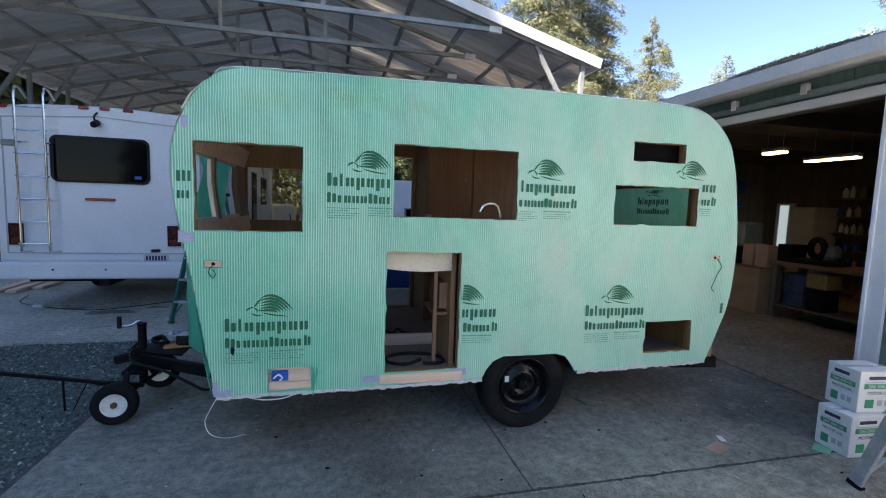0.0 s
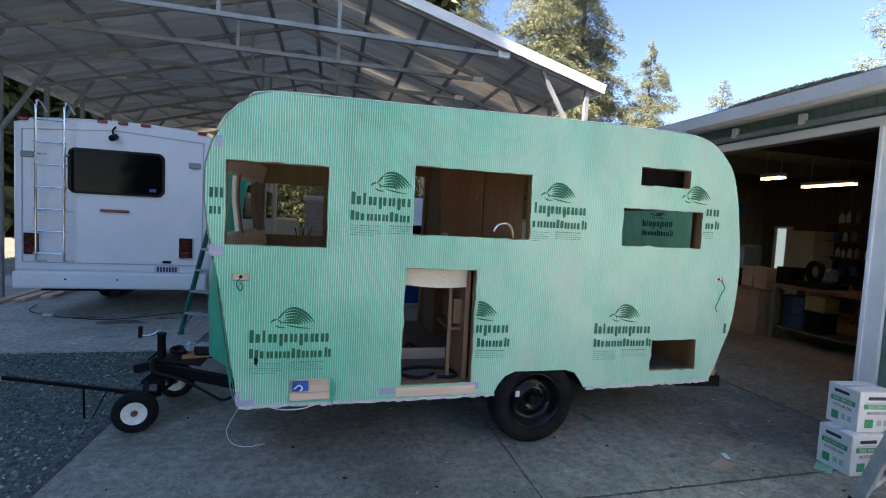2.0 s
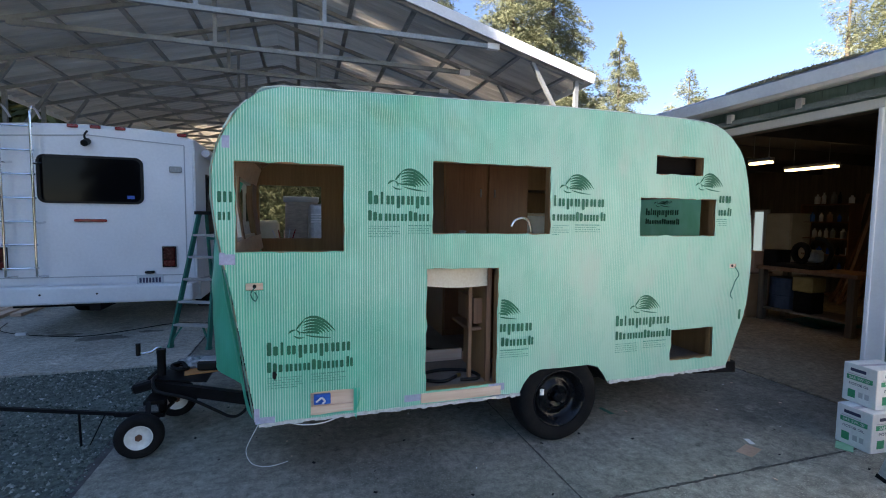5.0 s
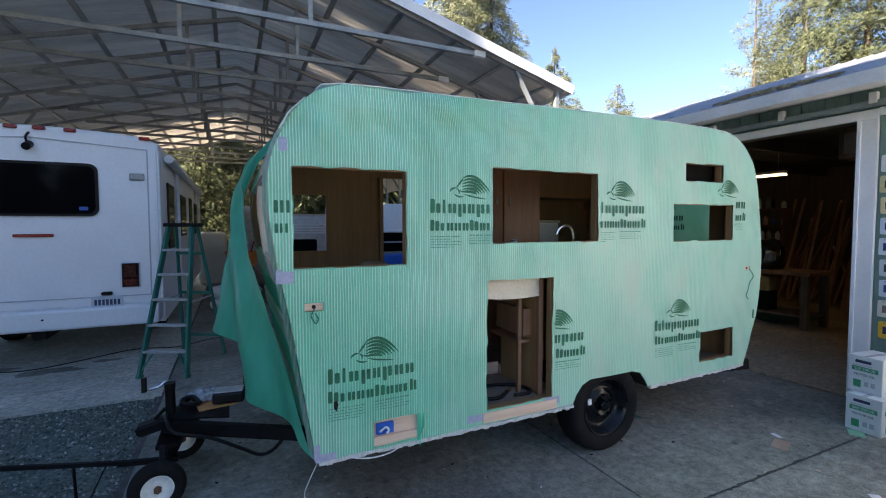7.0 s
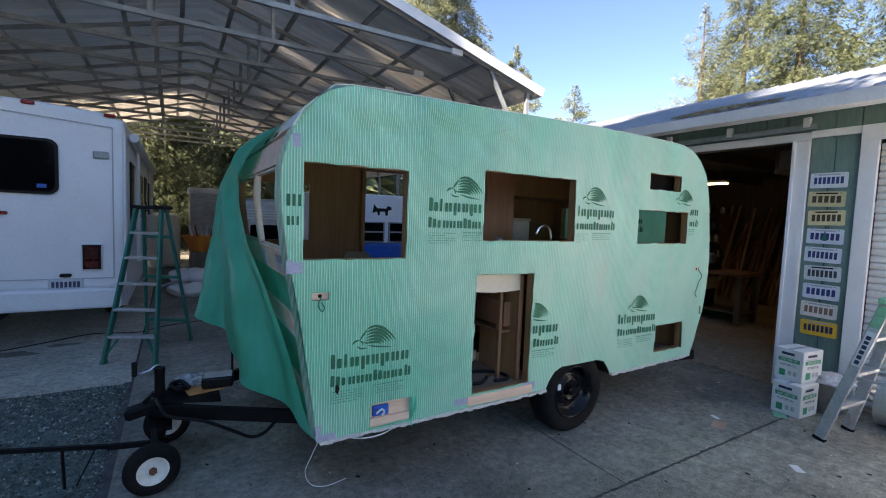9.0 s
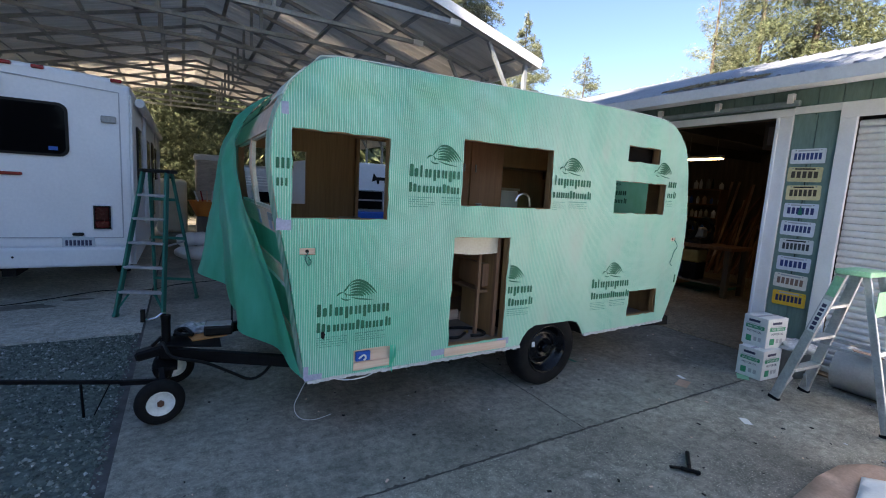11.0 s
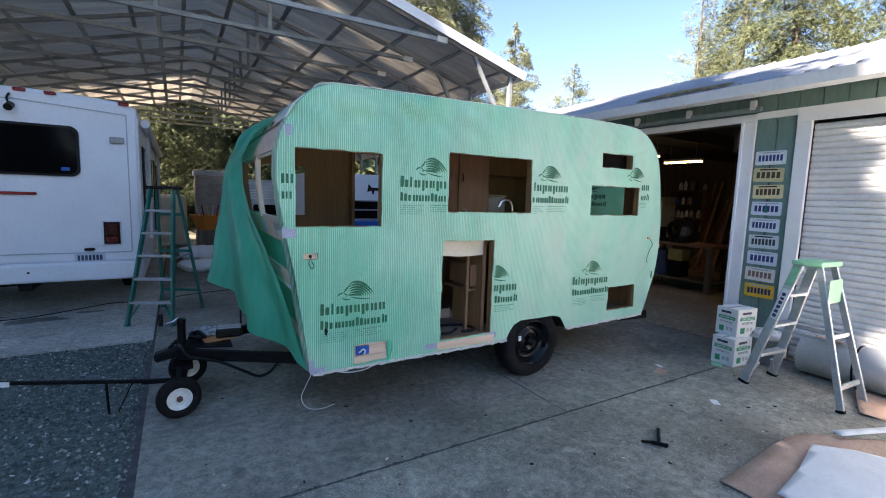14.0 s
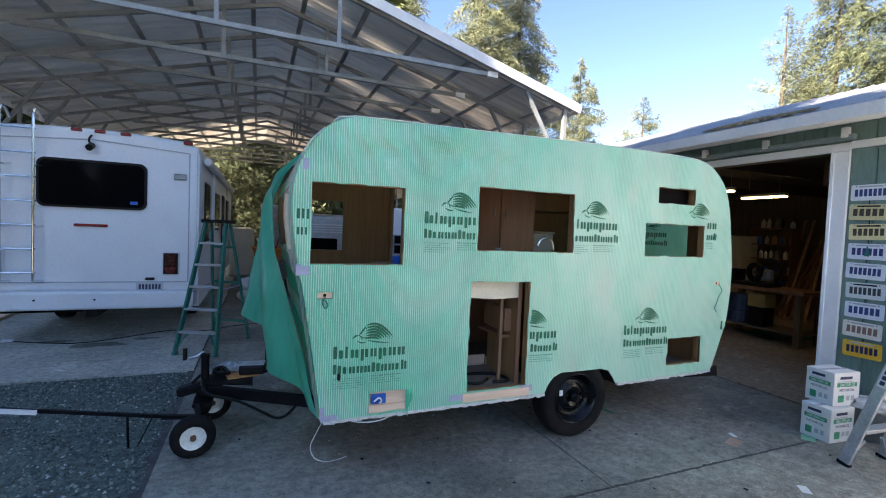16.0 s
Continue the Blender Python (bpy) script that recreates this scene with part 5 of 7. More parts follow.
EDGE = worn("ragged_edge", (0.45, 0.46, 0.44), (0.62, 0.62, 0.60), 40, 0.5)
TR = trailer()


# ---- inside the trailer ----
# brown wood darkened for the shade inside the door and hatch openings
SHELF_SHADED = wood("shaded_shelf_wood", (0.075, 0.038, 0.022), (0.11, 0.058, 0.034), "y")
def galley():
    g = thing("galley_unit", "brown wooden galley unit with open shelves under a worktop", "kitchen unit", (1.1, 3.3, 0.49))
    part("worktop", box(0.33, 1.95, 3.00, 3.50, 1.44, 1.475, 0.004), CREAM, g, "cream laminate worktop")
    lip = [(0.34 + 0.46 * k / 10, 1.187 - 0.014 * math.sin(math.pi * k / 10) - 0.012 * k / 10) for k in range(11)]
    part("apron", prism(lip + [(0.80, 1.32), (0.34, 1.32)], "y", 3.0, 3.02), CREAM, g, "cream panel with a curved lower edge under the worktop")
    part("back_panel", box(0.86, 1.95, 3.48, 3.50, 0.49, 1.44), PLY_DARK, g)
    for x in (0.80, 1.93):
        part("side_panel", box(x, x + 0.02, 3.02, 3.48, 0.49, 1.44), PLY_DARK, g)
    part("upright", box(0.70, 0.725, 3.10, 3.13, 0.49, 1.165), WOOD_MID, g, "brown wooden upright")
    part("upright", box(0.795, 0.83, 3.00, 3.03, 0.49, 1.44), WOOD_MID, g)
    dr = part("drawer", box(0.74, 0.86, 3.10, 3.45, 0.885, 1.07), WOOD_MID, g, "brown drawer box")
    part("shelf", box(0.70, 0.86, 3.10, 3.47, 0.835, 0.855), WOOD_MID, g)
    part("side_board", box(0.845, 0.858, 3.05, 3.47, 0.49, 0.83), SHELF_SHADED, g)
    part("kick_board", box(0.335, 0.80, 3.52, 3.545, 0.49, 0.58), PLY, g, "raw wood kick board")
    part("kick_board", box(0.805, 0.828, 3.05, 3.52, 0.49, 0.56), PLY, g)
    f = tagged(new("faucet"), "chrome gooseneck faucet over the galley sink", "faucet")
    part("spout", tube([(1.175, 3.10, 1.475), (1.175, 3.10, 1.57), (1.15, 3.10, 1.635), (1.10, 3.10, 1.65), (1.045, 3.10, 1.63), (1.02, 3.10, 1.585)], 0.010, 10), CHROME, f, "", True)
    part("base", rod((1.175, 3.10, 1.474), (1.175, 3.10, 1.50), 0.024, 14), CHROME, f)
    s = tagged(new("burner_knob"), "small round metal fitting on the worktop", "fitting")
    part("knob", lathe([(0.0, 0.0), (0.035, 0.0), (0.035, 0.02), (0.02, 0.03), (0.02, 0.07), (0.03, 0.08), (0.0, 0.085)], 16, None, pose(0.63, 3.06, 1.475, 90)), GALV, s)
    b = tagged(new("white_bin"), "pale blue-white plastic box on the rear cabinet", "box")
    bm = box(1.78, 2.15, 4.44, 4.72, 1.326, 1.68, 0.015, None, 2)
    part("tub", bm, RV_WHITE, b)
    part("rim_edge", box(1.77, 2.16, 4.43, 4.73, 1.68, 1.71, 0.005), CREAM, b)


galley()


def closet():
    c = thing("closet", "tall brown wooden closet with two doors inside the trailer", "cabinet", (1.3, 4.5, 0.49))
    part("carcass", box(0.86, 1.76, 4.27, 4.865, 0.49, 2.33), PLY_DARK, c)
    for x in (0.875, 1.32):
        d = part("door", box(x, x + 0.425, 4.25, 4.268, 1.35, 2.28, 0.004), PLY_DOOR, c, "brown closet door")
        part("handle", box(x + (0.35 if x < 1 else 0.05), x + (0.365 if x < 1 else 0.065), 4.232, 4.249, 1.85, 1.93, 0.003), GALV, d)
        d = part("door", box(x, x + 0.425, 4.25, 4.268, 0.55, 1.32, 0.004), PLY_DOOR, c)
        part("handle", box(x + (0.35 if x < 1 else 0.05), x + (0.365 if x < 1 else 0.065), 4.232, 4.249, 1.05, 1.13, 0.003), GALV, d)
    b = thing("bunk_cabinet", "brown built-in cabinet at the trailer's rear, shade put into its colour", "cabinet", (2.4, 4.3, 0.49))
    part("carcass", box(1.80, 2.84, 3.7, 4.86, 0.49, 1.30), SHELF_SHADED, b)
    part("top_board", box(1.79, 2.85, 3.68, 4.86, 1.30, 1.325), WOOD_MID, b)
    h = thing("overhead_locker", "brown overhead locker under the trailer ceiling", "cabinet", (2.3, 4.6, 2.0))
    part("carcass", box(1.80, 2.80, 4.4, 4.86, 1.95, 2.34), PLY_DARK, h)
    l = tagged(new("ceiling_fitting"), "small metal lamp fitting under the trailer's ceiling", "lamp")
    part("base", rod((-0.42, 3.9, 2.31), (-0.42, 3.9, 2.345), 0.05, 16), GALV, l)
    part("bulb", rod((-0.42, 3.9, 2.27), (-0.42, 3.9, 2.31), 0.025, 12), PAPER, l)
    p = tagged(new("ceiling_beam"), "brown wooden ceiling beams inside the trailer nose", "beam")
    for y in (3.25, 4.0, 4.6):
        part("beam", beam((-0.80, y, 2.10), (-0.50, y, 2.31), 0.05, 0.04), WOOD_MID, p)
    s = tagged(new("cushion_board"), "grey-brown rounded board lying inside the front window", "board")
    part("board", prism(rounded(-0.02, 0.24, 1.08, 1.325, 0.05), "y", 4.55, 4.60), worn("grey_board", (0.22, 0.18, 0.14), (0.28, 0.23, 0.18), 6, 0.7), s)
    part("leg", box(0.06, 0.16, 4.55, 4.60, 0.49, 1.085), WOOD_MID, s)


PLY_DOOR = wood("closet_door_wood", (0.24, 0.115, 0.058), (0.31, 0.155, 0.082), "z", 0.4)
closet()
hose = tagged(new("hose"), "coiled black hose with a brass end on the trailer floor", "hose")
part("hose_line", tube([(0.62, 3.12, 0.505), (0.50, 3.04, 0.505), (0.38, 3.10, 0.505), (0.40, 3.22, 0.505), (0.55, 3.27, 0.505), (0.72, 3.22, 0.505), (0.78, 3.10, 0.505), (0.74, 3.03, 0.505), (0.62, 3.03, 0.51)], 0.012, 8), BLACK, hose, "", True)
part("hose_fitting", rod((0.62, 3.12, 0.507), (0.65, 3.135, 0.507), 0.014, 8), plain("brass", (0.5, 0.35, 0.12), 0.3, 1.0), hose)
chain = tagged(new("cable_heap"), "tangle of dark cable on the trailer floor", "cable")
part("cable", tube([(0.35, 3.8, 0.502), (0.42, 3.9, 0.51), (0.5, 3.82, 0.502), (0.56, 3.95, 0.502), (0.6, 3.8, 0.51), (0.68, 3.75, 0.502), (0.75, 3.68, 0.502)], 0.012, 6), BLACK, chain)
wire = tagged(new("loose_wire"), "pale loose wire hanging from the trailer's lower corner to the slab", "wire")
part("wire", tube([(-0.68, 2.93, 0.42), (-0.735, 2.92, 0.32), (-0.765, 2.92, 0.24), (-0.73, 2.91, 0.165), (-0.64, 2.91, 0.135), (-0.53, 2.91, 0.15)], 0.002, 6), PAPER, wire)
part("wire", tube([(-0.60, 2.94, 0.415), (-0.45, 2.90, 0.375), (-0.30, 2.90, 0.375), (-0.18, 2.94, 0.405)], 0.004, 6), PAPER, wire)


# ---- on the tongue ----
def tongue_load():
    b = tagged(new("battery_tray"), "orange cardboard tray on the tongue", "tray")
    part("tray", turned(box(-0.12, 0.12, -0.08, 0.08, 0, 0.010), pose(-1.20, 3.96, 0.426, 0, 0, 12)), worn("orange_card", (0.55, 0.20, 0.06), (0.6, 0.32, 0.12), 10, 0.7), b)
    c = tagged(new("power_tool"), "small dark boxed tool lying on the tongue", "tool")
    part("case", turned(box(-0.10, 0.10, -0.07, 0.07, 0, 0.075, 0.015, None, 2), pose(-1.12, 3.96, 0.439, 0, 0, -8)), BLACK, c)
    part("lid", turned(box(-0.09, 0.09, -0.06, 0.06, 0.075, 0.082, 0.003), pose(-1.12, 3.96, 0.439, 0, 0, -8)), ALU, c)
    d = tagged(new("plastic_bag"), "crumpled clear plastic bag on the tongue", "bag")
    bm = bmesh.new()
    bmesh.ops.create_icosphere(bm, subdivisions=3, radius=0.1)
    for v in bm.verts:
        v.co = Vector((v.co.x * 1.3, v.co.y, v.co.z * 0.45)) * (1 + 0.35 * noise.noise(v.co * 22))
        v.co.z = max(v.co.z, -0.036)
    part("film", turned(bm, pose(-1.27, 4.08, 0.462)), worn("grey_film", (0.20, 0.21, 0.22), (0.4, 0.41, 0.42), 30, 0.2), d)
    e = tagged(new("cable_reel"), "black coil of cable on the tongue", "cable")
    part("coil", tube([(-1.42, 3.98, 0.45), (-1.36, 4.02, 0.47), (-1.30, 3.97, 0.45), (-1.36, 3.92, 0.46), (-1.41, 3.97, 0.48), (-1.35, 4.0, 0.49), (-1.30, 3.94, 0.455)], 0.014, 6), BLACK, e)


tongue_load()


# ---- trailer dolly ----
def dolly():
    d = thing("trailer_dolly", "black two-wheeled trailer dolly with white rims and a long handle", "dolly", (-1.48, 3.85, 0))
    for y, s in ((3.52, 1), (4.17, -1)):
        m = pose(-1.50 + (0.07 if s == -1 else 0), y, 0.148, 0, 0, 8)
        ty = part("tyre", turned(lathe([(0.078, -0.035), (0.095, -0.046), (0.125, -0.046), (0.142, -0.032), (0.148, 0.0), (0.142, 0.032), (0.125, 0.046), (0.078, 0.04)], 36, caps=False), m), RUBBER, d, "black rubber tyre", True)
        part("rim", turned(lathe([(0.083, -0.04), (0.078, -0.043), (0.07, -0.02), (0.035, -0.028), (0.0, -0.028)], 28, caps=False), m), RIM_WHITE, ty, "white steel rim", True)
        part("hub", turned(rod((0, -0.045, 0), (0, -0.02, 0), 0.022, 6), m), RUST, ty, "rusty axle nut")
        part("rim", turned(lathe([(0.083, 0.04), (0.07, 0.02), (0.0, 0.028)], 28), m), RIM_WHITE, ty)
    part("axle", rod((-1.50, 3.50, 0.148), (-1.43, 4.19, 0.148), 0.014, 10), FRAME_BLACK, d)
    part("fork", beam((-1.48, 3.60, 0.148), (-1.50, 3.72, 0.30), 0.03, 0.05), FRAME_BLACK, d)
    part("fork", beam((-1.44, 4.10, 0.148), (-1.47, 4.0, 0.30), 0.03, 0.05), FRAME_BLACK, d)
    part("head_plate", box(-1.53, -1.40, 3.70, 4.02, 0.285, 0.31), FRAME_BLACK, d)
    part("socket", beam((-1.42, 3.80, 0.168), (-1.74, 3.80, 0.203), 0.030, 0.030), FRAME_BLACK, d)
    part("handle", beam((-1.66, 3.80, 0.195), (-3.7, 3.80, 0.545), 0.022, 0.024), FRAME_BLACK, d, "long black steel handle")
    part("grip_tape", beam((-2.47, 3.80, 0.328), (-2.68, 3.80, 0.3625), 0.032, 0.034), PAPER, d, "white tape on the handle")
    part("stand", beam((-1.955, 3.80, 0.23), (-1.945, 3.79, 0.0), 0.014, 0.010), FRAME_BLACK, d)
    part("stand_stay", beam((-1.89, 3.79, 0.005), (-1.80, 3.80, 0.205), 0.010, 0.008), FRAME_BLACK, d)


dolly()


# ---- step ladders ----
def step_ladder(name, label, H, feet, top, steps, rail, step_mat, cap, back_mat, boots):
    """feet: front left, front right, back left, back right; top: centre and half width along the steps' direction."""
    l = thing(name, label, "ladder", (*feet[0], 0))
    fl, fr, bl, br = [Vector((*f, 0.0)) for f in feet]
    along = (fr - fl).normalized()
    out = (((fl + fr) - (bl + br)) / 2).normalized()
    c = Vector((*top, H))
    hw = 0.5 * (fr - fl).length * 0.52
    tl, tr = c - along * hw + out * 0.07, c + along * hw + out * 0.07
    ul, ur = c - along * hw * 0.95 - out * 0.07, c + along * hw * 0.95 - out * 0.07
    for a, b in ((fl, tl), (fr, tr)):
        part("rail", beam(a + Vector((0, 0, 0.012)), b, 0.028, 0.075, None, tuple(along.cross(Vector((0, 0, 1)))), 0.004), rail, l)
        part("foot", beam(a, a + (b - a) * 0.022, 0.036, 0.085, None, tuple(along.cross(Vector((0, 0, 1))))), boots, l)
    for a, b in ((bl, ul), (br, ur)):
        part("back_rail", beam(a + Vector((0, 0, 0.012)), b, 0.024, 0.05, None, tuple(along.cross(Vector((0, 0, 1)))), 0.004), back_mat, l)
        part("foot", beam(a, a + (b - a) * 0.02, 0.032, 0.06, None, tuple(along.cross(Vector((0, 0, 1))))), boots, l)
    for k in range(steps):
        f = (k + 1) / (steps + 1)
        a, b = fl + (tl - fl) * f, fr + (tr - fr) * f
        part("step", beam(a, b, 0.085, 0.028, None, (0, 0, 1), 0.004), step_mat, l)
    for f in (0.16, 0.5, 0.8):
        part("back_bar", beam(bl + (ul - bl) * f, br + (ur - br) * f, 0.022, 0.035), step_mat if back_mat is ALU else back_mat, l)
    a, b = fl + (tl - fl) * 0.17, fr + (tr - fr) * 0.17
    for p, q, sgn in ((fl, a, 1), (fr, b, -1)):
        part("knee_brace", beam(p + (q - p) * 0.25, q + along * sgn * 0.11, 0.02, 0.02), rail, l)
    bm = box(-hw - 0.05, hw + 0.05, -0.11, 0.11, -0.01, 0.035, 0.01, None, 2)
    m = Matrix((along, -out, Vector((0, 0, 1)))).transposed().to_4x4()
    m.translation = c
    part("top_cap", turned(bm, m), cap, l)
    for s in (-1, 1):
        p = (fl if s < 0 else fr)
        q = (bl if s < 0 else br)
        t0, u0 = (tl, ul) if s < 0 else (tr, ur)
        part("spreader", beam(p + (t0 - p) * 0.48, q + (u0 - q) * 0.48, 0.008, 0.022), ALU, l)
    return l, (fl, fr, tl, tr, along, out)


step_ladder("step_ladder", "tall green fibreglass step ladder with aluminium steps", 1.66,
            ((-2.03, 6.31), (-1.56, 6.10), (-1.68, 7.24), (-1.20, 6.97)), (-1.60, 6.70), 5, LADDER_GREEN, ALU, BLACK, LADDER_GREEN, LADDER_GREEN)
lad, (fl, fr, tl, tr, al, ou) = step_ladder("step_ladder", "short grey aluminium step ladder with a lime green top", 1.17,
            ((3.10, 1.92), (3.56, 1.88), (3.14, 1.20), (3.56, 1.18)), (3.34, 1.55), 3, ALU, ALU, LIME, ALU, RUBBER)
part("side_label", beam(fl + (tl - fl) * 0.56 - al * 0.016, fl + (tl - fl) * 0.80 - al * 0.016, 0.003, 0.055, None, tuple(al.cross(Vector((0, 0, 1))))), PAPER, lad, "white label strip")
for f0, f1 in ((0.575, 0.60), (0.61, 0.635), (0.645, 0.67), (0.68, 0.705), (0.715, 0.735), (0.745, 0.77)):
    part("label_bar", beam(fl + (tl - fl) * f0 - al * 0.0185, fl + (tl - fl) * f1 - al * 0.0185, 0.003, 0.03, None, tuple(al.cross(Vector((0, 0, 1))))), BAR_DARK, lad)
part("side_label", beam(fl + (tl - fl) * 0.83 - al * 0.016, fl + (tl - fl) * 0.97 - al * 0.016, 0.003, 0.06, None, tuple(al.cross(Vector((0, 0, 1))))), LIME, lad, "lime label")
part("back_label", box(3.20, 3.46, 1.395, 1.40, 0.86, 1.06), LIME, lad, "lime green safety label")


# ---- oil cartons ----
def text_mesh(body, size, mat, parent, m, name="lettering"):
    cu = bpy.data.curves.new(name, "FONT")
    cu.body, cu.size, cu.align_x, cu.align_y = body, size, "CENTER", "CENTER"
    cu.extrude = 0.0004
    tmp = bpy.data.objects.new(name, cu)
    me = bpy.data.meshes.new_from_object(tmp)
    bpy.data.objects.remove(tmp)
    me.transform(m)
    me.materials.clear()
    me.materials.append(mat)
    ob = new(name, me)
    ob.parent = parent
    return ob


def oil_carton(at, rz):
    c = thing("oil_carton", "white cardboard motor oil carton with green bands", "carton", at, "motor oil cartons", "", 0)
    W, D, H = 0.30, 0.235, 0.292
    body = box(0, W, 0, D, 0, H, 0.004)
    link = link_mesh("carton_body", body, PAPER)
    link.parent = c
    for face, w, m in (("front", W, Matrix()), ("side", D, Matrix.Translation((0, D, 0)) @ Matrix.Rotation(radians(-90), 4, "Z"))):
        def flat(x0, x1, z0, z1, mat, label="", d=0.002):
            bm = turned(box(x0, x1, -d, -0.0002, z0, z1), m)
            ob = link_mesh("printed_panel", bm, mat)
            ob.parent = c
            return ob
        flat(w * 0.22, w * 0.68, 0.235, 0.258, BAR_DARK)
        flat(w * 0.12, w * 0.88, 0.17, 0.205, LABEL_GREEN)
        flat(w * 0.18, w * 0.40, 0.035, 0.095, LABEL_GREEN)
        flat(w * 0.50, w * 0.62, 0.05, 0.09, SEAM)
        flat(w * 0.68, w * 0.80, 0.05, 0.09, SEAM)
        flat(w * 0.15, w * 0.70, 0.212, 0.218, SEAM)
        text_mesh("SAE 5W-20", 0.036 if w > 0.25 else 0.03, PAPER, c, m @ Matrix.Translation((w / 2, -0.0035, 0.187)) @ Matrix.Rotation(radians(90), 4, "X"))
        text_mesh("MOTOR OIL", 0.032 if w > 0.25 else 0.026, BAR_DARK, c, m @ Matrix.Translation((w / 2, -0.003, 0.14)) @ Matrix.Rotation(radians(90), 4, "X"))
    tape = link_mesh("tape_strip", box(-0.001, W + 0.001, D * 0.42, D * 0.58, H - 0.001, H + 0.001), worn("carton_tape", (0.55, 0.54, 0.6), (0.62, 0.6, 0.66), 9, 0.25))
    tape.parent = c
    c.matrix_basis = pose(*at, 0, 0, rz)
    return c


oil_carton((3.41, 2.17, 0.001), -4)
oil_carton((3.50, 2.21, 0.296), -8)
sc = tagged(new("green_scrap"), "small mint green card scrap on the slab", "scrap")
part("card", turned(box(-0.07, 0.07, -0.05, 0.05, 0.001, 0.004), pose(3.36, 2.30, 0.001, 0, 0, 30)), LIME, sc)


# ---- number plates on the workshop wall ----
PLATE_COLS = [(0.72, 0.73, 0.76), (0.60, 0.52, 0.28), (0.70, 0.60, 0.33), (0.66, 0.68, 0.76), (0.68, 0.70, 0.76), (0.60, 0.62, 0.63), (0.66, 0.68, 0.75), (0.74, 0.69, 0.62), (0.76, 0.45, 0.04)]
PLATE_INK = [(0.03, 0.06, 0.2), (0.07, 0.05, 0.03), (0.07, 0.05, 0.03), (0.03, 0.04, 0.15), (0.03, 0.05, 0.16), (0.04, 0.05, 0.06), (0.03, 0.05, 0.18), (0.25, 0.15, 0.12), (0.03, 0.03, 0.10)]
for k, (pc, ink) in enumerate(zip(PLATE_COLS, PLATE_INK)):
    z = 2.205 - 0.1885 * k
    y = 2.415 - 0.0035 * k + (0.008 if k % 3 == 1 else 0)
    words = ["white", "dull yellow", "tan yellow", "pale blue-white", "bluish white", "grey-framed white", "pale blue", "faded cream", "bright orange-yellow"][k]
    p = tagged(new("number_plate"), words + " metal number plate with dark bars on the wall", "number plate", "number plates on the wall")
    tilt = pose(WX - 0.008, y, z, 1.2 * math.sin(k * 2.1), 0, 0)
    bm = prism(rounded(-0.152, 0.152, -0.076, 0.076, 0.014, 3), "x", -0.004, 0.004)
    part("plate", turned(bm, tilt), worn("plate_paint", pc, tuple(min(1, c * 1.12) for c in pc), 18, 0.4, grain=50), p)
    inkm = plain("plate_ink", ink, 0.5)
    n = [7, 5, 6, 6, 7, 7, 6, 6, 7][k]
    for q in range(n):
        w = 0.25 / n
        u = 0.125 - w * (q + 0.5)
        part("bar", turned(box(-0.0065, -0.0045, u - w * 0.34, u + w * 0.34, -0.036, 0.032), tilt), inkm, p)
    part("top_strip", turned(box(-0.006, -0.0045, -0.09, 0.09, 0.05, 0.064), tilt), BLACK if k in (1, 2, 5) else SEAM, p)
    if k == 3:
        part("tree_mark", turned(prism([(-0.02, -0.045), (0.02, -0.045), (0.004, 0.05), (-0.004, 0.05)], "x", -0.0075, -0.0068), tilt), LADDER_GREEN, p)
    for yy in (-0.11, 0.11):
        part("screw", turned(rod((-0.0075, yy, 0.062), (-0.004, yy, 0.062), 0.006, 8), tilt), GALV, p)
    if k:
        part("hanger", box(WX - 0.006, WX - 0.002, y - 0.003, y + 0.003, z + 0.07, z + 0.12), BLACK, p)


# ---- foreground and clutter on the slab ----
def curved_sheet(name, label, poly, z, lift, mat, seed, thick=0.004):
    ob = tagged(new(name), label, "sheet")

    def place(x, y):
        return (x, y, z + lift(x, y) + 0.004 * noise.noise(Vector((x * 3, y * 3, seed))))
    bm = sheet(poly, [], 0.06, place)
    bmesh.ops.solidify(bm, geom=bm.faces[:], thickness=thick)
    part("sheet", bm, mat, ob, "", True)
    return ob


curved_sheet("cardboard_sheet", "large curling brown cardboard sheet on the slab", [(1.29, 1.175), (1.6, 1.16), (1.93, 1.18), (2.2, 1.165), (2.38, 1.09), (2.55, 0.95), (2.95, 0.7), (2.7, 0.2), (1.9, 0.1), (1.30, 0.5), (1.30, 0.9)], 0.008,
             lambda x, y: 0.04 + 0.03 * max(0, min(1, (x - 1.35) / 1.0)) ** 1.5 * max(0, 1 - abs(y - 1.2) * 1.5) - 0.04 * max(0, 1 - abs(x - 1.33) * 4), CARD, 1)
curved_sheet("white_sheet", "white panel sheet lying on the cardboard", [(1.36, 0.905), (1.55, 0.93), (1.75, 0.955), (1.95, 0.995), (2.14, 1.04), (2.30, 0.86), (2.45, 0.5), (2.4, 0.25), (1.6, 0.2), (1.36, 0.55)], 0.075,
             lambda x, y: 0.025 * max(0, min(1, (x - 1.45) / 1.0)) ** 1.5, PAPER, 2)
curved_sheet("white_sheet", "white offcut behind the cardboard", [(2.46, 1.04), (3.0, 0.84), (3.0, 0.77), (2.44, 0.97)], 0.05, lambda x, y: 0.05, PAPER, 3)
curved_sheet("cardboard_sheet", "bent strip of brown cardboard by the roller door", [(3.25, 1.12), (3.75, 1.30), (3.85, 1.0), (3.4, 0.65)], 0.006, lambda x, y: 0.12 * max(0, y - 0.95), CARD, 4)


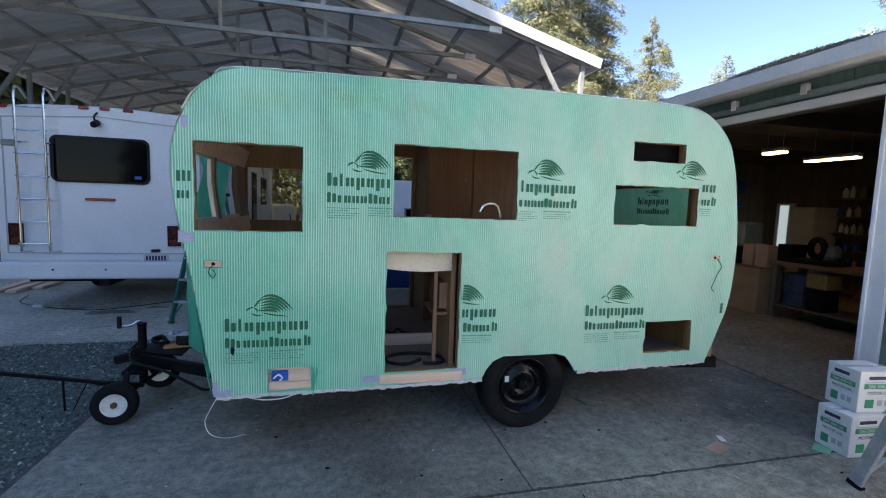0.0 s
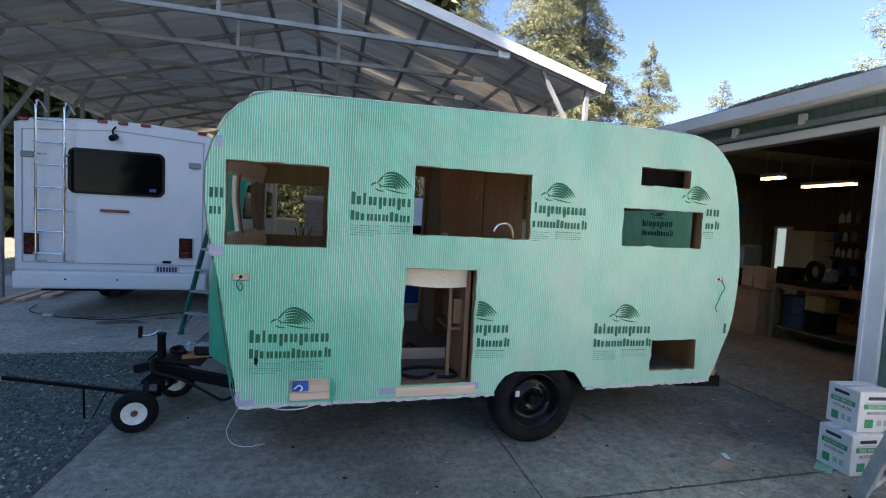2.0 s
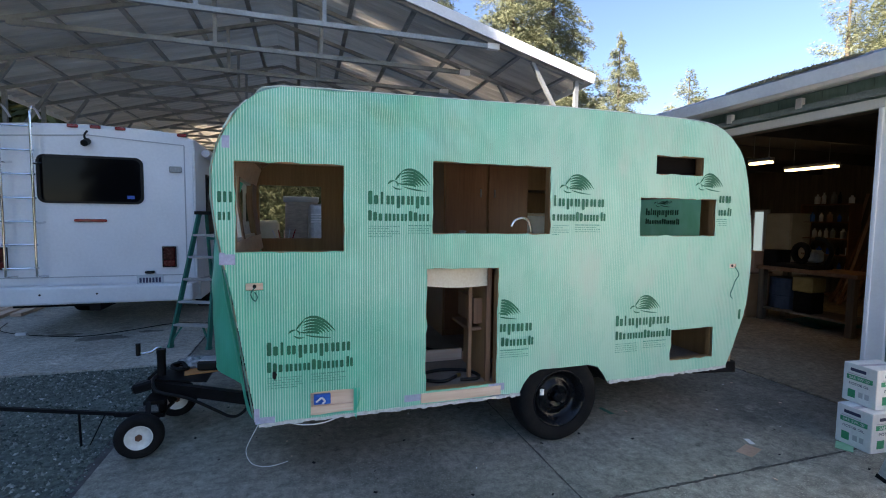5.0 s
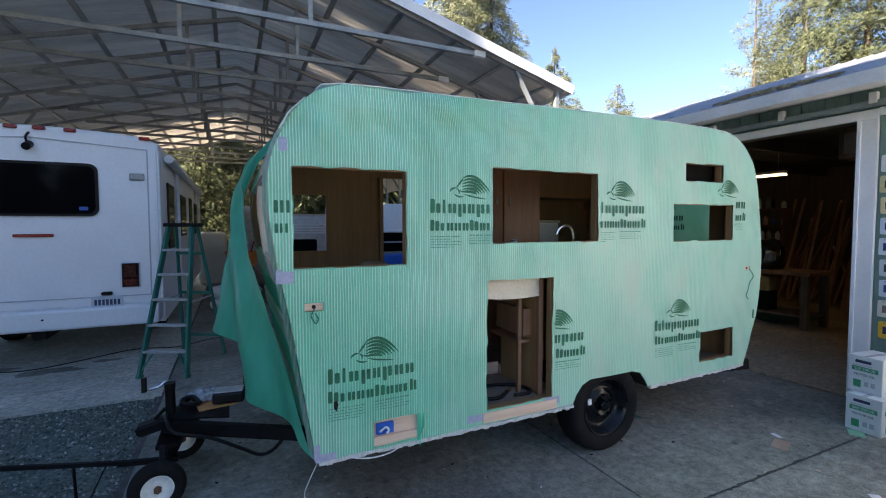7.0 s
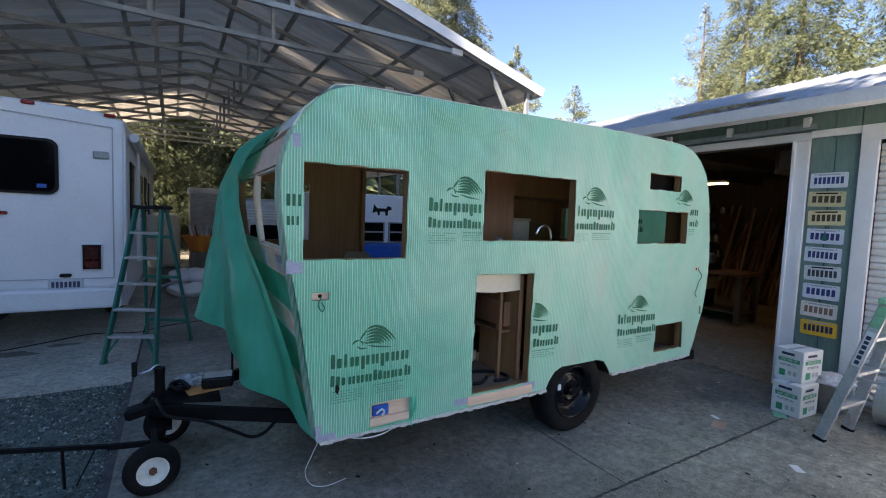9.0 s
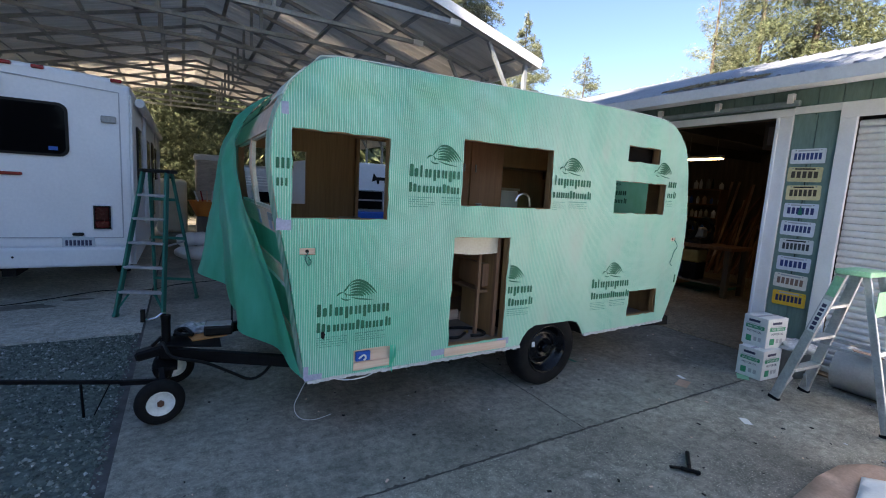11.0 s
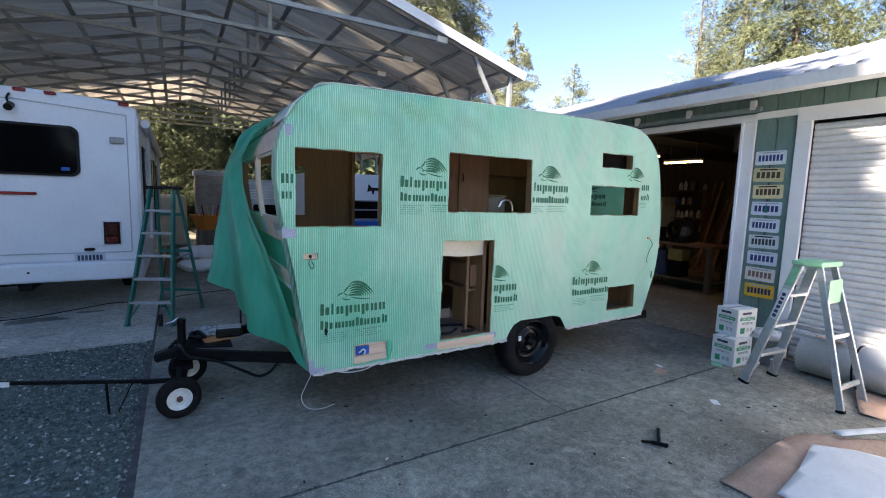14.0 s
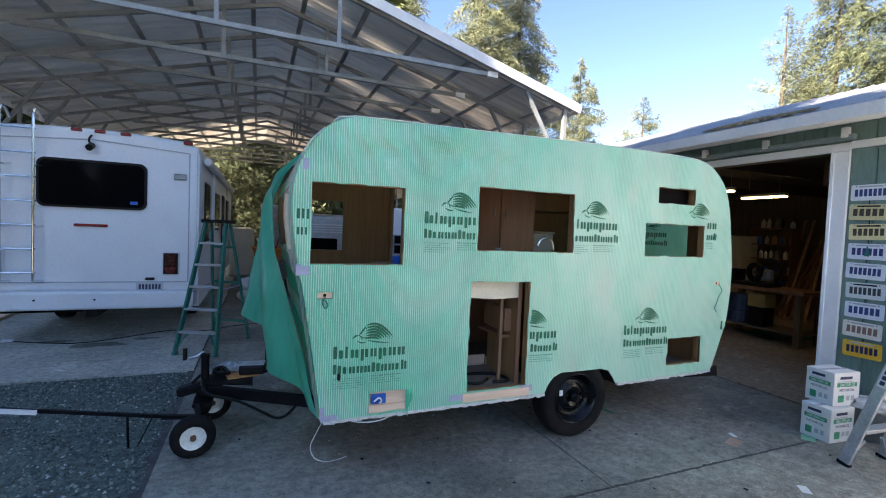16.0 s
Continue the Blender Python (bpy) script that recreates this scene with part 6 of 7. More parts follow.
def paper_roll():
    r = tagged(new("vinyl_roll"), "thick white rolled sheet lying by the roller door", "roll")
    m = Matrix.Translation((4.0, 0.45, 0.197))
    bm = bmesh.new()
    lathe([(0.17, -1.35), (0.195, -1.35), (0.195, 1.35), (0.17, 1.35), (0.165, 1.33), (0.16, -1.33)], 32, bm, m)
    part("roll_body", bm, worn("roll_vinyl", (0.55, 0.55, 0.57), (0.66, 0.66, 0.68), 4, 0.4), r, "", True)
    part("core", lathe([(0.0, -1.2), (0.166, -1.2), (0.166, 1.25), (0.0, 1.25)], 24, None, m), CARD, r)
    part("strap", lathe([(0.196, 0.9), (0.199, 0.9), (0.199, 0.918), (0.196, 0.918)], 24, None, m, caps=False), BLACK, r)
    c = tagged(new("cardboard_offcut"), "small brown cardboard piece on the white roll", "cardboard")
    part("card", turned(box(-0.11, 0.11, -0.10, 0.10, 0, 0.008), pose(3.96, 1.60, 0.395, 6, 8, 20)), CARD, c)


paper_roll()


def tub():
    g = tagged(new("metal_tub"), "dull grey metal tub beside the oil cartons", "tub")
    m = pose(3.92, 2.18, 0.0, 90)
    part("tub_body", lathe([(0.0, 0.003), (0.16, 0.003), (0.19, 0.30), (0.20, 0.305), (0.18, 0.30), (0.15, 0.03), (0.0, 0.02)], 28, None, m), GALV, g, "", True)
    b = tagged(new("plastic_wrap"), "crumpled clear plastic wrap on the metal tub", "bag")
    bm = bmesh.new()
    bmesh.ops.create_icosphere(bm, subdivisions=3, radius=0.17)
    for v in bm.verts:
        v.co = Vector((v.co.x, v.co.y, v.co.z * 0.35)) * (1 + 0.3 * noise.noise(v.co * 14))
    part("film", turned(bm, pose(3.88, 2.10, 0.315)), worn("pale_film", (0.5, 0.5, 0.52), (0.65, 0.65, 0.67), 25, 0.25), b, "", True)


tub()


def hammer():
    h = tagged(new("hammer"), "black-handled hammer lying on the slab", "hammer")
    o, u, w = Vector((1.33, 1.60, 0.0)), Vector((0.82, 0.57, 0.0)), Vector((0.57, -0.82, 0.0))
    z = Vector((0, 0, 0.018))
    part("handle", beam(o + u * 0.05 + z, o + u * 0.23 + z, 0.024, 0.02, None, (0, 0, 1), 0.006), BLACK, h)
    part("shaft", beam(o + z, o + u * 0.055 + z, 0.018, 0.016), FRAME_BLACK, h)
    part("head", beam(o - w * 0.05 + z, o + w * 0.06 + z, 0.022, 0.024, None, (0, 0, 1), 0.005), FRAME_BLACK, h)
    part("claw", beam(o - w * 0.05 + z, o - w * 0.11 - u * 0.022 + z, 0.020, 0.010), FRAME_BLACK, h)


hammer()


def litter():
    rng = np.random.default_rng(21)
    mats = [FRAME_BLACK, PLY, PAPER, RUST, DIRT, DIRT, CARD]
    for k, (name, cat, lab) in enumerate((("dirt_crumbs", "debris", "dark crumbs and chips scattered on the slab"), ("wood_chips", "debris", "small raw wood chips on the slab"), ("paper_bits", "debris", "small white paper bits on the slab"))):
        bm = bmesh.new()
        for q in range((150, 50, 16)[k]):
            x, y = -1.4 + 5.2 * rng.random(), 0.3 + 4.2 * rng.random()
            s = 0.003 + 0.007 * rng.random() ** 2
            turned_box = box(-s * (1 + rng.random()), s, -s * 0.7, s * 0.7, 0, s * 0.5)
            bmesh.ops.transform(turned_box, matrix=pose(x, y, 0.001, 0, 0, 360 * rng.random()), verts=turned_box.verts)
            me = bpy.data.meshes.new("bit")
            turned_box.to_mesh(me)
            turned_box.free()
            bm.from_mesh(me)
            bpy.data.meshes.remove(me)
        tagged(link_mesh(name, bm, mats[k]), lab, cat, kind="stuff")
    for x, y, w, d, rz, mat in ((2.62, 2.45, 0.09, 0.05, 20, CARD), (2.05, 3.3, 0.02, 0.07, 10, LADDER_GREEN), (2.4, 1.8, 0.05, 0.03, 50, PAPER), (2.75, 2.55, 0.04, 0.02, 70, PAPER)):
        s = tagged(new("paper_scrap"), "small flat scrap lying on the concrete", "scrap")
        part("scrap", turned(box(-w, w, -d, d, 0.001, 0.0025), pose(x, y, 0.001, 0, 0, rz)), mat, s)


litter()

# moss along the gutter
moss_v, moss_f = [], []
rngm = np.random.default_rng(31)
for k in range(2600):
    f = rngm.random()
    x = 3.86 + 0.16 * rngm.random() ** 1.5
    y = 2.75 + 1.15 * f
    z = 2.985 + (x - 3.84) * 0.318
    h = 0.012 + 0.03 * rngm.random() * math.sin(math.pi * f)
    a = 6.28 * rngm.random()
    b0 = len(moss_v)
    moss_v += [(x + 0.012 * math.cos(a), y + 0.012 * math.sin(a), z), (x - 0.012 * math.cos(a), y - 0.012 * math.sin(a), z), (x + 0.02 * rngm.normal(), y + 0.02 * rngm.normal(), z + h)]
    moss_f.append((b0, b0 + 1, b0 + 2))
me = bpy.data.meshes.new("moss")
me.from_pydata(moss_v, [], moss_f)
me.materials.append(leaf_mat("dry_moss", (0.28, 0.22, 0.13), (0.44, 0.37, 0.23), (0.58, 0.51, 0.34)))
tagged(new("moss", me), "dry brown moss and needles along the workshop gutter", "moss", kind="stuff")


# ---- inside the workshop ----
TUBE = emit("fluorescent_tube", (1.0, 0.70, 0.30), 1.5)
# joist wood with the gloom under the ceiling put into its colour
SHOP_DIMMED = worn("dimmed_ceiling_wood", (0.035, 0.03, 0.026), (0.07, 0.06, 0.05), 2, 0.85, grain=30, bump=0.3)


def shop():
    # the last two tubes are out of sight, added to brighten the interior
    for x, y, L, rz in ((5.9, 5.06, 0.34, 0), (7.2, 5.26, 0.78, 0), (6.2, 6.9, 1.2, 0), (8.6, 2.4, 1.2, 0)):
        f = tagged(new("tube_light"), "lit fluorescent tube light under the workshop ceiling, two of four added unseen", "light", "workshop tube lights")
        part("housing", box(x - 0.05, x + 0.05, y - L / 2, y + L / 2, 2.515, 2.56, 0.006), GALV, f)
        for dx in (-0.035, 0.035):
            part("lamp_tube", rod((x + dx, y - L / 2 + 0.02, 2.495), (x + dx, y + L / 2 - 0.02, 2.495), 0.016, 10), TUBE, f, "glowing tube")
        for yy in (-L / 3, L / 3):
            part("hanger", rod((x, y + yy, 2.56), (x, y + yy, 2.945), 0.004, 6), GALV, f)
    j = tagged(new("ceiling_joist"), "wooden ceiling joists of the workshop, their dimness put into the colour", "joist", kind="structure")
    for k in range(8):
        part("joist", box(4.45, 10.9, -3 + 1.5 * k, -2.95 + 1.5 * k, 2.74, 2.938), SHOP_DIMMED, j)
    b = thing("workbench", "cluttered dark wooden workbench in the workshop", "workbench", (7.25, 5.7, 0.012))
    part("bench_top", box(6.9, 7.6, 4.35, 5.82, 0.86, 0.92, 0.005), WOOD_MID, b)
    for x in (6.93, 7.48):
        for y in (4.39, 5.70):
            part("leg", box(x, x + 0.09, y, y + 0.09, 0.012, 0.86), DARKWOOD, b)
    part("shelf", box(6.95, 7.55, 4.40, 5.77, 0.20, 0.23), DARKWOOD, b)
    d = tagged(new("blue_drum"), "dark blue steel drum under the workbench", "drum")
    part("drum_body", lathe([(0.0, 0.0), (0.21, 0.0), (0.215, 0.02), (0.21, 0.2), (0.22, 0.21), (0.21, 0.22), (0.21, 0.5), (0.0, 0.5)], 20, None, pose(7.22, 5.55, 0.231, 90)), worn("dark_blue_paint", (0.02, 0.035, 0.07), (0.04, 0.06, 0.10), 9, 0.5), d)
    y = tagged(new("yellow_case"), "faded yellow tool case under the workbench", "case")
    part("case_body", box(6.98, 7.3, 4.98, 5.28, 0.56, 0.80, 0.02), worn("yellow_case", (0.30, 0.20, 0.06), (0.40, 0.27, 0.09), 8, 0.6), y)
    part("case_stand", box(7.0, 7.3, 5.0, 5.26, 0.231, 0.56, 0.01), FRAME_BLACK, y)
    q = thing("mitre_saw", "black mitre saw standing on the workbench", "saw", (7.15, 5.2, 0.92))
    part("saw_table", box(6.95, 7.4, 4.95, 5.55, 0.921, 0.99, 0.02), FRAME_BLACK, q)
    part("blade_guard", turned(lathe([(0.10, -0.03), (0.17, -0.03), (0.18, 0.0), (0.17, 0.03), (0.10, 0.03)], 22, caps=False), pose(7.15, 5.28, 1.16, 0, 0, 75)), BLACK, q)
    part("saw_arm", tube([(7.2, 4.95, 0.98), (7.2, 4.88, 1.2), (7.2, 4.98, 1.38), (7.18, 5.1, 1.40)], 0.03, 8), BLACK, q)
    part("motor_housing", box(7.1, 7.3, 5.02, 5.22, 1.02, 1.22, 0.04), GALV, q)
    c = thing("wooden_crate", "pale plywood crate standing on the workshop floor", "crate", (7.04, 6.14, 0.012))
    part("crate_body", box(6.78, 7.30, 5.87, 6.42, 0.013, 0.76, 0.004), worn("crate_ply", (0.36, 0.22, 0.12), (0.44, 0.28, 0.16), 4, 0.6), c)
    part("crate_lid", box(6.76, 7.32, 5.85, 6.44, 0.761, 0.78, 0.003), WOOD_MID, c)
    rng = np.random.default_rng(4)
    for k in range(3):
        y = (5.90, 6.17, 5.52)[k]
        z = (0.781, 0.781, 0.921)[k]
        h = 0.12 + 0.25 * rng.random()
        o = tagged(new("storage_box"), ("brown cardboard box", "open cardboard box", "dark tool case")[k % 3] + (" on the wooden crate", " on the wooden crate", " on the workbench")[k], "box")
        part("box_body", box(6.95, 7.27, y, y + 0.2 + 0.06 * rng.random(), z, z + h, 0.006), (CARD, CARD, FRAME_BLACK)[k % 3], o)
    # shelving with bottles on the back wall
    for sx, sy0, sy1 in ((10.25, 6.5, 7.45), (10.55, 4.3, 5.2)):
        s = thing("shelf_unit", "wooden shelf unit full of bottles and cans", "shelf", (sx, sy0, 0.012))
        for y in (sy0, sy1):
            part("side", box(sx, sx + 0.35, y, y + 0.025, 0.012, 2.05), WOOD_MID, s)
        for z in (0.1, 0.55, 0.95, 1.3, 1.65, 2.03):
            part("shelf", box(sx, sx + 0.35, sy0 + 0.025, sy1, z, z + 0.022), WOOD_MID, s)
        for z in (0.572, 0.972, 1.322, 1.672, 2.052):
            y = sy0 + 0.08
            while y < sy1 - 0.1:
                r = 0.03 + 0.025 * rng.random()
                h = 0.12 + 0.14 * rng.random()
                m = pose(sx + 0.1 + 0.08 * rng.random(), y, z, 90)
                o = tagged(new("bottle"), ("white plastic bottle", "dark oil bottle", "tin paint can", "amber glass bottle")[int(4 * rng.random())] + " on the workshop shelf", "bottle")
                mat = (PAPER, FRAME_BLACK, GALV, CARD, RV_WHITE, BLUE)[int(6 * rng.random())]
                part("bottle_body", lathe([(0.0, 0.0), (r, 0.0), (r, h * 0.7), (r * 0.4, h * 0.85), (r * 0.4, h), (0.0, h)], 10, None, m), mat, o)
                y += 2 * r + 0.02 + 0.10 * rng.random()
    # boards leaning at the back
    for k in range(30):
        y = 4.95 + 0.055 * k + 0.05 * rng.random()
        o = tagged(new("leaning_board"), "long rough board leaning on the workshop back wall", "board", "leaning boards")
        part("board", beam((9.7 + 0.6 * rng.random(), y + 0.28 * rng.normal(), 0.03), (10.9, y, 1.3 + 1.0 * rng.random()), 0.05, 0.02), (WOOD_MID, WOOD_MID, CARD)[k % 3], o)
    # hand tools and tins hung along the back and side walls
    for k in range(46):
        kind = k % 4
        on_back = k % 2 == 0
        a, z = (-2.0 + 6.4 * rng.random(), 1.0 + 1.5 * rng.random()) if on_back else (5.0 + 5.6 * rng.random(), 1.0 + 1.5 * rng.random())
        o = tagged(new("hanging_tool"), ("long-handled tool", "flat saw blade", "round tin lid", "small wooden bracket")[kind] + " hung on the workshop wall", "tool")
        bm = (box(-0.02, 0.02, 0, 0.03, -0.3, 0.25), box(-0.09, 0.09, 0, 0.012, -0.2, 0.12, 0.004), lathe([(0.0, 0.0), (0.11, 0.0), (0.11, 0.03), (0.0, 0.03)], 14), box(-0.13, 0.13, 0, 0.1, -0.05, 0.05, 0.006))[kind]
        part("tool_body", turned(bm, pose(10.995, a, z, 0, 0, 90) if on_back else pose(a, 9.49, z, 0, 0, 180)), (WOOD_MID, GALV, PAPER, CARD, BLUE)[k % 5], o)
    w = tagged(new("window_1"), "tall narrow workshop window whose pane glows in place of daylight", "window", kind="structure")
    part("window_frame", box(10.94, 10.99, 8.72, 9.18, 0.74, 1.97), WHITE, w)
    # pane emits by itself in place of daylight; the wall behind is closed
    part("pane", box(10.93, 10.939, 8.86, 9.08, 0.80, 1.91), emit("glowing_pane", (0.55, 0.72, 0.70), 0.12), w)
    fr = tagged(new("refrigerator"), "old off-white refrigerator in the workshop", "refrigerator")
    part("fridge_body", box(9.9, 10.5, 7.40, 7.96, 0.013, 1.85, 0.02, None, 2), CREAM, fr)
    part("fridge_door", box(9.86, 9.899, 7.41, 7.95, 0.05, 1.83, 0.01), CREAM, fr)
    g = tagged(new("green_tarp"), "crumpled green plastic sheet on the workshop floor", "tarp")
    bm = sheet([(7.0, 4.9), (8.0, 4.7), (8.8, 5.2), (8.4, 5.6), (7.2, 5.5)], [], 0.08, lambda x, y: (x, y, 0.03 + 0.05 * abs(noise.noise(Vector((x * 5, y * 5, 1))))))
    bmesh.ops.solidify(bm, geom=bm.faces[:], thickness=0.003)
    part("sheet", bm, LADDER_GREEN, g)
    p = tagged(new("floor_plywood"), "flat plywood sheet on the workshop floor", "plywood")
    part("board", turned(box(-0.6, 0.6, -0.3, 0.3, 0.013, 0.028), pose(6.6, 3.5, 0, 0, 0, 25)), worn("floor_ply", (0.30, 0.20, 0.11), (0.37, 0.25, 0.14), 4, 0.7), p)
    t = tagged(new("hanging_box"), "wooden box stored under the workshop ceiling", "box")
    part("crate", box(5.2, 5.6, 2.95, 3.3, 2.40, 2.735), WOOD_MID, t)
    part("crate_front", box(5.19, 5.199, 3.0, 3.25, 2.45, 2.68), CARD, t)
    for x0, x1, y0, y1, z1 in ((9.3, 9.9, 3.6, 4.3, 1.2), (7.4, 8.1, 6.8, 7.6, 1.5), (5.6, 6.2, 7.2, 8.0, 1.3)):
        o = tagged(new("machine"), "dark workshop machine standing in shadow", "machine")
        part("cabinet", box(x0, x1, y0, y1, 0.013, z1 * 0.7, 0.03), FRAME_BLACK, o)
        part("head", box(x0 + 0.1, x1 - 0.1, y0 + 0.1, y1 - 0.1, z1 * 0.7, z1, 0.04), STEEL_TRACK, o)


shop()


# ---- behind the trailer ----
def blue_camper():
    c = thing("blue_camper", "white and blue camper parked behind the trailer", "camper", (2.6, 8.3, 0))
    y = 8.2
    part("lower_body", box(0.66, 4.6, y, y + 1.9, 0.42, 1.16, 0.03, None, 2), BLUE, c, "blue lower body")
    part("upper_body", box(0.68, 4.58, y + 0.02, y + 1.88, 1.16, 2.06, 0.03, None, 2), RV_WHITE, c, "white upper body")
    for x0 in (1.25, 2.05, 2.85, 3.65):
        w = part("window", box(x0, x0 + 0.72, y - 0.005, y + 0.03, 1.19, 1.56), GALV, c, "aluminium jalousie window")
        for z0 in (1.21, 1.39):
            part("pane", box(x0 + 0.03, x0 + 0.69, y - 0.010, y - 0.004, z0, z0 + 0.15), DARK_GLASS, w)
    mk = part("decal", prism([(1.73, 1.72), (1.82, 1.75), (1.84, 1.68), (1.87, 1.68), (1.88, 1.75), (1.98, 1.75), (1.99, 1.68), (2.03, 1.68), (2.04, 1.77), (2.11, 1.79), (2.10, 1.84), (2.03, 1.86), (2.0, 1.81), (1.82, 1.81), (1.76, 1.88)], "y", y + 0.012, y + 0.019), BLACK, c, "small dark animal-shaped decal")
    for x in (1.8, 4.0):
        part("wheel", turned(lathe([(0.0, -0.09), (0.25, -0.09), (0.31, -0.06), (0.31, 0.06), (0.25, 0.09), (0.0, 0.09)], 24), pose(x, y + 0.2, 0.31)), RUBBER, c)
        part("wheel", turned(lathe([(0.0, -0.09), (0.25, -0.09), (0.31, -0.06), (0.31, 0.06), (0.25, 0.09), (0.0, 0.09)], 24), pose(x, y + 1.7, 0.31)), RUBBER, c)


blue_camper()


def silver_camper():
    c = thing("silver_camper", "old silver-white camper body behind the trailer", "camper", (0.4, 10.8, 0))
    part("body", box(-0.35, 1.6, 11.2, 14.2, 0.35, 1.95, 0.12, None, 3), ALU, c)
    for z in (1.50, 1.56, 1.62, 1.68):
        part("rib", box(-0.30, 1.55, 11.18, 11.2, z, z + 0.03, 0.006), WHITE_METAL, c)
    w = part("window", prism(rounded(0.0, 0.75, 0.95, 1.42, 0.06), "y", 11.165, 11.2), ALU, c)
    part("pane", prism(rounded(0.06, 0.69, 1.0, 1.37, 0.05), "y", 11.155, 11.166), DARK_GLASS, w)
    for x in (-0.1, 1.35):
        part("wheel", turned(lathe([(0.0, -0.09), (0.3, -0.09), (0.34, -0.06), (0.34, 0.06), (0.3, 0.09), (0.0, 0.09)], 24), pose(x, 12.6, 0.34, 0, 0, 90)), RUBBER, c)


silver_camper()


def yard_pile():
    s = tagged(new("wrapped_stack"), "tall stack wrapped in brown tarp with a silver top", "stack")
    bm = box(-1.0, -0.08, 14.3, 15.5, -0.002, 2.2, 0.06, None, 2)
    bmesh.ops.subdivide_edges(bm, edges=bm.edges[:], cuts=4, use_grid_fill=True)
    for v in bm.verts:
        v.co += 0.035 * Vector((noise.noise(v.co * 4), noise.noise(v.co * 4 + Vector((5, 0, 0))), 0))
    part("tarp", bm, worn("brown_tarp", (0.46, 0.39, 0.33), (0.66, 0.58, 0.50), 5, 0.55, grain=12, bump=0.5, stretch=(1, 1, 4)), s, "", True)
    bm = box(-1.05, -0.03, 14.25, 15.55, 2.08, 2.24, 0.04, None, 2)
    bmesh.ops.subdivide_edges(bm, edges=bm.edges[:], cuts=4, use_grid_fill=True)
    for v in bm.verts:
        v.co += 0.03 * Vector((noise.noise(v.co * 7), noise.noise(v.co * 7 + Vector((5, 0, 0))), noise.noise(v.co * 6)))
    part("foil_top", bm, WHITE_METAL, s, "crumpled silver top", True)
    w = tagged(new("plastic_tank"), "cream plastic tank standing on the pad", "tank")
    part("tank_body", box(-2.0, -1.22, 15.0, 15.6, 0.0, 1.52, 0.14, None, 3), worn("tank_plastic", (0.74, 0.70, 0.56), (0.82, 0.78, 0.64), 3, 0.4), w, "", True)
    part("tank_cap", rod((-1.6, 15.3, 1.52), (-1.6, 15.3, 1.57), 0.08, 12), BLACK, w)
    b = tagged(new("wheelbarrow"), "orange tub of garden tools at the carport's far end", "tub")
    part("tray", lathe([(0.0, 0.01), (0.22, 0.01), (0.36, 0.32), (0.38, 0.33), (0.34, 0.30), (0.2, 0.04), (0.0, 0.04)], 20, None, pose(-0.88, 11.0, 0.80, 90)), worn("orange_plastic", (0.6, 0.16, 0.02), (0.7, 0.22, 0.03), 9, 0.5), b)
    part("stand", box(-1.08, -0.68, 10.8, 11.2, 0.0, 0.805), DARKWOOD, b)
    for k in range(5):
        part("tool", rod((-0.88 + 0.06 * k - 0.12, 11.0, 0.95), (-0.93 + 0.12 * k - 0.2, 10.9 + 0.1 * k, 1.33), 0.015, 6), (PAPER, RED_LENS, PLY)[k % 3], b)
    c = tagged(new("white_sack"), "pile of white sacks on the concrete pad", "sack")
    rng = np.random.default_rng(9)
    for k in range(6):
        bm = bmesh.new()
        bmesh.ops.create_icosphere(bm, subdivisions=3, radius=0.2)
        for v in bm.verts:
            v.co = Vector((v.co.x * 1.2, v.co.y, v.co.z * 0.7)) * (1 + 0.25 * noise.noise(v.co * 7 + Vector((k, 0, 0))))
        part("sack", turned(bm, pose(-1.25 + 0.22 * (k % 3), 10.1 + 0.3 * rng.random(), 0.13 + 0.26 * (k // 3))), WHITE, c, "", True)


yard_pile()


def tote_stack():
    b = tagged(new("white_crate"), "white plastic crate standing behind the trailer's far door", "crate")
    part("crate_body", box(0.56, 1.02, 5.42, 5.86, 0.001, 0.585, 0.02, None, 2), PAPER, b)
    part("crate_rim", box(0.545, 1.035, 5.405, 5.875, 0.56, 0.595, 0.008), WHITE_METAL, b)
    c = tagged(new("blue_tote"), "blue plastic tote stacked on the white crate", "tote")
    part("tote_body", box(0.57, 1.01, 5.43, 5.85, 0.596, 0.83, 0.02, None, 2), BLUE, c)
    part("tote_lid", box(0.555, 1.025, 5.415, 5.865, 0.83, 0.86, 0.008), BLUE, c)


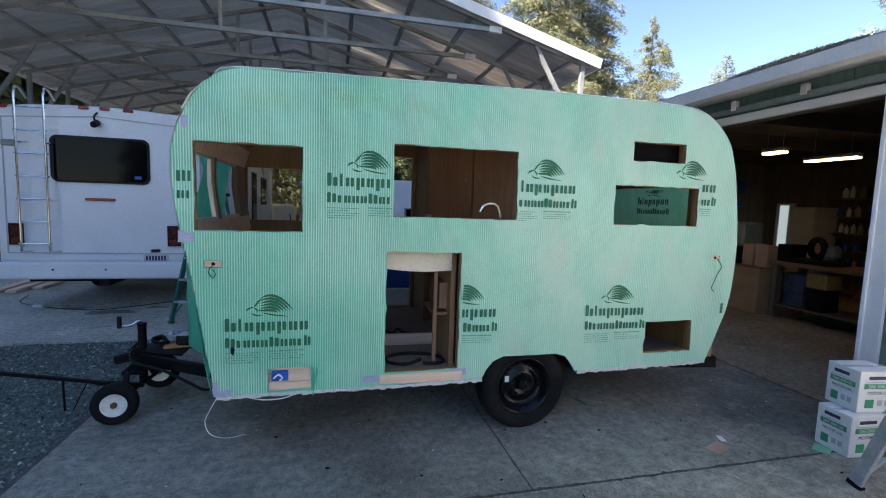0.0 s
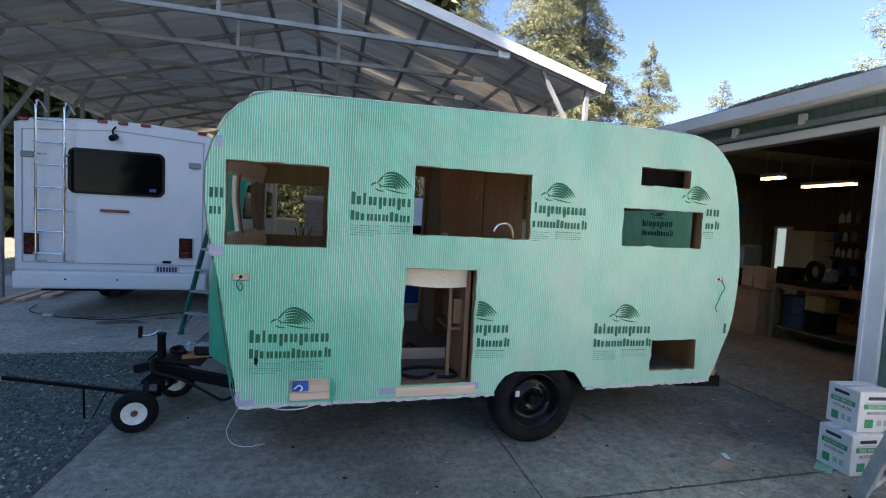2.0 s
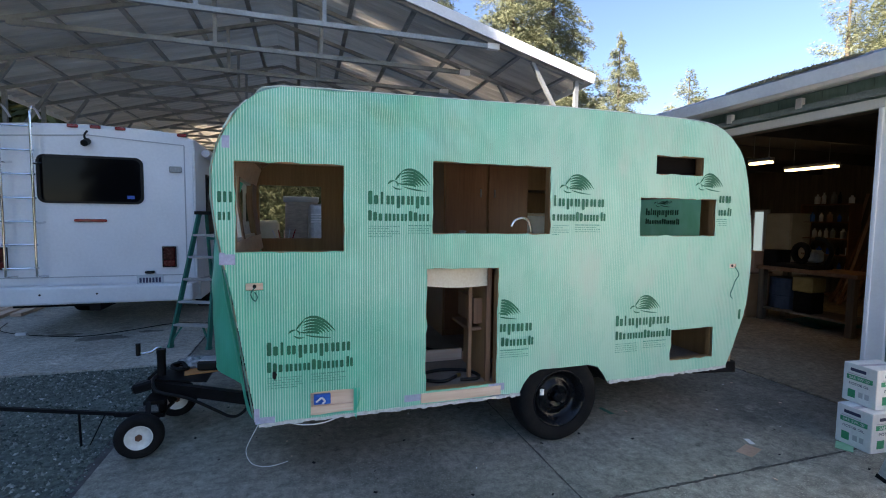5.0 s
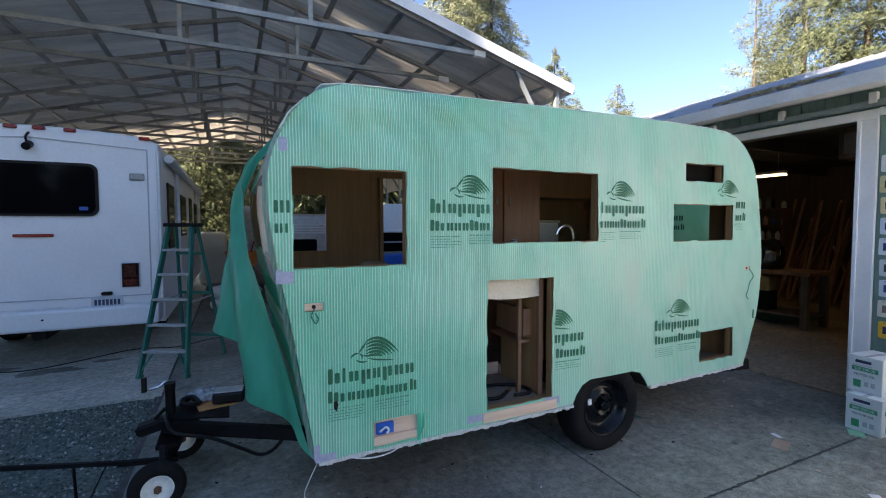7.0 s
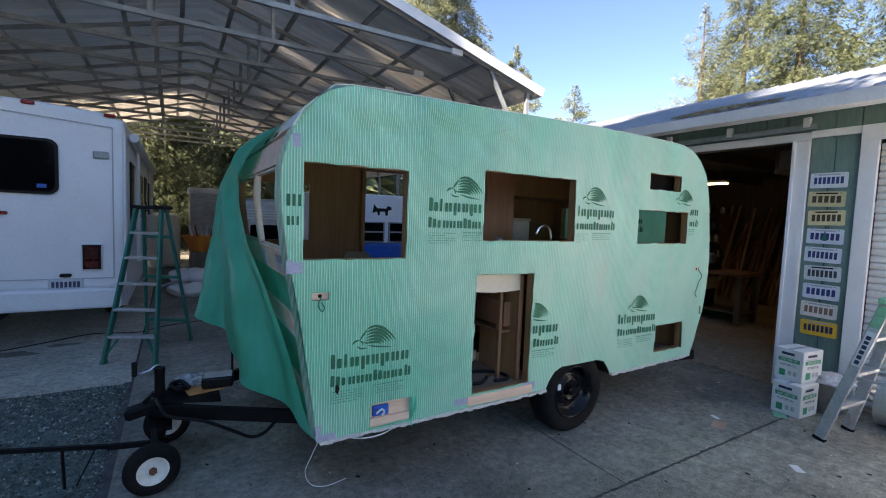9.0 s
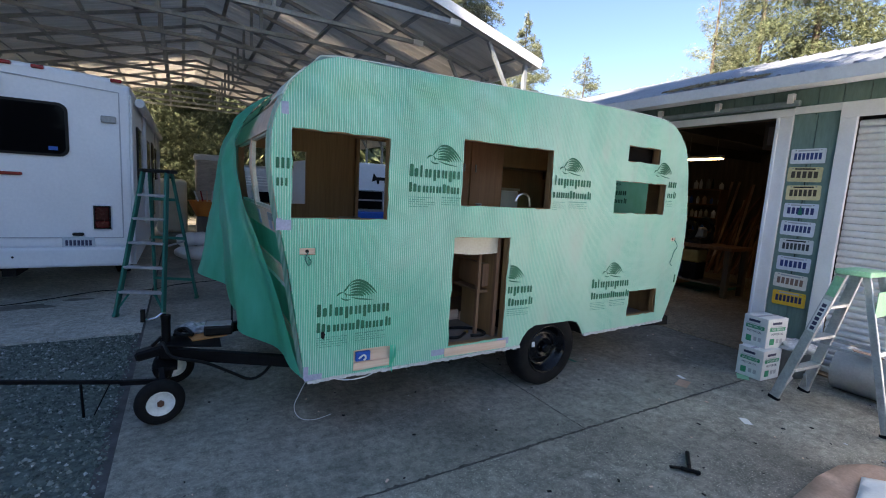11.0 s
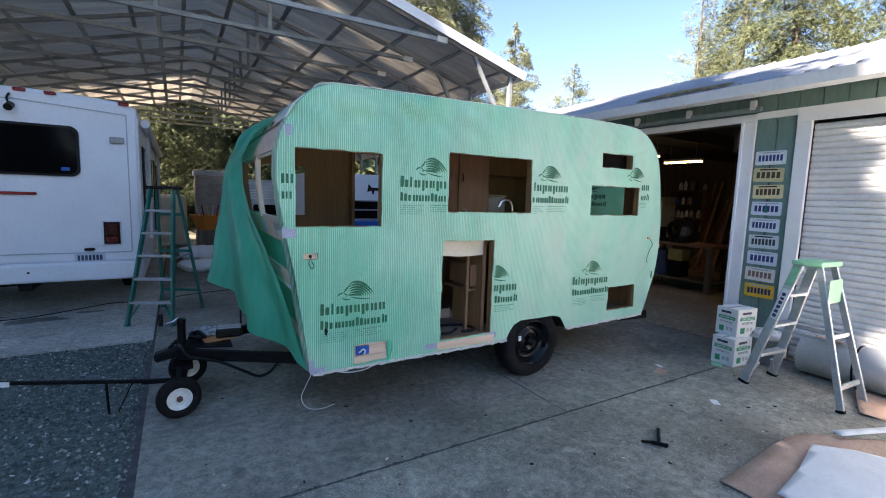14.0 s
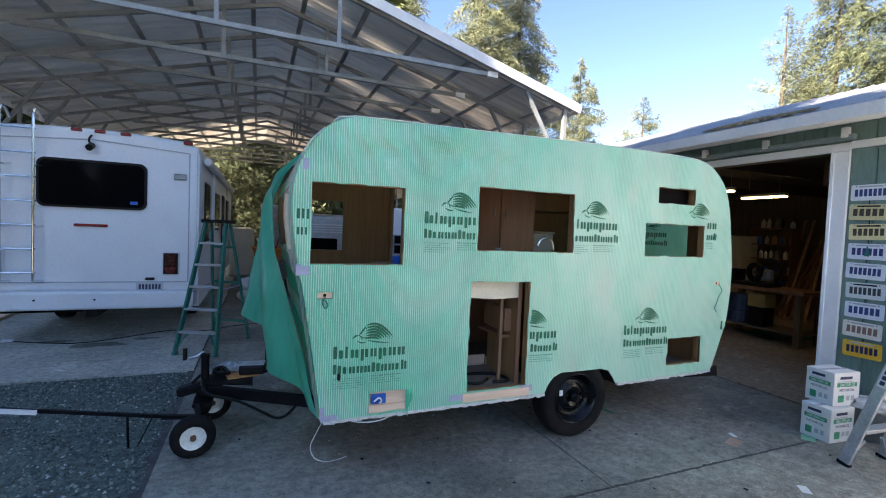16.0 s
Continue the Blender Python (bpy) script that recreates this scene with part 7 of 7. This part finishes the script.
tote_stack()
cable = tagged(new("extension_cord"), "dark extension cord lying across the concrete pad", "cord")
part("cord", tube([(-4.67, 8.3, 0.006), (-4.5, 7.8, 0.006), (-4.1, 7.48, 0.006), (-3.6, 7.25, 0.006), (-3.2, 7.18, 0.006), (-2.8, 7.4, 0.006), (-2.3, 7.72, 0.006), (-1.8, 7.62, 0.006), (-1.4, 7.9, 0.008), (-0.7, 8.1, 0.008)], 0.006, 6), BLACK, cable)
part("plug", box(-4.15, -4.03, 7.43, 7.49, 0.0, 0.03), PAPER, cable)
plank = tagged(new("timber_stack"), "weathered timber planks on the pad beside the motorhome", "planks")
for k in range(3):
    part("plank", beam((-5.22 + 0.2 * k, 8.2 + 0.3 * k, 0.03), (-5.36 + 0.24 * k, 10.3, 0.03), 0.14, 0.05), PLY, plank)


# ---- stains on the concrete ----
def stain(x, y, rx, ry, seed, z):
    """A ragged dark blot of old oil."""
    rng = np.random.default_rng(seed)
    a0 = 6.28 * rng.random()
    poly = []
    for k in range(40):
        a = 2 * math.pi * k / 40
        f = 0.8 + 0.35 * noise.noise(Vector((math.cos(a) * 1.6 + seed, math.sin(a) * 1.6, a0))) + 0.06 * rng.normal()
        poly.append((x + rx * f * math.cos(a), y + ry * f * math.sin(a)))
    return tagged(link_mesh("oil_stain", prism(poly, "z", z - 0.001, z + 0.0016), OIL), "dark ragged oil stain soaked into the concrete", "stain", kind="stuff")


OIL = concrete_mat("oily_concrete", (0.17, 0.165, 0.14), (0.26, 0.25, 0.21), (0.10, 0.097, 0.083), 0.25)
for k, (x, y, rx, ry) in enumerate(((-3.05, 7.06, 0.36, 0.15), (-3.55, 7.35, 0.25, 0.10), (-2.5, 7.3, 0.22, 0.07))):
    stain(x, y, rx, ry, 40 + k, -0.002)
for k, (x, y, rx, ry) in enumerate(((-1.2, 2.6, 0.05, 0.075), (-1.12, 2.47, 0.03, 0.04), (-0.55, 2.42, 0.06, 0.03), (2.35, 2.62, 0.05, 0.025), (2.9, 2.9, 0.06, 0.03))):
    stain(x, y, rx, ry, 50 + k, 0.001)
